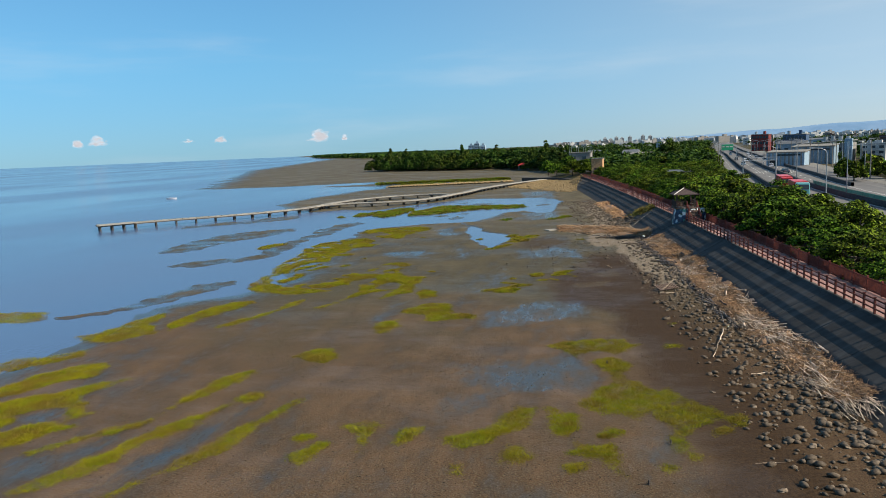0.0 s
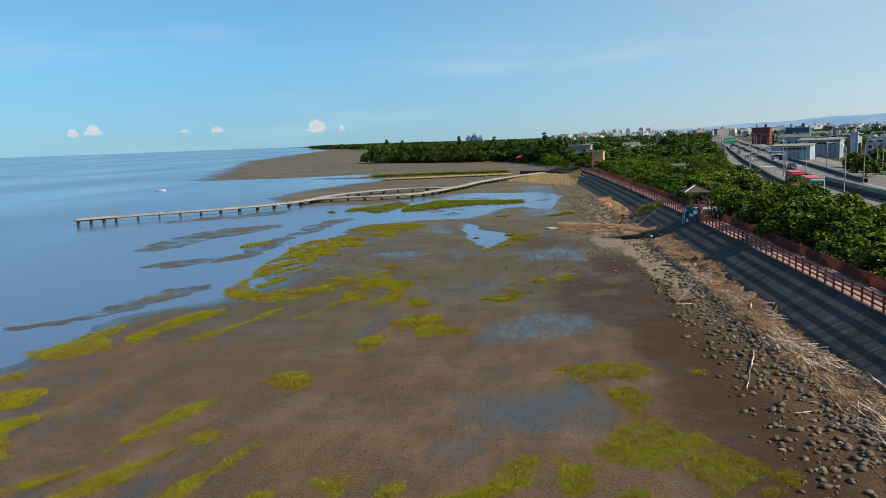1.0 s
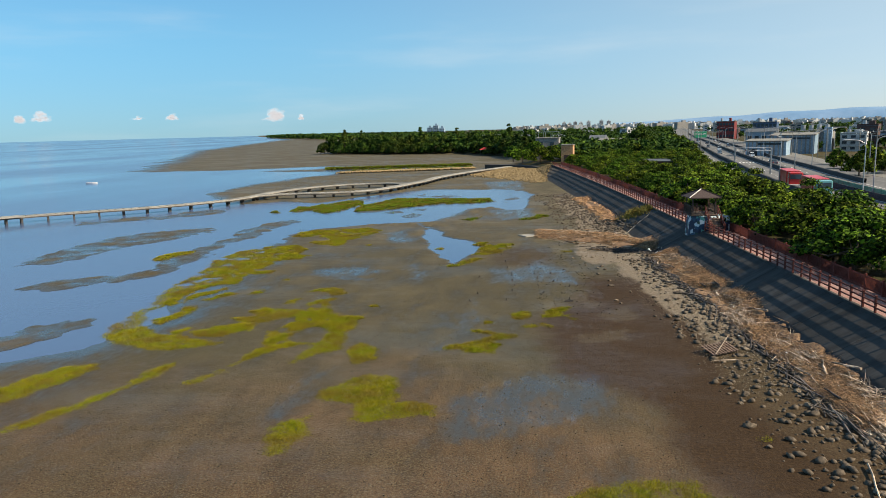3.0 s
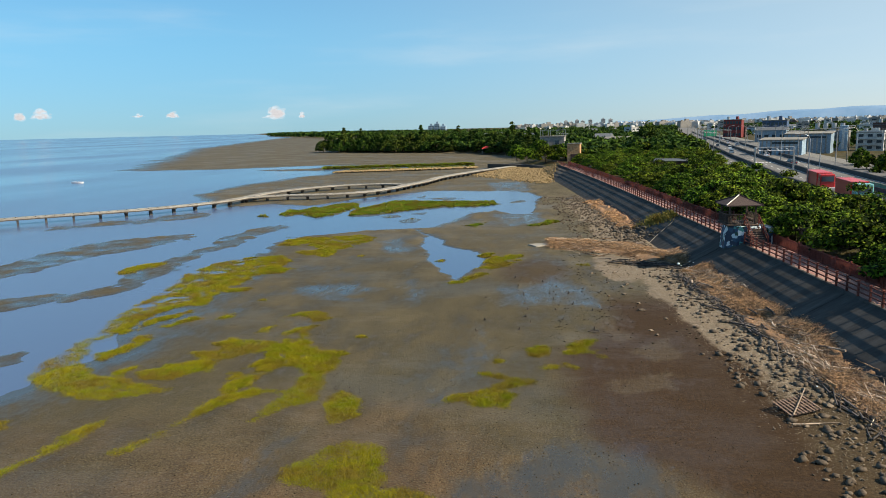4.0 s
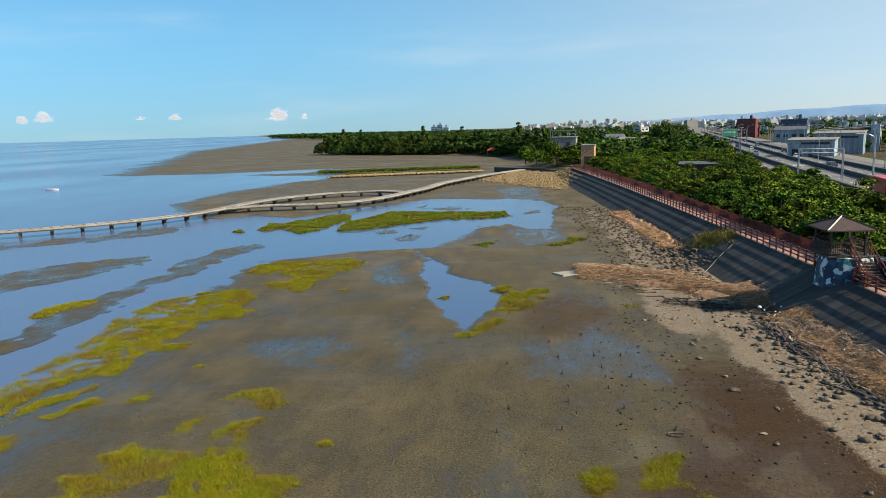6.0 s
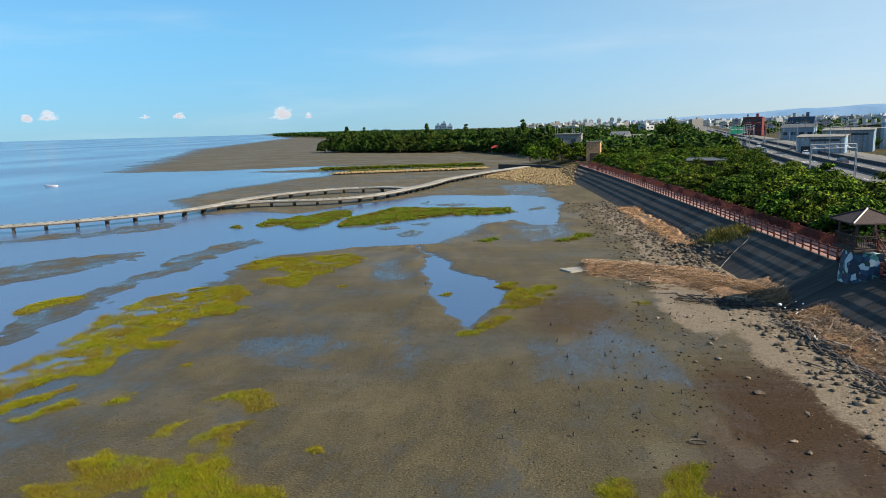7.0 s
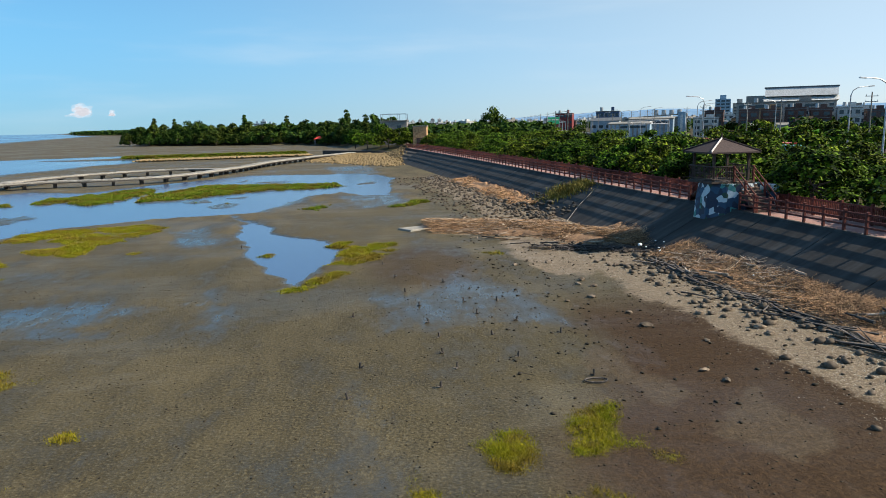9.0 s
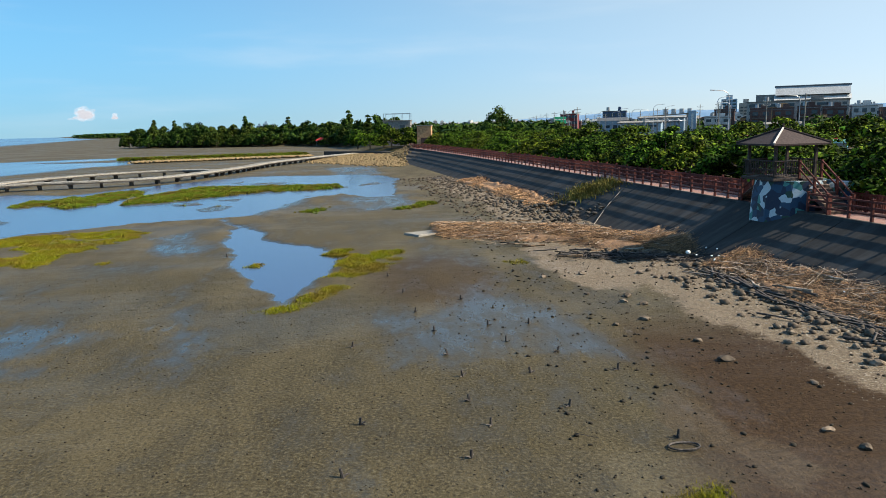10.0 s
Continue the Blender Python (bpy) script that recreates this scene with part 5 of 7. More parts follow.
# ---------------------------------------------------------------- the timber pier
def pier():
    top = thing("pier", pose(0, 0, 0), "long winding boardwalk pier on dark T-shaped supports", "pier")
    z, width = 1.3, 2.4
    main = [(-112.5, 141.5), (-105, 149.5), (-97.5, 155.5), (-90, 161), (-82.5, 169), (-77.5, 177), (-75.2, 186)]
    back = [(-75.2, 186), (-74.3, 196), (-70.5, 207.5), (-62, 217.5), (-52, 220.5), (-44, 217)]
    front = [(-75.2, 186), (-68, 190.5), (-58, 192.5), (-51, 197), (-46.5, 206), (-44, 217)]
    shore = [(-44, 217), (-41.5, 228), (-39.5, 244), (-34.5, 262), (-28.5, 279), (-19.5, 297), (-10, 303)]
    plank = None

    def smoothed(pts):
        out = []
        for i in range(len(pts) - 1):
            p0, p1, p2, p3 = (Vector(pts[max(0, min(len(pts) - 1, i + k))]) for k in (-1, 0, 1, 2))
            for s in range(6):
                t = s / 6
                out.append(0.5 * ((2 * p1) + (p2 - p0) * t + (2 * p0 - 5 * p1 + 4 * p2 - p3) * t * t + (3 * p1 - p0 - 3 * p2 + p3) * t ** 3))
        return out + [Vector(pts[-1])]

    leg = bmesh.new()
    add_box(leg, (2.2, 0.38, 0.3), pose(0, 0, z - 0.38))
    add_box(leg, (0.8, 0.5, z + 0.2), pose(0, 0, (z - 1.0) / 2))
    leg = bm_mesh("support", leg, PIERLEG)
    leg2 = bmesh.new()
    add_box(leg2, (2.2, 0.38, 0.3), pose(0, 0, z - 0.38))
    for x in (-0.8, 0.8):
        add_box(leg2, (0.34, 0.36, z + 0.4), pose(x, 0, (z - 1.0) / 2))
    leg2 = bm_mesh("support", leg2, PIERLEG)
    rng = random.Random(4)
    for run, pts in enumerate((main, back, front, shore)):
        line = smoothed(pts)
        dist, nextleg = 0.0, 0.5
        walkway = new("walkway")
        walkway.parent = top
        for a, b in zip(line, line[1:]):
            d = b - a
            ang = math.degrees(math.atan2(d.y, d.x)) - 90
            mid = (a + b) / 2
            part("deck_span", box((width, d.length + 0.25, 0.24), pose(mid.x, mid.y, z - 0.08 + 0.005 * run, 0, 0, ang), 1.0, 0.02), DECK, walkway)
            for s in (-1, 1):
                off = Vector((math.cos(radians(ang)), math.sin(radians(ang)))) * s * (width / 2 - 0.1)
                part("edge_beam", box((0.16, d.length + 0.2, 0.22), pose(mid.x + off.x, mid.y + off.y, z - 0.27 + 0.005 * run, 0, 0, ang)), PIERLEG, walkway)
            while nextleg < dist + d.length:
                p = a.lerp(b, (nextleg - dist) / d.length)
                piece("support", leg2 if run == 0 and nextleg < 26 else leg, top, pose(p.x, p.y, 0, 0, 0, ang))
                nextleg += 2.6 if run == 0 and nextleg < 8 else (4.6 if run < 3 else 3.4)
            dist += d.length
    part("end_platform", box((3.4, 8.0, 0.2), pose(-109.8, 144.6, z - 0.02, 0, 0, -43), 1.0, 0.03), DECK, top)


pier()


# ---------------------------------------------------------------- stones and riprap
def surface(x, y):
    """The height of mud, beach or slope at a place."""
    g = float(ground_height(np.array([x]), np.array([y]))[0])
    o = x - float(crest(y))
    if y < DIKE_END and -SLOPE_RUN < o < 0:
        g = max(g, 0.18 + (SLOPE_RUN + o) / SLOPE_RUN * (CREST_Z - 0.25))
    return g


def surfaces(x, y):
    g = ground_height(x, y)
    o = x - crest(y)
    s = 0.18 + (SLOPE_RUN + o) / SLOPE_RUN * (CREST_Z - 0.25)
    return np.where((o > -SLOPE_RUN) & (o < 0) & (y < DIKE_END), np.maximum(g, s), g)


def rock_mesh(seed, mat, flat=0.6):
    rng = random.Random(seed)
    bm = bmesh.new()
    bmesh.ops.create_icosphere(bm, subdivisions=2, radius=0.5)
    k = Vector((rng.uniform(0.8, 1.25), rng.uniform(0.7, 1.0), flat * rng.uniform(0.8, 1.2)))
    off = Vector((seed * 3.1, seed * 1.7, 0))
    for v in bm.verts:
        n = noise.noise(v.co * 2.0 + off) * 0.5 + noise.noise(v.co * 4.5 + off) * 0.22
        v.co = Vector((v.co.x * k.x, v.co.y * k.y, v.co.z * k.z)) * (1 + n)
    return bm_mesh("stone", bm, mat)


def joined_rocks(name, meshes, xs, ys, zs, sizes, mat, label, category, seed):
    """Many stones in one mesh."""
    rng = np.random.default_rng(seed)
    vs, fs, n = [], [], 0
    data = []
    for me in meshes:
        co = np.zeros(len(me.vertices) * 3, np.float32)
        me.vertices.foreach_get("co", co)
        tri = np.array([p.vertices[:] for p in me.polygons])
        data.append((co.reshape(-1, 3), tri))
    for x, y, z, s in zip(xs, ys, zs, sizes):
        co, tri = data[rng.integers(len(data))]
        a = rng.uniform(0, math.tau)
        c, d = math.cos(a), math.sin(a)
        v = np.stack([co[:, 0] * c - co[:, 1] * d, co[:, 0] * d + co[:, 1] * c, co[:, 2]], 1) * s * rng.uniform(0.85, 1.15, 3)
        vs.append(v + np.array([x, y, z + 0.12 * s]))
        fs.append(tri + n)
        n += len(co)
    me = np_mesh(name, np.concatenate(vs), np.concatenate(fs), mat)
    return tagged(new(name, me), label, category, kind="stuff")


def low_rocks(seed, mat):
    out = []
    for i in range(5):
        bm = bmesh.new()
        bmesh.ops.create_icosphere(bm, subdivisions=1, radius=0.5)
        for v in bm.verts:
            v.co = Vector((v.co.x * 1.15, v.co.y * 0.85, v.co.z * 0.55)) * (1 + 0.7 * noise.noise(v.co * 2.5 + Vector((seed + i * 3.3, 0, 0))))
        out.append(bm_mesh("stone", bm, mat))
    return out


stone_kinds = [rock_mesh(i, STONE) for i in range(10)]


def shore_stones():
    rng = random.Random(12)
    n = 0
    while n < 290:
        y = 28 + 92 * rng.random() ** 1.25
        toe = float(crest(y)) - SLOPE_RUN
        d = rng.random() ** 2.3 * (6.0 if y < 80 else 4.0)
        x = toe - 0.4 - d + rng.uniform(-0.8, 1.2)
        s = rng.uniform(0.17, 0.46) * (1.15 - 0.06 * d)
        if y > 90 and rng.random() < 0.5:
            continue
        ob = new("stone", stone_kinds[rng.randrange(10)])
        ob.matrix_world = pose(x, y, surface(x, y) + 0.1 * s, rng.uniform(-15, 15), rng.uniform(-15, 15), rng.uniform(0, 360))
        ob.scale = (s, s * rng.uniform(0.8, 1.2), s * rng.uniform(0.8, 1.1))
        tagged(ob, "rounded grey-brown beach stone on the foreshore", "stone", "stones along the sea wall")
        n += 1
    r = np.random.default_rng(13)
    m = 5600
    y = 26 + 165 * r.random(m)
    toe = crest(y) - SLOPE_RUN
    x = toe - 0.2 - r.random(m) ** 2.3 * np.where(y < 85, 5.2, np.where(y < 122, 3.4, 7.5)) + r.normal(0, 0.4, m)
    keep = (r.random(m) < np.where((y > 88) & (y < 122), 0.7, np.where(y > 122, 1.0, 0.95)))
    x, y = x[keep], y[keep]
    joined_rocks("rubble", low_rocks(1, STONE), x, y, surfaces(x, y), (0.12 + 0.46 * r.random(len(x)) ** 2.4), STONE, "grey-brown stone rubble along the foot of the sea wall", "rubble", 14)
    # dark heap of blocks half way along, against the slope
    m = 110
    y = r.uniform(130, 146, m)
    x = crest(y) - SLOPE_RUN + r.uniform(-2.2, 2.6, m)
    joined_rocks("rubble", low_rocks(3, DARKROCK), x, y, surfaces(x, y) + r.uniform(0, 0.35, m), r.uniform(0.25, 0.6, m), DARKROCK, "heap of dark broken rock against the sea wall", "rubble", 15)
    # white shell and pebble litter on the upper beach
    m = 7500
    y = r.uniform(66, 118, m)
    x = crest(y) - SLOPE_RUN - 0.8 - r.random(m) ** 1.3 * 4.6 + r.normal(0, 0.5, m)
    joined_rocks("shell_gravel", low_rocks(5, SHELL), x, y, surfaces(x, y), r.uniform(0.02, 0.05, m), SHELL, "pale shells and gravel on the upper beach", "gravel", 16)
    m = 420
    x, y = r.uniform(-6, 6, m), r.uniform(84, 128, m)
    joined_rocks("pebbles", low_rocks(6, CLOD), x, y, surfaces(x, y), r.uniform(0.05, 0.2, m), CLOD, "dark pebbles scattered on the mudflat", "pebbles", 17)
    m = 9000
    x, y = r.uniform(-34, 4, m), 28 + 87 * r.random(m)
    joined_rocks("pebbles", low_rocks(7, CLOD), x, y, surfaces(x, y), r.uniform(0.02, 0.09, m), CLOD, "small dark clods and shells over the mud", "pebbles", 18)


shore_stones()


def riprap():
    r = np.random.default_rng(40)
    # apron between the end of the dike and the boardwalk
    m = 3600
    u, v = r.random(m), r.random(m)
    ax = np.interp(u, (0, 1), (-7.5, -33)), np.interp(u, (0, 1), (226, 266))
    x = ax[0] * (1 - v) + np.interp(u, (0, 1), (-6, -24)) * v + r.normal(0, 0.8, m)
    y = ax[1] * (1 - v) + np.interp(u, (0, 1), (262, 296)) * v + r.normal(0, 0.8, m)
    z = np.maximum(surfaces(x, y), 0.1) + 0.9 * v
    joined_rocks("riprap", low_rocks(8, TANROCK), x, y, z, r.uniform(0.4, 0.8, m), TANROCK, "apron of tan riprap rocks at the end of the dike", "riprap", 41)
    m = 1500
    t = r.random(m)
    x = np.interp(t, (0, 1), (-86, -36)) + r.normal(0, 0.5, m)
    y = np.interp(t, (0, 1), (289, 305)) + r.normal(0, 1.6, m)
    joined_rocks("riprap", low_rocks(9, TANROCK), x, y, np.maximum(surfaces(x, y), 0.05) + 0.3, r.uniform(0.6, 1.3, m), TANROCK, "low tan rock groyne on the mudflat", "riprap", 42)
    grass_patch("grass", ("groyne",), GRASS_FAR, 10, 0.8, 0.16, "green grass behind the tan rock groyne", 43)


riprap()


# ---------------------------------------------------------------- driftwood
def stick_arrays(rng, n, x, y, length, radius, head, spread, lift):
    """Bent, tapering sticks lying on the ground as numpy arrays."""
    sides, rings = 3, 3
    ang = head + rng.normal(0, spread, n)
    ln, rd = length, radius
    t = np.array([-0.5, 0.05, 0.5])
    bend = rng.normal(0, 0.03, n) * ln
    px = x[:, None] + np.cos(ang)[:, None] * ln[:, None] * t - np.sin(ang)[:, None] * bend[:, None] * (1 - 4 * t * t)
    py = y[:, None] + np.sin(ang)[:, None] * ln[:, None] * t + np.cos(ang)[:, None] * bend[:, None] * (1 - 4 * t * t)
    tilt = rng.normal(0, 0.06, n)
    pz = surfaces(px.ravel(), py.ravel()).reshape(n, 3)
    pz = np.maximum(pz, pz.mean(1)[:, None] - 0.25) + lift[:, None] + (tilt * ln)[:, None] * t
    pz = np.maximum(pz, surfaces(px.ravel(), py.ravel()).reshape(n, 3) + 0.01)
    side = np.stack([-np.sin(ang), np.cos(ang), 0 * ang], -1)
    rr = rd[:, None] * np.array([1.0, 0.85, 0.5])
    v = np.zeros((n, rings, sides, 3))
    for s in range(sides):
        a = s * math.tau / sides
        v[:, :, s, 0] = px + side[:, None, 0] * math.cos(a) * rr
        v[:, :, s, 1] = py + side[:, None, 1] * math.cos(a) * rr
        v[:, :, s, 2] = pz + math.sin(a) * rr
    f = []
    for k in range(rings - 1):
        for s in range(sides):
            q = (s + 1) % sides
            f.append((k * sides + s, k * sides + q, (k + 1) * sides + q, (k + 1) * sides + s))
    f = np.array(f)[None] + (np.arange(n) * rings * sides)[:, None, None]
    return v.reshape(-1, 3), f.reshape(-1, 4)


def heap(name, mat, seed, n, y0, y1, lo, hi, label, spread=0.55, thick=(0.015, 0.05), long=(0.5, 2.2), high=0.5, turn=0.0):
    rng = np.random.default_rng(seed)
    y = rng.uniform(y0, y1, n)
    w = rng.beta(1.7, 1.7, n)
    x = crest(y) - SLOPE_RUN + lo + (hi - lo) * w + 0.5 * value_noise(y, y * 0, 5, 2, seed)
    clump = value_noise(x, y, 4.0, 2, seed + 1)
    keep = rng.random(n) < 0.45 + 0.9 * clump + 0.3
    x, y, w = x[keep], y[keep], w[keep]
    k = len(x)
    ln = rng.uniform(*long, k) * rng.uniform(0.6, 1.2, k)
    rd = rng.uniform(*thick, k)
    lift = (0.35 + 0.65 * rng.random(k)) * high * (1 - (2 * w - 1) ** 2) * np.clip(0.75 + 0.5 * clump[keep], 0.3, 1.2)
    head = math.pi / 2 + 0.09 + turn
    v, f = stick_arrays(rng, k, x, y, ln, rd, head, spread, lift)
    tagged(new(name, np_mesh(name, v, f, mat)), label, "driftwood", kind="stuff")


heap("driftwood", DRIFT_RED, 60, 17000, 41, 84, -0.7, 2.0, "matted heap of reddish reeds and driftwood on the sea wall foot", 0.6, (0.006, 0.018), (0.3, 1.3), 0.65)
heap("driftwood", DRIFT, 61, 2500, 39, 84, -0.7, 1.7, "bleached driftwood sticks piled along the sea wall", 0.26, (0.012, 0.036), (0.7, 2.6), 0.7)
heap("driftwood", DRIFT_RED, 67, 17000, 82, 110, -0.5, 2.4, "matted reddish reeds along the foot of the sea wall", 0.9, (0.005, 0.016), (0.25, 1.0), 0.65)
heap("driftwood", DRIFT, 68, 1100, 82, 109, -0.7, 2.2, "bleached sticks in the reed heap", 0.55, (0.009, 0.026), (0.4, 1.5), 0.65)
heap("driftwood", DRIFT_DARK, 62, 230, 58, 109, -1.5, -0.3, "dark wet branches at the edge of the drift line", 0.28, (0.03, 0.085), (1.2, 3.8), 0.3)


def heap_line(mat, seed, n, ends, half, label, thick, long, high):
    """Sticks lying every way in a band between two places."""
    rng = np.random.default_rng(seed)
    t = rng.random(n)
    (ax, ay), (bx, by), (cx, cy) = ends
    x = (1 - t) ** 2 * ax + 2 * t * (1 - t) * bx + t * t * cx
    y = (1 - t) ** 2 * ay + 2 * t * (1 - t) * by + t * t * cy
    w = rng.normal(0, 0.42, n).clip(-1, 1)
    x, y = x + rng.normal(0, 0.25, n), y + w * half * (0.7 + 0.5 * value_noise(x, y, 3, 2, seed))
    lift = (0.3 + 0.7 * rng.random(n)) * high * (1 - w * w)
    v, f = stick_arrays(rng, n, x, y, rng.uniform(*long, n), rng.uniform(*thick, n), 2.75, 3.0, lift)
    tagged(new("driftwood", np_mesh("driftwood", v, f, mat)), label, "driftwood", kind="stuff")


def straw_mat(seed, ends, half, high, label):
    """A low ragged mound of matted straw along a bent line, under the sticks."""
    (ax, ay), (bx, by), (cx, cy) = ends
    u, w = np.meshgrid(np.linspace(0, 1, 420), np.linspace(-1.3, 1.3, 34), indexing="ij")
    mx = (1 - u) ** 2 * ax + 2 * u * (1 - u) * bx + u * u * cx
    my = (1 - u) ** 2 * ay + 2 * u * (1 - u) * by + u * u * cy
    tx, ty = 2 * (1 - u) * (bx - ax) + 2 * u * (cx - bx), 2 * (1 - u) * (by - ay) + 2 * u * (cy - by)
    tl = np.hypot(tx, ty)
    x, y = mx - ty / tl * w * half, my + tx / tl * w * half
    body = 1 - w * w - 14 * np.clip(np.abs(u - 0.5) - 0.4, 0, 1) + 0.8 * value_noise(x, y, 2.6, 3, seed) + 0.4 * value_noise(x, y, 0.7, 2, seed + 1)
    z = surfaces(x.ravel(), y.ravel()).reshape(x.shape) - 0.12 + (high + 0.12) * smooth(body, -0.1, 0.7) + 0.09 * value_noise(x, y, 0.5, 3, seed + 2)
    i = np.arange(x.size).reshape(x.shape)
    q = np.stack([i[:-1, :-1], i[1:, :-1], i[1:, 1:], i[:-1, 1:]], -1).reshape(-1, 4)
    tagged(new("straw_mat", np_mesh("straw_mat", np.stack([x, y, z], -1).reshape(-1, 3), q, STRAW)), label, "driftwood", kind="stuff")


def toe_point(y, off):
    return float(crest(y)) - SLOPE_RUN + off, y


BAND = ((-6.5, 130.0), (1.5, 129.0), (8.2, 115.0))
straw_mat(90, BAND, 3.0, 0.3, "matted brown straw across the beach")
straw_mat(97, (toe_point(139, 0.4), toe_point(158, 0.7), toe_point(177, 0.6)), 1.3, 0.4, "matted tan straw in a long heap below the slope")
straw_mat(94, (toe_point(38, 0.5), toe_point(80, 0.8), toe_point(111, 1.0)), 1.35, 0.22, "matted brown straw along the foot of the sea wall")
heap_line(DRIFT_RED, 63, 17000, BAND, 6.4, "band of reddish driftwood and reeds across the beach", (0.006, 0.02), (0.25, 1.1), 0.7)
heap_line(DRIFT, 64, 1100, BAND, 6.2, "bleached sticks over the band of driftwood", (0.008, 0.028), (0.4, 1.6), 0.75)
heap_line(DRIFT_DARK, 69, 350, ((1.0, 116.5), (4.0, 114.5), (8.0, 111.5)), 1.6, "band of dark branches on the beach below the gazebo", (0.02, 0.045), (0.6, 1.8), 0.2)
heap("driftwood", DRIFT_RED, 65, 8000, 140, 176, -0.7, 1.7, "long heap of orange-brown driftwood below the slope", 0.7, (0.008, 0.028), (0.4, 1.6), 0.7)


def log(seed, length, radius, mat):
    """A bent log with stubs of branches."""
    rng = random.Random(seed)
    bm = bmesh.new()
    pts = [Vector(((i / 5 - 0.5) * length, rng.uniform(-0.025, 0.025) * length, rng.uniform(0, 0.02) * length)) for i in range(6)]
    for i in range(5):
        add_tube(bm, pts[i], pts[i + 1], radius * (1 - 0.1 * i), radius * (1 - 0.1 * (i + 1)), 7)
    for k in (1, 3):
        if rng.random() < 0.4:
            d = Vector((rng.uniform(0.1, 0.3), rng.choice((-1, 1)) * rng.uniform(0.1, 0.3), rng.uniform(0.02, 0.2))) * length * 0.5
            add_tube(bm, pts[k], pts[k] + d, radius * 0.45, radius * 0.15, 5)
    return bm_mesh("driftwood_log", bm, mat)


def logs():
    rng = random.Random(77)
    kinds = [log(80 + i, rng.uniform(1.4, 2.8), rng.uniform(0.035, 0.085), (DRIFT, DRIFT, DRIFT_DARK, DRIFT_RED)[i % 4]) for i in range(12)]
    words = {"bleached_driftwood": "bleached bare driftwood log on the beach", "wet_driftwood": "dark waterlogged driftwood log on the beach", "reddish_driftwood": "reddish-brown driftwood log in the drift line"}
    for i in range(70):
        y = rng.uniform(45, 132)
        if 109 < y < 115:
            continue
        toe = float(crest(y)) - SLOPE_RUN
        x = toe + (rng.uniform(-0.9, 1.9) if y < 112 else rng.uniform(-8, -0.8))
        me = kinds[rng.randrange(12)]
        ob = new("driftwood_log", me)
        a = 97 + rng.gauss(0, 9) + (50 if y > 112 else 0)
        ca, sa = math.cos(radians(a)), math.sin(radians(a))
        dz = surface(x + ca, y + sa) - surface(x - ca, y - sa)
        ob.matrix_world = pose(x, y, surface(x, y) + rng.uniform(0.12, 0.55 if y < 112 else 0.4), 0, -math.degrees(math.atan2(dz, 2.0)) + rng.uniform(-4, 4), a)
        tagged(ob, words[me.materials[0].name], "driftwood", "driftwood logs")
    # single sticks out on the stones and the mud
    for x, y, a, ln, me in ((10.9, 46.5, 20, 1.0, 4), (7.6, 71.8, 10, 1.1, 1), (8.4, 33.5, 12, 0.5, 0), (-5.1, 89.7, -35, 0.35, 2), (6.0, 99.0, -55, 1.3, 2), (7.4, 95.0, -50, 1.5, 6), (-1.4, 121.5, -45, 1.4, 2)):
        ob = new("driftwood_log", kinds[me])
        ob.matrix_world = pose(x, y, surface(x, y) + 0.08, 0, 0, a)
        ob.scale = (ln * 1.3, ln * 0.6, ln * 0.6)
        tagged(ob, words[kinds[me].materials[0].name], "driftwood", "driftwood logs")


logs()


def long_pole(a, b, radius, seed):
    """A slender bleached pole, slightly crooked, lying over the stones."""
    rng = random.Random(seed)
    a, b = Vector(a), Vector(b)
    pts = []
    for i in range(8):
        p = a.lerp(b, i / 7) + Vector((rng.uniform(-0.06, 0.06), 0))
        pts.append(Vector((p.x, p.y, surface(p.x, p.y) + 0.14 + rng.uniform(0, 0.04))))
    bm = bmesh.new()
    for i in range(7):
        add_tube(bm, pts[i], pts[i + 1], radius * (1 - 0.08 * i), radius * (1 - 0.08 * (i + 1)), 7)
    tagged(new("driftwood_pole", bm_mesh("driftwood_pole", bm, DRIFT)), "long thin bleached pole lying over the stones", "driftwood", "long poles on the stones")


long_pole((10.0, 56.9), (8.2, 50.0), 0.05, 1)
long_pole((10.75, 63.8), (10.9, 59.3), 0.055, 2)


def pallet():
    top = thing("pallet", pose(7.2, 73.6, surface(7.2, 73.6) + 0.28, 9, -4, 25), "broken weathered wooden pallet lying on the stones", "pallet")
    for i in range(4):
        part("bearer", box((2.0, 0.1, 0.1), pose(0, -0.6 + 0.4 * i, 0), 1.0, 0.01), TIMBER, top)
    for i in range(9):
        part("slat", box((0.11, 1.5, 0.025), pose(-0.92 + 0.23 * i, 0, 0.07, 0, 0, (i * 37 % 7 - 3) * 0.6), 1.0, 0.004), TREAD, top)
    part("loose_pole", tube((-0.9, -0.75, 0.12), (1.5, 1.1, 0.2), 0.04, 0.03), DRIFT, top, "pale loose pole lying across")


pallet()


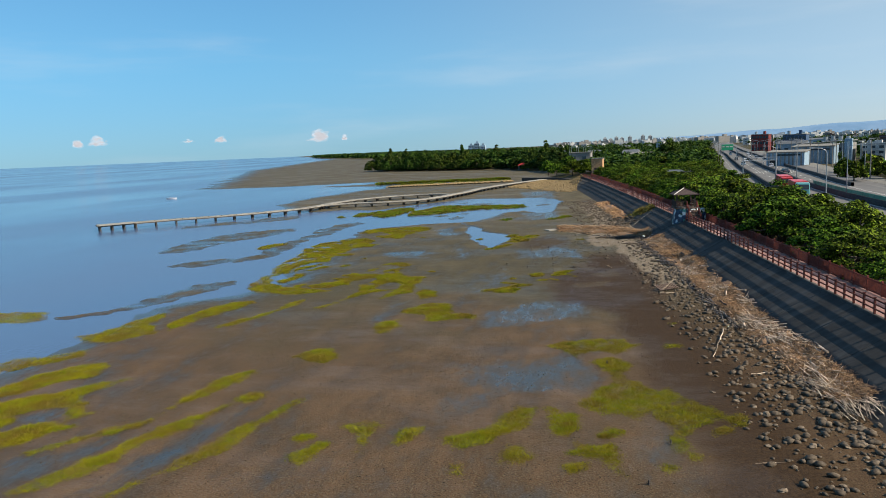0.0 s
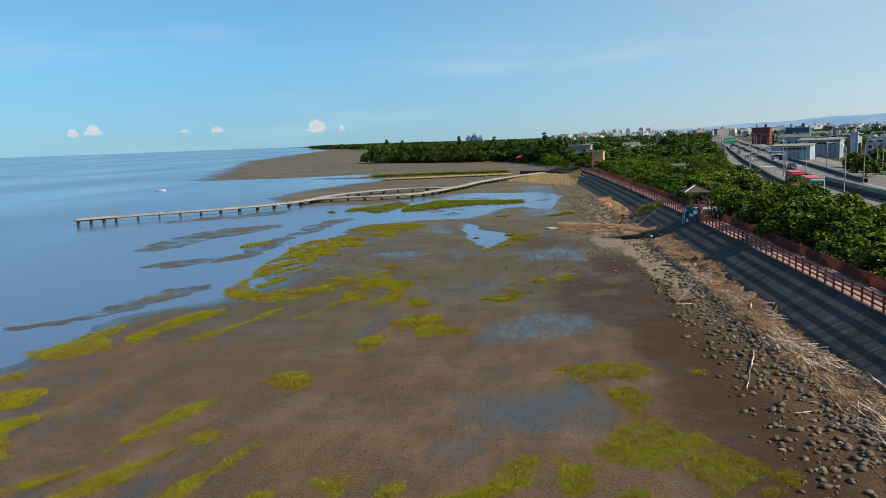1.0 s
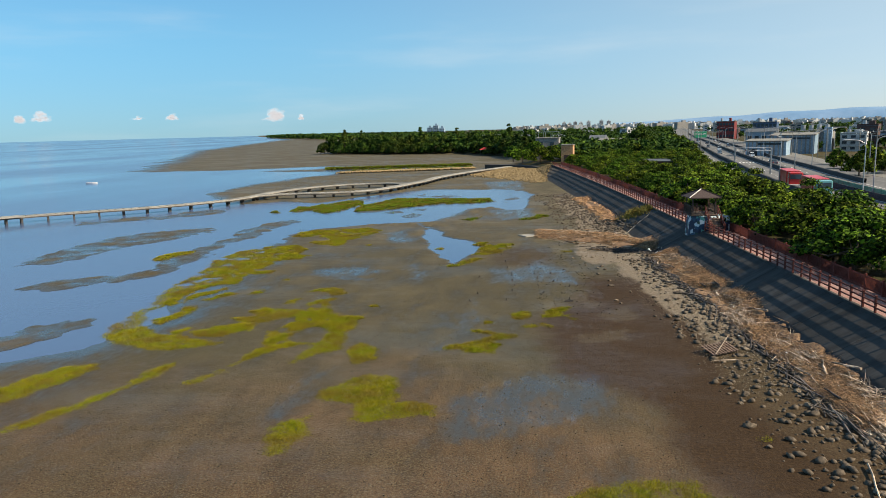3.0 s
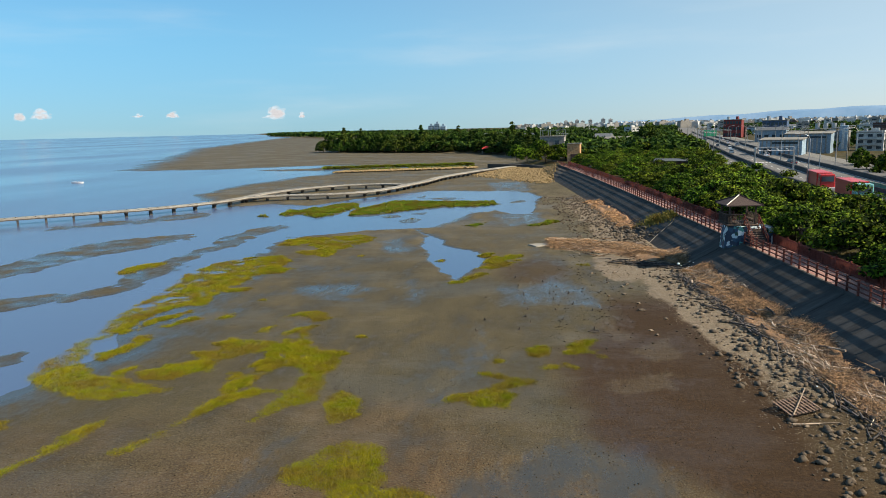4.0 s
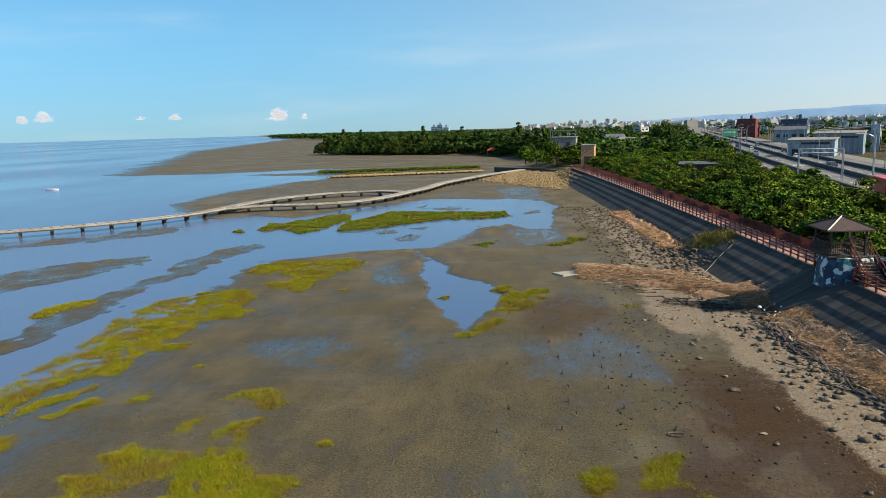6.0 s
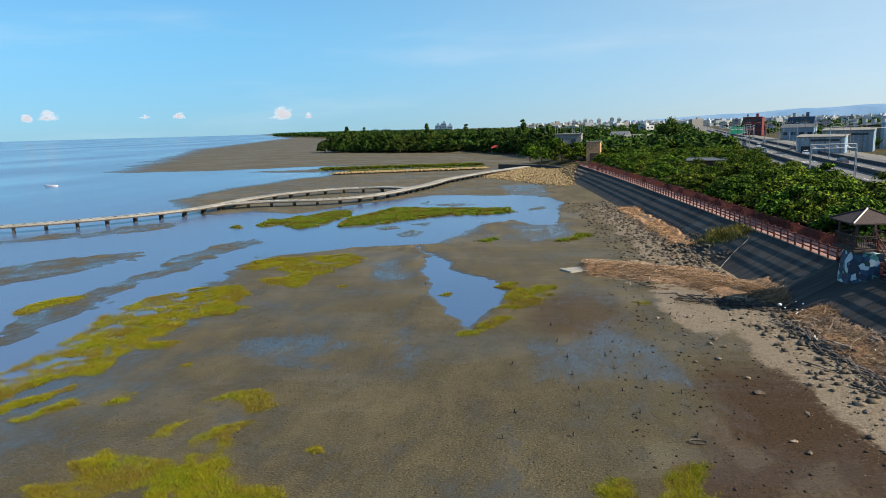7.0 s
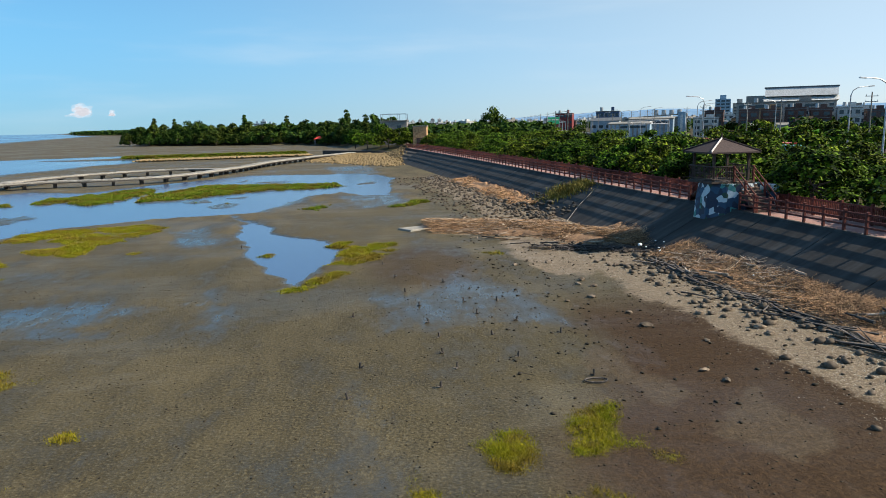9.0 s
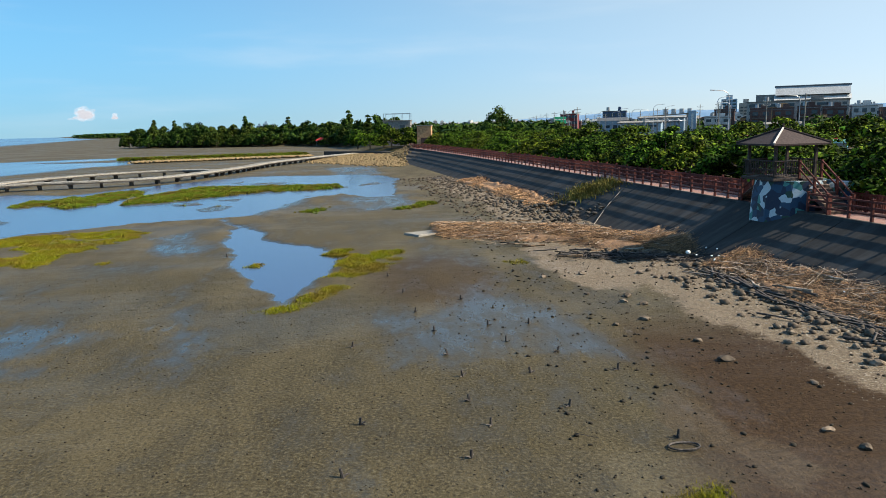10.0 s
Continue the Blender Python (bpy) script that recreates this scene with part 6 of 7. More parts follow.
def stakes():
    spots = ((-9.8, 108.2), (-9.3, 104.2), (-8.6, 101.0), (-8.3, 97.7), (-8.0, 95.1), (-8.0, 92.8), (-7.6, 90.9), (-5.6, 95.1), (-4.1, 97.4), (-5.0, 92.0), (-2.5, 95.0), (-6.2, 101.6), (-5.8, 99.1), (-6.9, 106.4), (-4.4, 101.5), (-8.4, 88.9), (-11.4, 91.4), (-11.7, 88.3), (-21.9, 121.6), (-2.6, 89.4), (1.0, 49.0), (4.0, 35.7), (2.6, 31.0), (-10.6, 112.5), (-12.0, 99.0))
    rng = random.Random(31)
    kinds = []
    for i in range(4):
        bm = bmesh.new()
        add_tube(bm, (0, 0, -0.1), (0.03, 0.02, 0.24), 0.06, 0.035, 6)
        for k in range(2 + i % 2):
            a = rng.uniform(0, math.tau)
            add_tube(bm, (0, 0, 0.02), (0.18 * math.cos(a), 0.18 * math.sin(a), rng.uniform(0.02, 0.14)), 0.03, 0.012, 5)
        kinds.append(bm_mesh("mangrove_stump", bm, DRIFT_DARK))
    for x, y in spots:
        ob = new("mangrove_stump", kinds[rng.randrange(4)])
        ob.matrix_world = pose(x, y, max(surface(x, y), 0), rng.uniform(-8, 8), rng.uniform(-8, 8), rng.uniform(0, 360))
        tagged(ob, "small dark dead mangrove stump in wet mud", "stump", "stumps on the mudflat")


stakes()


def single_rocks():
    for i, (x, y, s) in enumerate(((1.6, 95.3, 0.7), (1.9, 88.1, 0.45), (3.2, 92.5, 0.35), (1.6, 97.7, 0.5), (1.5, 103.5, 0.6), (1.3, 105.2, 0.6), (0.8, 104.2, 0.5), (0.5, 110.8, 0.6), (-0.5, 106.1, 0.4), (-0.8, 100.5, 0.45), (0.7, 101.1, 0.6), (-1.8, 110.5, 0.5), (1.6, 89.3, 0.4), (4.6, 96.5, 0.6), (5.3, 97.5, 0.5), (6.0, 93.5, 0.6))):
        ob = new("stone", stone_kinds[i % 10])
        ob.matrix_world = pose(x, y, surface(x, y) + 0.09 * s, 0, 0, i * 47)
        ob.scale = (s * 0.78, s * 0.7, s * 0.66)
        tagged(ob, "single dark rock lying on the brown mud", "stone", "rocks on the mudflat")


single_rocks()


def wire_ring():
    bm = bmesh.new()
    for i in range(20):
        a, b = i * math.tau / 20, (i + 1) * math.tau / 20
        add_tube(bm, (0.42 * math.cos(a), 0.24 * math.sin(a), 0.03), (0.42 * math.cos(b), 0.24 * math.sin(b), 0.03), 0.03, 0.03, 5)
    ob = new("branch_loop", bm_mesh("branch_loop", bm, DRIFT_DARK))
    ob.matrix_world = pose(-2.7, 88.8, surface(-2.7, 88.8) + 0.02)
    tagged(ob, "dark bent branch loop lying on the mud", "branch")


wire_ring()


def litter():
    rng = random.Random(55)
    spots = [(8.0 + rng.uniform(-0.9, 0.9), 110 + rng.uniform(-2.2, 2.2)) for _ in range(9)] + [(9.4, 100.5), (10.5, 84), (12, 66), (12.6, 58), (9, 76), (11, 72), (6, 118), (4.5, 125)]
    for i, (x, y) in enumerate(spots):
        bm = bmesh.new()
        bmesh.ops.create_icosphere(bm, subdivisions=2, radius=0.05 if i else 0.15)
        for v in bm.verts:
            v.co = Vector((v.co.x * (1.4 if i % 3 else 1), v.co.y, v.co.z * 0.8)) * (1 + 0.3 * noise.noise(v.co * 8 + Vector((i, 0, 0))) * (i > 0))
        ob = new("plastic_litter", bm_mesh("plastic_litter", bm, WHITEPLASTIC, True))
        ob.matrix_world = pose(x, y, surface(x, y) + 0.45, 0, 0, rng.uniform(0, 360))
        tagged(ob, "white plastic float or bag caught in driftwood", "litter", "litter in the drift line")


litter()


def slope_weeds():
    """A bush of dry weeds that grows out of the slope."""
    rng = np.random.default_rng(91)
    n = 2200
    y = rng.normal(137.5, 1.7, n)
    o = rng.normal(-2.0, 0.8, n) - (y - 138) * 0.3
    x = crest(y) + np.clip(o, -6.4, -0.2)
    z = surfaces(x, y)
    bump_h = (0.3 + 0.4 * np.clip(1 - ((y - 138) / 6) ** 2, 0, 1)) * (1 + 0.6 * value_noise(x, y, 1.2, 2, 92))
    ang, h = rng.uniform(0, math.tau, n), rng.uniform(0.4, 1.0, n) * bump_h
    w, lean = 0.045, rng.uniform(0.2, 0.9, n) * h
    v = np.stack([np.stack([x - w * np.sin(ang), y + w * np.cos(ang), z], 1), np.stack([x + w * np.sin(ang), y - w * np.cos(ang), z], 1), np.stack([x + lean * np.cos(ang), y + lean * np.sin(ang), z + h], 1)], 1)
    tagged(new("weeds", np_mesh("weeds", v.reshape(-1, 3), np.arange(n * 3).reshape(-1, 3), WEED)), "bush of dry yellow-green weeds on the concrete slope", "weeds", kind="stuff")
    bm = bmesh.new()
    pts = [(5.3, 125.5), (6.3, 128), (8.0, 130.5), (10.0, 132.5)]
    for (ax, ay), (bx, by) in zip(pts, pts[1:]):
        add_tube(bm, (ax, ay, surface(ax, ay) + 0.1), (bx, by, surface(bx, by) + 0.12), 0.025, 0.025, 6)
    ob = new("white_pipe", bm_mesh("white_pipe", bm, DECK))
    tagged(ob, "pale plastic pipe lying down the concrete slope", "pipe")
    bm = bmesh.new()
    add_box(bm, (0.9, 5.2, 0.5), pose(0, 0, 0.25))
    ob = new("drain_culvert", bm_mesh("drain_culvert", bm, PIERLEG))
    ob.matrix_world = pose(-2.0, 187.0, 0.1, 0, 0, -28)
    tagged(ob, "dark concrete drain outlet at the slope foot", "drain")


slope_weeds()


def boat(x, y, a, s):
    top = thing("dinghy", pose(x, y, 0, 0, 0, a), "small white open boat afloat on calm water", "boat")
    bm = bmesh.new()
    prof = ((-2.6, 0.75), (-1.2, 0.95), (0.8, 0.85), (2.0, 0.5), (2.9, 0.05))
    rings = []
    for px, w in prof:
        rings.append([bm.verts.new((px * s, k * w * s, z * s)) for k, z in ((-1, 0.62), (-0.75, -0.1), (0.75, -0.1), (1, 0.62), (0.8, 0.62), (0.6, 0.2), (-0.6, 0.2), (-0.8, 0.62))])
    for a_, b_ in zip(rings, rings[1:]):
        for i in range(8):
            bm.faces.new((a_[i], a_[(i + 1) % 8], b_[(i + 1) % 8], b_[i]))
    bm.faces.new(rings[0])
    bm.faces.new(rings[-1][::-1])
    part("hull", bm, WHITECAR, top)
    for px in (-1.2, 0.6):
        part("thwart", box((0.3 * s, 1.5 * s, 0.06 * s), pose(px * s, 0, 0.45 * s)), TIMBER, top)


boat(-167, 255, 5, 0.75)


def slabs():
    for x, y, a, w, d in ((-6.6, 129.6, 38, 5.6, 1.9),):
        ob = new("concrete_slab", bm_mesh("concrete_slab", box((w, d, 0.3), None, 0.97, 0.04), DECK))
        ob.matrix_world = pose(x, y, surface(x, y) - 0.07, 0, 2, a)
        tagged(ob, "broken pale concrete slab half sunk in the beach", "slab", "slabs on the beach")


slabs()


# ---------------------------------------------------------------- highway
def road_near(y):
    return np.interp(y, (-80, 100, 150, 176, 200, 230, 300, 350, 440, 490, 620, 1000, 1600), (31, 32, 33.3, 35, 37.5, 41.5, 50, 57, 69.5, 77, 94, 150, 245))


def road_strip(name, mat, a, b, y0, y1, z, label, category, h=0.0, kind="structure", step=6.0):
    """A band along the highway between two offsets; with a height it becomes a wall."""
    ys = np.arange(y0, y1 + 0.1, step)
    sec = [(a, z), (b, z)] if not h else [(a, z - 0.4), (a, z + h), (b, z + h), (b, z - 0.4)]
    k, v, f = len(sec), [], []
    for y in ys:
        v += [(float(road_near(y)) + o, y, q) for o, q in sec]
    for i in range(len(ys) - 1):
        for j in range(k - 1):
            n = i * k + j
            f.append((n, n + 1, n + k + 1, n + k))
    return tagged(new(name, np_mesh(name, v, f, mat)), label, category, kind=kind)


road_strip("road", ASPHALT, -1.0, 30.0, -60, 1500, ROAD_Z, "grey asphalt coastal highway with several carriageways", "road")
road_strip("road_wall", DARKWALL, 5.1, 5.9, 90, 700, ROAD_Z, "dark low barrier beside the frontage road", "barrier", 0.95)
road_strip("road_wall", DARKWALL, 13.7, 14.6, 60, 900, ROAD_Z, "dark planted median barrier of the highway", "barrier", 0.95)
road_strip("road_wall", DARKWALL, 22.2, 22.9, 180, 900, ROAD_Z, "dark barrier beside the far carriageway", "barrier", 0.9)
road_strip("verge", CONCRETE, 30.0, 36.0, 60, 700, ROAD_Z + 0.03, "pale concrete verge beside the highway", "verge")


def lane_marks():
    for off, dash in ((2.2, True), (9.8, True), (18.4, True), (6.3, False), (13.3, False), (15.0, False), (21.8, False)):
        v, f = [], []
        y = 90.0
        while y < 480:
            ln = 4.0 if dash else 9.8
            n = len(v)
            for yy in (y, y + ln):
                v += [(float(road_near(yy)) + off - 0.09, yy, ROAD_Z + 0.015), (float(road_near(yy)) + off + 0.09, yy, ROAD_Z + 0.015)]
            f.append((n, n + 1, n + 3, n + 2))
            y += 10.0
        tagged(new("lane_marking", np_mesh("lane_marking", v, f, WHITEPAINT)), "white painted lane line on the asphalt", "marking", "lane lines", "structure")
    v, f = [], []
    for k in range(16):
        x = float(road_near(262)) + 5.9 + k * 1.0
        n = len(v)
        v += [(x, 260, ROAD_Z + 0.016), (x + 0.5, 260, ROAD_Z + 0.016), (x + 1.0, 264, ROAD_Z + 0.016), (x + 0.5, 264, ROAD_Z + 0.016)]
        f.append((n, n + 1, n + 2, n + 3))
    tagged(new("crossing_marking", np_mesh("crossing_marking", v, f, WHITEPAINT)), "white zebra crossing stripes on the highway", "marking", kind="structure")


lane_marks()


def green_fence():
    top = thing("green_fence", pose(0, 0, 0), "green metal fence on the highway median", "fence")
    panel = bmesh.new()
    add_box(panel, (0.04, 2.9, 0.68), pose(0, 1.5, 0.42))
    panel = bm_mesh("fence_panel", panel, GREENFENCE)
    post = bm_mesh("post", box((0.12, 0.12, 0.84), pose(0, 0, 0.42)), GREENFENCE)
    y = 96.0
    while y < 178:
        a = math.degrees(math.atan((float(road_near(y + 3)) - float(road_near(y))) / 3))
        m = pose(float(road_near(y)) + 14.2, y, ROAD_Z + 0.9, 0, 0, -a)
        piece("post", post, top, m)
        piece("fence_panel", panel, top, m)
        y += 3.0


green_fence()


def street_lamp():
    top = thing("street_lamp", pose(0, 0, 0), "tall galvanised street lamp with a curved arm", "street lamp", "street lamps")
    part("base", box((0.4, 0.4, 0.5), pose(0, 0, 0.25), 0.9, 0.02), CONCRETE, top)
    part("pole", tube((0, 0, 0.4), (0, 0, 9.0), 0.11, 0.07, 8), GALV, top)
    bm = bmesh.new()
    pts = [(0, 0, 9.0), (0.25, 0, 9.6), (0.9, 0, 9.95), (2.4, 0, 10.1)]
    for a, b in zip(pts, pts[1:]):
        add_tube(bm, a, b, 0.06, 0.05, 6)
    arm = part("arm", bm, GALV, top)
    part("lamp_head", box((0.75, 0.26, 0.14), pose(2.6, 0, 10.08, 0, -4, 0), 0.8, 0.02), GALV, arm)
    return top


def lamps():
    lamp = street_lamp()
    spots = [(y, 5.5, 180) for y in (131, 176)] + [(y, 14.1, 0) for y in (150, 205, 255, 300, 340, 380, 420, 470)] + [(y, 22.5, 0) for y in (228, 275, 320, 360, 410)] + [(y, -1.5, 0) for y in (310, 360, 420)] + [(205, 30.5, 180), (250, 33, 180), (330, 31, 180)]
    for i, (y, off, a) in enumerate(spots):
        m = pose(float(road_near(y)) + off, y, ROAD_Z, 0, 0, a)
        if i == 0:
            lamp.matrix_world = m
        else:
            copy_thing(lamp, m)


lamps()


def poles():
    """Concrete utility poles with cross arms, beyond the highway."""
    first = thing("utility_pole", pose(0, 0, 0), "tall pale concrete utility pole with cross arms", "utility pole", "utility poles")
    part("pole", tube((0, 0, 0), (0, 0, 11), 0.16, 0.1, 8), CONCRETE, first)
    for z in (9.4, 10.3):
        arm = part("cross_arm", box((2.0, 0.1, 0.12), pose(0, 0, z)), GALV, first)
        for x in (-0.9, 0, 0.9):
            part("insulator", tube((x, 0, z + 0.06), (x, 0, z + 0.3), 0.06, 0.04), WHITEPAINT, arm)
    rng = random.Random(15)
    spots = [(float(road_near(y)) + 33 + rng.uniform(-1, 3), y) for y in range(180, 520, 26)] + [(float(road_near(y)) - 2.5, y) for y in range(280, 560, 35)]
    for i, (x, y) in enumerate(spots):
        m = pose(x, y, INLAND_Z, 0, 0, rng.uniform(-20, 10))
        if i:
            copy_thing(first, m)
        else:
            first.matrix_world = m


poles()


def gantry(y, x0, x1, h, sign=False):
    top = thing("road_gantry", pose(0, 0, 0), "galvanised truss gantry across the highway", "gantry", "gantries over the road")
    a, b = float(road_near(y)) + x0, float(road_near(y)) + x1
    for x in (a, b):
        for d in (-0.35, 0.35):
            part("leg", tube((x, y + d, ROAD_Z), (x, y + d, ROAD_Z + h), 0.1), GALV, top)
    for z in (h, h - 0.8):
        part("chord", tube((a, y, ROAD_Z + z), (b, y, ROAD_Z + z), 0.08), GALV, top)
    n = 8
    for i in range(n):
        xa, xb = a + (b - a) * i / n, a + (b - a) * (i + 1) / n
        part("brace", tube((xa, y, ROAD_Z + h - (0.8 if i % 2 else 0)), (xb, y, ROAD_Z + h - (0 if i % 2 else 0.8)), 0.04), GALV, top)
    if sign:
        part("sign_panel", box((5.6, 0.12, 2.9), pose((a + b) / 2, y - 0.3, ROAD_Z + h + 0.2), 1.0, 0.03), SIGN, top, "green road sign panel")
        for k in range(3):
            part("writing_bar", box((1.3, 0.03, 0.4), pose((a + b) / 2 - 1.75 + 1.75 * k, y - 0.38, ROAD_Z + h + 0.5)), WHITEPAINT, top)


gantry(209, 0.9, 9.3, 6.5)
gantry(380, -1.5, 7.0, 7.0, True)
gantry(520, 4.0, 24.0, 7.0)


# ---------------------------------------------------------------- vehicles
def wheels(top, xs, half, r, mat=None):
    for x in xs:
        for s in (-1, 1):
            w = part("wheel", tube((x, s * half, r), (x, s * (half - 0.28), r), r, r, 12), RUBBER, top)
            part("rim", tube((x, s * (half + 0.01), r), (x, s * (half - 0.05), r), r * 0.55, r * 0.5, 10), GALV, w)


def lorry(x, y, a, cab_mat, box_mat, tank, label):
    top = thing("lorry", pose(x, y, ROAD_Z + 0.02, 0, 0, a), label, "lorry", "lorries on the highway")
    part("chassis", box((9.0, 1.0, 0.3), pose(-1.0, 0, 0.85)), DARKWALL, top)
    cab = part("cab", box((2.1, 2.45, 2.5), pose(4.2, 0, 1.95), 0.94, 0.12), cab_mat, top)
    part("windscreen", box((0.04, 2.0, 0.9), pose(5.22, 0, 2.4, 0, -3, 0)), GLASS, cab)
    for s in (-1, 1):
        part("side_window", box((0.9, 0.04, 0.7), pose(4.4, s * 1.2, 2.45)), GLASS, cab)
    part("bumper", box((0.3, 2.4, 0.45), pose(5.25, 0, 0.75), 1.0, 0.04), WHITEPAINT, cab)
    if tank:
        part("cargo_tank", tube((-5.6, 0, 2.25), (2.9, 0, 2.25), 1.2, 1.2, 18), box_mat, top)
    else:
        part("cargo_body", box((8.4, 2.5, 2.3), pose(-1.5, 0, 2.2), 1.0, 0.05), box_mat, top)
    wheels(top, (4.1, -2.6, -3.9, -5.1), 1.22, 0.5)


lorry(39.4, 152, -96, TEALPAINT, REDPAINT, False, "teal-cabbed lorry with a red cargo body")
lorry(41.4, 172, -97, REDPAINT, REDPAINT, False, "red lorry with a red cargo body on the highway")


def car(x, y, z, a, paint, label, pickup=False):
    top = thing("car", pose(x, y, z, 0, 0, a), label, "car", "cars")
    bm = bmesh.new()
    add_box(bm, (4.4, 1.75, 0.62), pose(0, 0, 0.62), 0.96)
    body = part("body", bm, paint, top)
    part("cabin", box((1.6 if pickup else 2.5, 1.6, 0.6), pose(0.2 if pickup else -0.2, 0, 1.2), 0.82, 0.06), GLASS, body)
    part("cabin_roof", box((1.2 if pickup else 2.0, 1.3, 0.06), pose(0.2 if pickup else -0.2, 0, 1.52), 0.94, 0.02), paint, body)
    for s in (-1, 1):
        part("headlight", box((0.06, 0.35, 0.16), pose(2.19, s * 0.6, 0.72)), WHITEPAINT, body)
        part("tail_light", box((0.06, 0.3, 0.16), pose(-2.19, s * 0.6, 0.75)), REDPAINT, body)
    wheels(top, (1.35, -1.35), 0.86, 0.33)


car(60.0, 250, ROAD_Z + 0.02, 95, DARKCAR, "dark parked car beside the highway")
car(29.5, 216, INLAND_Z + 0.1, 20, BLUEWALL, "pale blue pickup parked in a lane among trees", True)
car(29.5, 200, INLAND_Z + 0.1, 40, WHITECAR, "white van parked under the trees")
car(34.6, 132, ROAD_Z + 0.02, 92, WHITECAR, "white car on the frontage road")
for i, (y, off) in enumerate(((300, 17), (345, 20), (330, 8), (372, 11), (402, 8), (420, 19), (455, 17), (470, 11), (510, 8), (525, 20), (556, 10))):
    car(float(road_near(y)) + off, y, ROAD_Z + 0.02, 78 if off > 14 else -102, (WHITECAR, DARKCAR, BLUEWALL)[i % 3], ("white", "dark", "blue")[i % 3] + " car driving far along the highway")


# ---------------------------------------------------------------- houses and sheds
def house(label, w, d, h, wall, roof, floors, cols, tank=True, seed=0, pitched=0.0, plain=False):
    """A block of rooms with storeys of windows on all sides, a parapet or pitched roof and rooftop clutter."""
    rng = random.Random(seed)
    top = thing("house", pose(0, 0, 0), label, "house", "houses of the town")
    body = part("wall", box((w, d, h), pose(0, 0, h / 2)), wall, top)
    if pitched:
        bm = bmesh.new()
        lo = [bm.verts.new((x * (w / 2 + 0.5), y * (d / 2 + 0.5), h)) for x, y in ((-1, -1), (1, -1), (1, 1), (-1, 1))]
        rd = [bm.verts.new((x * (w / 2 + 0.5), 0, h + pitched)) for x in (-1, 1)]
        for f in ((lo[0], lo[1], rd[1], rd[0]), (lo[2], lo[3], rd[0], rd[1]), (lo[1], lo[2], rd[1]), (lo[3], lo[0], rd[0]), (lo[3], lo[2], lo[1], lo[0])):
            bm.faces.new(f)
        part("roof", bm, roof, top)
    else:
        r = part("roof", box((w + 0.3, d + 0.3, 0.3), pose(0, 0, h + 0.15)), roof, top)
        for s in (-1, 1):
            part("parapet", box((w + 0.3, 0.2, 0.8), pose(0, s * d / 2, h + 0.6)), wall, r)
            part("parapet", box((0.2, d, 0.8), pose(s * w / 2, 0, h + 0.6)), wall, r)
        part("stair_head", box((w * 0.3, d * 0.3, 2.3), pose(w * 0.15, d * 0.1, h + 1.4)), wall, r)
        if tank:
            part("water_tank", tube((-w * 0.2, -d * 0.1, h + 0.9), (-w * 0.2, -d * 0.1, h + 2.6), 0.8, 0.75, 12), GALV, r)
    fh = h / floors
    for k in range(floors):
        for c in range(cols):
            x = (c + 0.5) / cols * w - w / 2
            for s in ((-1,) if plain else (-1, 1)):
                win = part("window", box((w / cols * 0.55, 0.14, fh * (0.45 if floors > 1 else 0.22)), pose(x, s * (d / 2 + 0.02), fh * (k + 0.55))), GLASS, body)
                if s < 0 and not plain:
                    part("sill", box((w / cols * 0.65, 0.25, 0.1), pose(x, s * (d / 2 + 0.06), fh * (k + 0.29))), roof if rng.random() < 0.3 else wall, win)
        for s in ((-1,) if plain else (-1, 1)):
            part("window", box((0.14, d * 0.4, fh * 0.42), pose(s * (w / 2 + 0.02), 0, fh * (k + 0.55))), GLASS, body)
        if k and not plain:
            part("balcony", box((w * 0.8, 0.9, 0.22), pose(0, -d / 2 - 0.4, fh * k)), CONCRETE if wall == BRICKWALL else wall, body)
    return top


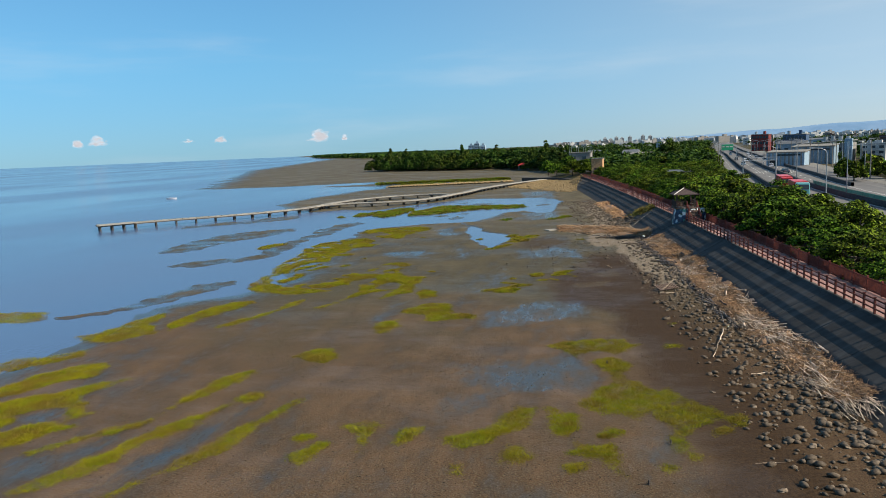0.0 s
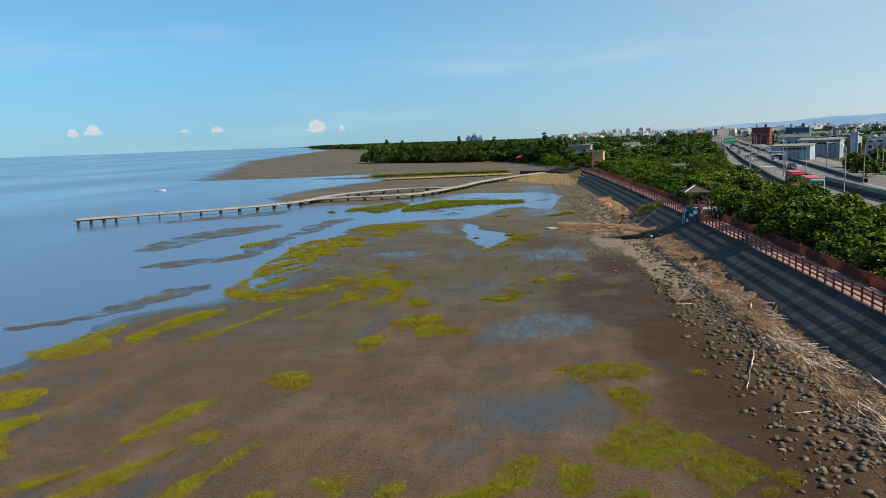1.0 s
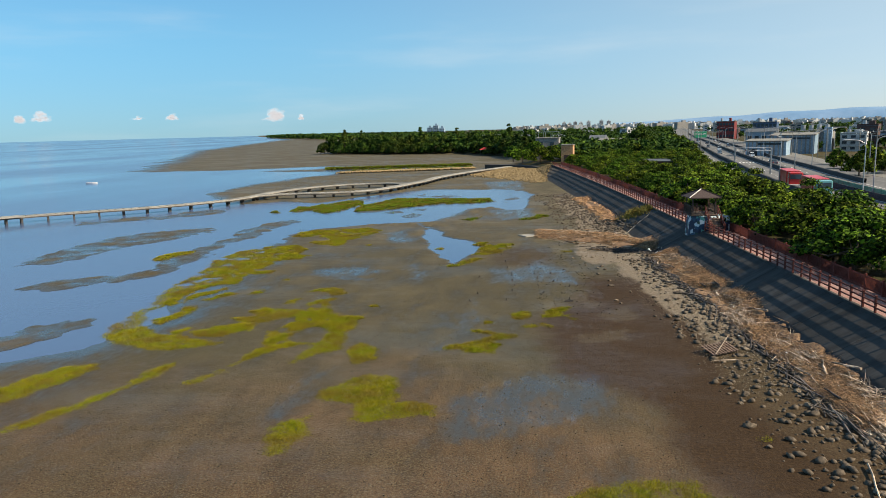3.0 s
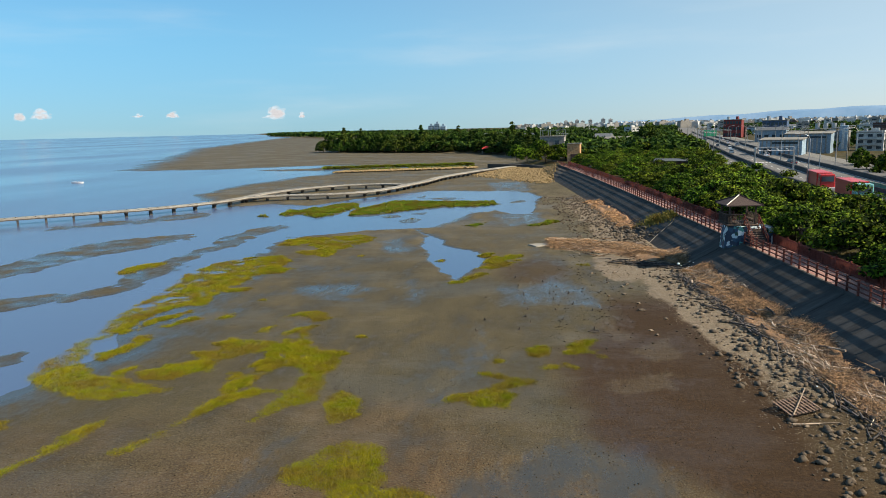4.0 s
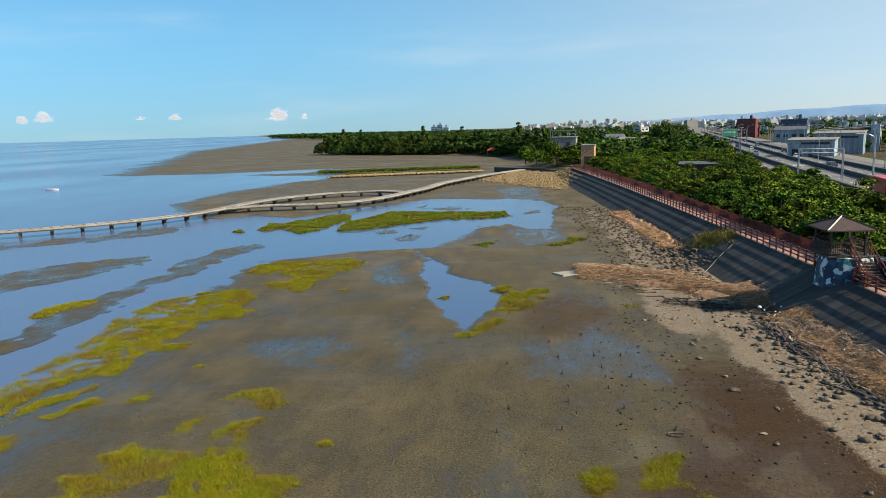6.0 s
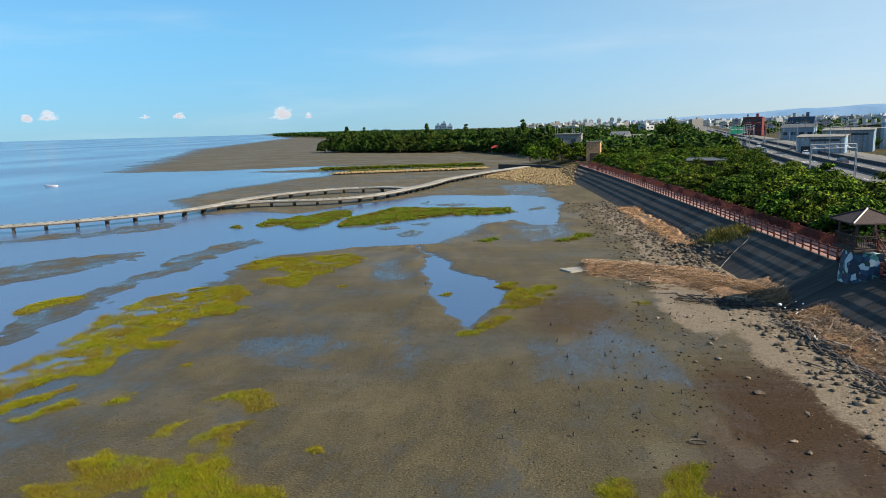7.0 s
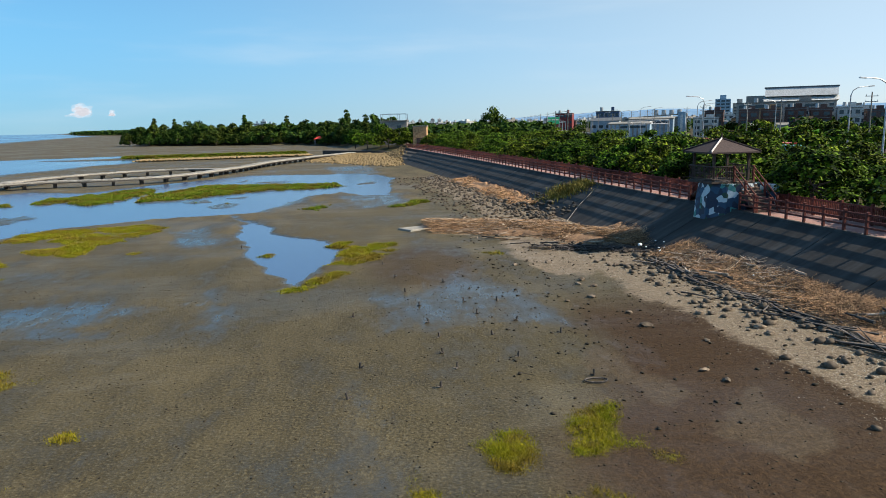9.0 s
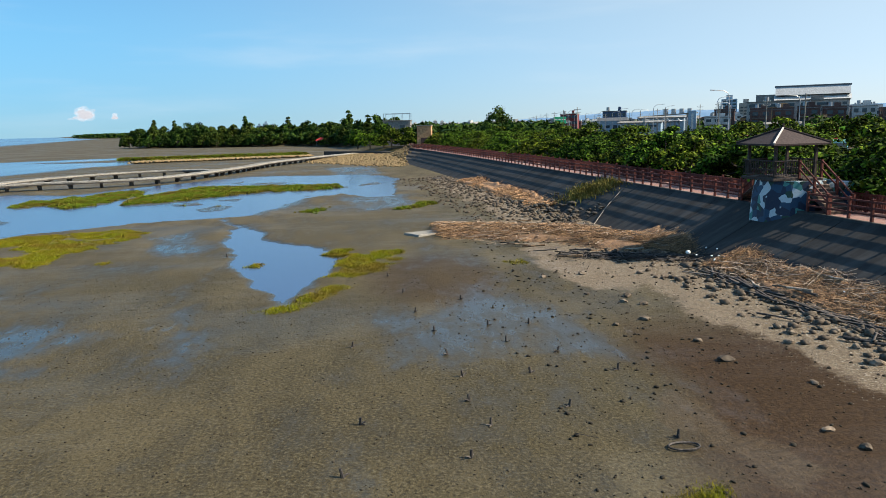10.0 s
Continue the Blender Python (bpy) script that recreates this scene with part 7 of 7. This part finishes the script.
def town():
    rng = random.Random(21)
    kinds = [
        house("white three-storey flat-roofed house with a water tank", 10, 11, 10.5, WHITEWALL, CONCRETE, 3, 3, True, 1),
        house("grey four-storey concrete apartment house", 13, 12, 14, GREYWALL, CONCRETE, 4, 4, True, 2),
        house("dark brick row house with balconies", 9, 12, 10, BRICKWALL, DARKROOF, 3, 2, True, 3),
        house("pale blue metal-clad workshop with a low roof", 18, 14, 6.5, BLUEWALL, DARKROOF, 1, 5, False, 4, 1.6),
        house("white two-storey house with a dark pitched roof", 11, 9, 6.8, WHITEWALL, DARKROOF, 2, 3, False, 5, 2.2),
        house("tan plastered three-storey house", 10, 10, 9.8, TANWALL, CONCRETE, 3, 3, True, 6),
        house("long grey warehouse with a light roof", 24, 15, 7, GREYWALL, CONCRETE, 1, 6, False, 7, 1.5),
    ]
    kinds += [
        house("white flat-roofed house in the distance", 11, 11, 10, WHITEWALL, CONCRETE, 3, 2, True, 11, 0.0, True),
        house("grey concrete apartment house in the distance", 13, 12, 13, GREYWALL, CONCRETE, 4, 2, True, 12, 0.0, True),
        house("dark-roofed pale workshop in the distance", 20, 14, 6.5, BLUEWALL, DARKROOF, 1, 4, False, 13, 1.6, True),
        house("tan house with a dark roof in the distance", 11, 10, 7.5, TANWALL, DARKROOF, 2, 2, False, 14, 2.0, True),
        house("dark brick house in the distance", 12, 11, 9, BRICKWALL, CONCRETE, 3, 2, False, 15, 0.0, True),
    ]
    used = set()

    def put(k, x, y, a, sz=1.0, s=0.85):
        m = pose(x, y, INLAND_Z, 0, 0, a)
        if k in used:
            ob = copy_thing(kinds[k], m)
        else:
            used.add(k)
            ob = kinds[k]
            ob.matrix_basis = m
        ob.scale = (s, s, sz * s)

    near_road = ((0, 120, 349, -25, 0.72, 0.95), (2, 137, 378, -28, 1.1, 0.9), (2, 150, 372, -28, 1.1, 0.9), (2, 160, 372, -28, 1.1, 0.9), (2, 169, 368, -28, 1.15, 0.9), (2, 178, 364, -28, 1.1, 0.9), (0, 188, 360, -28, 1.1, 0.9), (2, 198, 356, -28, 1.0, 0.9), (2, 208, 352, -28, 1.1, 0.9), (6, 148, 352, -28, 0.95, 0.62), (5, 164, 351, -28, 0.75, 0.8))
    behind = ((1, 218, 348, -28, 0.9, 0.9), (5, 172, 395, -25, 1.2, 0.9), (9, 116, 470, -25, 1.4, 0.8), (2, 138, 633, -20, 0.8, 0.9), (6, 28, 399, -22, 1.0, 0.8), (4, 20, 440, -20, 1.1, 0.8), (1, 196, 392, -25, 1.0, 0.8), (0, 212, 386, -25, 1.0, 0.9), (4, 226, 376, -25, 1.1, 0.9))
    for k, x, y, a, sz, s in near_road + behind:
        put(k, x, y, a, sz, s)
    # the town thins out with distance
    n = 0
    while n < 138:
        y = 330 + 1300 * rng.random() ** 1.45
        x = float(road_near(y)) + 45 + ((200 + 0.5 * y) * rng.random() ** 1.1)
        if y < 440 and x < 240:
            continue
        put(7 + rng.choice((0, 0, 0, 1, 1, 2, 2, 3, 4)), x, y, rng.choice((-25, -20, 65, 70)) + rng.uniform(-6, 6), rng.uniform(0.8, 1.25))
        n += 1
    for i in range(18):
        y = 560 + 700 * rng.random()
        put(rng.choice((7, 9, 10)), -20 + (float(road_near(y)) - 20) * rng.random() - 60 * rng.random(), y, rng.uniform(-40, 40), rng.uniform(0.8, 1.1))


town()


def ribbed_shed(x, y, a, w, d, h, label):
    """A metal-clad workshop: standing ribs on the walls, a white eave and a dark doorway."""
    top = thing("workshop", pose(x, y, INLAND_Z, 0, 0, a), label, "workshop", "workshops by the highway")
    body = part("wall", box((w, d, h), pose(0, 0, h / 2)), BLUEWALL, top)
    rib = bm_mesh("rib", box((0.5, 0.16, h - 0.3), pose(0, 0, h / 2)), GREYWALL)
    for k in range(int(w / 1.5)):
        piece("rib", rib, body, pose(-w / 2 + 0.9 + 1.5 * k, -d / 2 - 0.06, 0))
    part("roof", box((w + 0.8, d + 0.8, 0.35), pose(0, 0, h + 0.25, 3, 0, 0), 1.0, 0.05), CONCRETE, top, "pale metal roof edge")
    part("doorway", box((2.8, 0.2, h * 0.5), pose(-w * 0.3, -d / 2 - 0.12, h * 0.25)), DARKWALL, body)
    part("clerestory", box((w * 0.6, 0.2, 0.7), pose(w * 0.1, -d / 2 - 0.16, h * 0.82)), GLASS, body)


def factory():
    """A long grey works with a sloping roof, a row of roof tanks and a blue-white stair bay."""
    top = thing("factory", pose(103, 357, INLAND_Z, 0, 0, -25), "grey concrete works with a row of rooftop tanks", "factory")
    body = part("wall", box((22, 13, 8.2), pose(0, 0, 4.1)), GREYWALL, top)
    part("roof", box((23, 14, 0.3), pose(0, 0, 8.8, 0, -3, 0), 1.0, 0.05), CONCRETE, top)
    part("stair_bay", box((3.0, 3.0, 10.2), pose(9.6, -6.0, 5.1), 1.0, 0.05), BLUEWALL, top, "blue and white stair bay")
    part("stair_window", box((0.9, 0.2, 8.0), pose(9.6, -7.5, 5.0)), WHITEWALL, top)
    for k in range(4):
        part("roof_tank", tube((-1 + 3.1 * k, 2, 8.9), (-1 + 3.1 * k, 2, 11.2), 0.95, 0.9, 12), GALV, top)
    for k in range(5):
        part("window", box((2.4, 0.2, 1.3), pose(-8.8 + 3.6 * k, -6.5, 5.6)), GLASS, body)
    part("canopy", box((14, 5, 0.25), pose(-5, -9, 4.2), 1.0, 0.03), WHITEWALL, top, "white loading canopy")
    for k in range(4):
        part("canopy_post", tube((-11 + 4 * k, -11, 0), (-11 + 4 * k, -11, 4.2), 0.12), GALV, top)


def slab_block(x, y, a, w, d, h, floors, mat, label):
    """A long low block with bands of windows on each floor."""
    top = thing("block", pose(x, y, INLAND_Z, 0, 0, a), label, "building", "blocks of the town")
    body = part("wall", box((w, d, h), pose(0, 0, h / 2), 1.0, 0.05), mat, top)
    part("roof", box((w + 0.6, d + 0.6, 0.4), pose(0, 0, h + 0.2)), CONCRETE, top)
    part("stair_head", box((w * 0.12, d * 0.3, 2.4), pose(w * 0.2, 0, h + 1.5)), mat, top)
    part("water_tank", tube((-w * 0.3, 0, h + 0.4), (-w * 0.3, 0, h + 2.6), 1.0, 0.95, 12), GALV, top)
    for k in range(floors):
        for c in range(6):
            part("window", box((w / 6 * 0.7, 0.2, h / floors * 0.42), pose((c - 2.5) * w / 6, -d / 2, h / floors * (k + 0.55))), GLASS, body)


ribbed_shed(76, 313, -25, 14, 10, 6.0, "pale blue ribbed metal workshop with a white eave")
ribbed_shed(92.5, 336, -25, 16, 12, 7.6, "tall blue-white ribbed metal workshop")
factory()
slab_block(187, 408, -28, 44, 12, 14.2, 4, GREYWALL, "long grey-green block in front of the hall")
slab_block(121, 482, -22, 13, 12, 12.5, 3, STEELBLUE, "dark blue clad works beyond the highway")
slab_block(130, 622, -22, 13, 12, 13.5, 3, MAROONWALL, "maroon clad building beyond the highway")


def big_hall():
    top = thing("hall", pose(214, 440, INLAND_Z + 1.5, 0, 0, -30), "large hall with a long pale upswept roof", "hall")
    part("wall", box((33, 20, 17), pose(0, 0, 6.5)), GREYWALL, top)
    for k, (z, w, d, h) in enumerate(((14.2, 36, 23, 2.4), (16.8, 35, 17, 4.4))):
        bm = bmesh.new()
        lo = [bm.verts.new((x * w / 2, y * d / 2, z)) for x, y in ((-1, -1), (1, -1), (1, 1), (-1, 1))]
        hi = [bm.verts.new((x * w * 0.5, y * d * 0.22, z + h)) for x, y in ((-1, -1), (1, -1), (1, 1), (-1, 1))]
        for i in range(4):
            j = (i + 1) % 4
            bm.faces.new((lo[i], lo[j], hi[j], hi[i]))
        bm.faces.new(hi)
        bm.faces.new(lo[::-1])
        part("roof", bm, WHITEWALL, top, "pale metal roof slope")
    part("ridge", box((36, 8.0, 0.8), pose(0, 0, 21.5), 1.0, 0.1), DARKROOF, top)
    part("side_block", box((10, 12, 19), pose(-22, 2, 8)), GREYWALL, top)
    for c in range(8):
        part("window", box((2.4, 0.2, 3.0), pose(-13.5 + c * 3.8, -10.05, 9)), GLASS, top)


big_hall()


def tower_block(x, y, w, d, h, a, label, mat):
    top = thing("apartment_tower", pose(x, y, INLAND_Z, 0, 0, a), label, "tower", "far tower blocks")
    part("wall", box((w, d, h), pose(0, 0, h / 2)), mat, top)
    floors = int(h / 3.3)
    for k in range(floors):
        for c in range(3):
            part("window", box((w * 0.22, 0.4, 1.6), pose((c - 1) * w * 0.31, -d / 2, 3.3 * k + 1.9)), GLASS, top)
    part("roof", box((w * 0.4, d * 0.5, 4), pose(0, 0, h + 2)), mat, top)


tower_block(339, 790, 15, 14, 27, -25, "grey-blue apartment tower behind the houses", BLUEWALL)
tower_block(362, 800, 13, 12, 23, -25, "grey apartment block behind the houses", GREYWALL)
for i, (x, h) in enumerate(((10, 34), (30, 42), (52, 38), (74, 44), (96, 40), (126, 44), (176, 46), (204, 44))):
    tower_block(x, 2950, 15, 15, h - 16, 0, "pale apartment tower far on the skyline", WHITEWALL)
for i, (x, h) in enumerate(((-268, 17), (-255, 21), (-242, 16))):
    tower_block(x, 1536, 11, 12, h, 0, "pale tower beyond the wooded spit", BLUEWALL)


def dike_end():
    top = thing("pumping_station", pose(0.5, 288, INLAND_Z, 0, 0, -8), "tan plastered gate building at the end of the dike", "building")
    part("wall", box((4.2, 5.0, 6.6), pose(0, 0, 3.3)), TANWALL, top)
    part("roof", box((4.6, 5.4, 0.3), pose(0, 0, 6.75)), CONCRETE, top)
    part("door", box((2.4, 0.12, 2.6), pose(0.2, -2.5, 1.9)), BRICKWALL, top, "dark red door")
    top = thing("lookout_building", pose(-7, 330, INLAND_Z, 0, 0, -5), "grey concrete building with an open roof frame", "building")
    part("wall", box((9.5, 9, 8.6), pose(0, 0, 4.3)), GREYWALL, top)
    part("roof", box((10, 9.5, 0.3), pose(0, 0, 8.75)), CONCRETE, top)
    for x in (-4.6, -1.5, 1.6, 4.6):
        for y in (-4.3, 4.3):
            part("roof_post", box((0.14, 0.14, 2.4), pose(x, y, 10.1)), GALV, top)
    for y in (-4.3, 4.3):
        part("roof_rail", box((9.4, 0.12, 0.12), pose(0, y, 11.2)), GALV, top)
    for x in (-2.6, 2.0):
        part("window", box((1.6, 0.16, 1.4), pose(x, -4.5, 6.4)), GLASS, top)
    top = thing("beach_stall", pose(-44, 437, 0.9), "beach stall with a bright red canopy", "stall")
    part("canopy", box((6.5, 4.5, 1.3), pose(0, 0, 3.2), 0.3), REDFABRIC, top)
    for x in (-2.8, 2.8):
        for y in (-1.8, 1.8):
            part("post", tube((x, y, -0.2), (x, y, 2.7), 0.07), GALV, top)
    top = thing("shed", pose(27.5, 249, INLAND_Z, 0, 0, -12), "long low shed with a dark grey metal roof", "shed")
    part("wall", box((8.6, 5, 2.3), pose(0, 0, 1.15)), BRICKWALL, top)
    part("roof", box((10.2, 6.2, 0.22), pose(0, 0, 2.5, 4, 0, 0), 1.0, 0.03), DARKROOF, top)
    # ramp of the boardwalk and its dark retaining wall
    bm = bmesh.new()
    pts = [(-3.5, 266), (-7, 278), (-12, 288), (-20, 297), (-30, 304)]
    for (ax, ay), (bx, by) in zip(pts, pts[1:]):
        a = math.degrees(math.atan2(by - ay, bx - ax))
        ln = math.hypot(bx - ax, by - ay)
        add_box(bm, (ln + 0.8, 3.2, 1.6), pose((ax + bx) / 2, (ay + by) / 2, 1.0, 0, 0, a))
    tagged(new("retaining_wall", bm_mesh("retaining_wall", bm, PIERLEG)), "dark concrete ramp from the dike to the boardwalk", "ramp", kind="structure")


dike_end()


# ---------------------------------------------------------------- woods and clouds
def far_woods():
    rng = np.random.default_rng(70)
    n = 2600
    y = 300 + 1500 * rng.random(n) ** 1.5
    lo = np.interp(y, (300, 420, 540, 620, 900, 1300, 2000), (0, -20, -160, -140, -190, -320, -780))
    hi = road_near(y) - 6
    west = rng.random(n) < 0.5
    x = np.where(west, lo + (hi - lo) * rng.random(n), road_near(y) + 42 + 620 * rng.random(n))
    keep = ~((y < 345) & west & (x > 18) & (x < 24)) & ~(~west & (y < 330) & (x > 60) & (x < 170))
    x, y = x[keep], y[keep]
    n = len(x)
    size = np.where(y > 700, 4.2, 3.2) * rng.uniform(0.7, 1.4, n)
    cs = np.stack([x, y, INLAND_Z + size * 1.0], 1)
    v, f = leaf_cloud(rng, cs, size, n * 55, 0.95, 0.4)
    tagged(new("far_woods", np_mesh("far_woods", v, f, LEAF_DARK)), "green trees between the houses and along the coast", "woods", kind="stuff")
    m = 900
    y = rng.uniform(1300, 2300, m)
    x = np.interp(y, (1300, 2300), (-420, -960)) + rng.uniform(0, 260, m)
    cs = np.stack([x, y, np.full(m, 5.0)], 1)
    v, f = leaf_cloud(rng, cs, rng.uniform(6, 10, m), m * 30, 2.4, 0.4)
    tagged(new("far_woods", np_mesh("far_woods", v, f, LEAF_DARK)), "dark strip of trees on the far shore", "woods", kind="stuff")


far_woods()


def far_city():
    """Pale low blocks crowded along the horizon."""
    rng = random.Random(88)
    for mat, label, count in ((WHITEWALL, "crowd of pale distant buildings along the horizon", 420), (GREYWALL, "grey distant buildings along the horizon", 300)):
        bm = bmesh.new()
        for _ in range(count):
            y = rng.uniform(1500, 4000)
            x = -0.05 * y + rng.random() * 1.0 * y - 20
            w, d, h = rng.uniform(10, 26), rng.uniform(10, 20), rng.uniform(6, 15)
            m = pose(x, y, INLAND_Z + h / 2, 0, 0, rng.uniform(-30, 30))
            add_box(bm, (w, d, h), m)
            add_box(bm, (w * 0.3, d * 0.4, 4), m @ pose(w * 0.2, 0, h / 2 + 1.5))
            for k in range(int(h / 3.4)):
                add_box(bm, (w * 1.01, d * 1.01, 0.5), m @ pose(0, 0, -h / 2 + 3.4 * k + 3.0))
        tagged(new("far_city", bm_mesh("far_city", bm, mat)), label, "buildings", kind="stuff")


far_city()
plant_trees([tree("shore_tree", "round green tree at the end of the dike", 440, 7.0, 4.0, 2600, 0.34, LEAF_SEA, 18, 0.2, group="trees at the end of the dike")], [(-9.5, 292, 2.0, 1.0), (-5.5, 298, 2.2, 0.95), (-16.5, 305, 2.0, 0.8), (-12, 312, 2.2, 1.1), (-21, 318, 2.0, 0.9), (-2, 306, 2.2, 0.9), (6, 300, 2.2, 0.8)], 61)

roadside = [tree("roadside_tree", "round green roadside tree near the highway", 400 + i, 5.5, 3.4, 1300, 0.34, LEAF_SEA, 14, 0.25, group="trees by the highway") for i in range(2)]
dark_tree = [tree("big_tree", "large dark round tree above the belt", 420, 11.5, 7.0, 2600, 0.45, LEAF_DARK, 24, 0.2)]
plant_trees(dark_tree, [(34, 362, INLAND_Z, 1.0)], 6)


def roadside_places():
    rng = random.Random(44)
    out = [(x + rng.uniform(-2, 2), y, INLAND_Z, rng.uniform(0.7, 1.2)) for x, y in ((70, 175), (76, 180), (82, 188), (88, 200), (66, 200), (73, 206), (80, 214), (94, 214), (100, 228), (70, 226), (86, 232), (110, 236), (118, 226), (78, 244), (128, 232), (140, 228), (104, 250), (150, 226), (92, 262), (160, 232), (98, 205), (110, 210), (122, 205), (135, 212), (92, 226), (99, 240), (106, 246), (92, 210), (84, 206), (112, 246), (90, 218), (72, 216), (77, 224), (84, 224), (80, 238), (74, 190), (80, 196))]
    y = 296.0
    while y < 540:
        for k in range(4):
            x = float(road_near(y)) - 5 - 7 * k + rng.uniform(-2, 2)
            if x > 8:
                out.append((x, y + rng.uniform(-2, 2), INLAND_Z, rng.uniform(0.7, 1.1)))
        y += 7
    return out


plant_trees(roadside, roadside_places(), 7)


def banana(seed):
    rng = np.random.default_rng(seed)
    top = thing("banana_plant", pose(0, 0, 0), "banana plant with long bright green leaves", "plant", "banana plants")
    part("stem", tube((0, 0, -0.1), (0, 0, 2.6), 0.16, 0.1, 7), BARK, top)
    v, f = [], []
    for i in range(11):
        a = i * 2.4 + rng.uniform(-0.3, 0.3)
        ln, up = rng.uniform(2.0, 3.0), rng.uniform(0.5, 1.5)
        n = len(v)
        for k in range(6):
            t = k / 5
            r, z = ln * t * 0.8, 2.4 + up * 2.0 * t - 1.9 * t * t
            w = 0.42 * math.sin(math.pi * min(0.98, 0.12 + 0.86 * t))
            c, s = math.cos(a), math.sin(a)
            v += [(c * r - s * w, s * r + c * w, z - 0.1), (c * r, s * r, z), (c * r + s * w, s * r - c * w, z - 0.1)]
        for k in range(5):
            b = n + k * 3
            f += [(b, b + 1, b + 4, b + 3), (b + 1, b + 2, b + 5, b + 4)]
    crown = new("crown", np_mesh("crown", v, f, LEAF_PALM))
    crown.parent = top
    return top


rngb = random.Random(9)
plant_trees([banana(500), banana(501)], [(float(rngb.uniform(76, 122)), float(rngb.uniform(196, 245)), INLAND_Z, rngb.uniform(0.9, 1.4)) for _ in range(40)], 8)

# the sunlit white of the clouds is put in as a glow of their own
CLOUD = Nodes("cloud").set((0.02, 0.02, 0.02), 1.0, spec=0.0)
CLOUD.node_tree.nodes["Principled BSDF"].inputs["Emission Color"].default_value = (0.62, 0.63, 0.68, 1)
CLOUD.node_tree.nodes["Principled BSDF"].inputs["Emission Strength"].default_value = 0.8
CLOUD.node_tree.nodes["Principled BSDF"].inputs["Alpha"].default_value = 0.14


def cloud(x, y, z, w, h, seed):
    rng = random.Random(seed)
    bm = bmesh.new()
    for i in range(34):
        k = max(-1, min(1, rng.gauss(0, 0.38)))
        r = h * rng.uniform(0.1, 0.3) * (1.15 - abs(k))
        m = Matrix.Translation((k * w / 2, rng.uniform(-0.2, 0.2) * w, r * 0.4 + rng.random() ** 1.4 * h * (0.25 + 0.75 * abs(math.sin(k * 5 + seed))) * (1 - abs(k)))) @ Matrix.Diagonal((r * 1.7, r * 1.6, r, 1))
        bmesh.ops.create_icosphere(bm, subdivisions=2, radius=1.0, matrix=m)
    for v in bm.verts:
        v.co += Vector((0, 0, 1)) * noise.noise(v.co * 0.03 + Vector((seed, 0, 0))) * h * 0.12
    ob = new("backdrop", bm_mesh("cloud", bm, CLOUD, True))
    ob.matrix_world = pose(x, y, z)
    tagged(ob, "small cumulus clouds low over the sea, white by an added glow", "cloud", kind="structure")


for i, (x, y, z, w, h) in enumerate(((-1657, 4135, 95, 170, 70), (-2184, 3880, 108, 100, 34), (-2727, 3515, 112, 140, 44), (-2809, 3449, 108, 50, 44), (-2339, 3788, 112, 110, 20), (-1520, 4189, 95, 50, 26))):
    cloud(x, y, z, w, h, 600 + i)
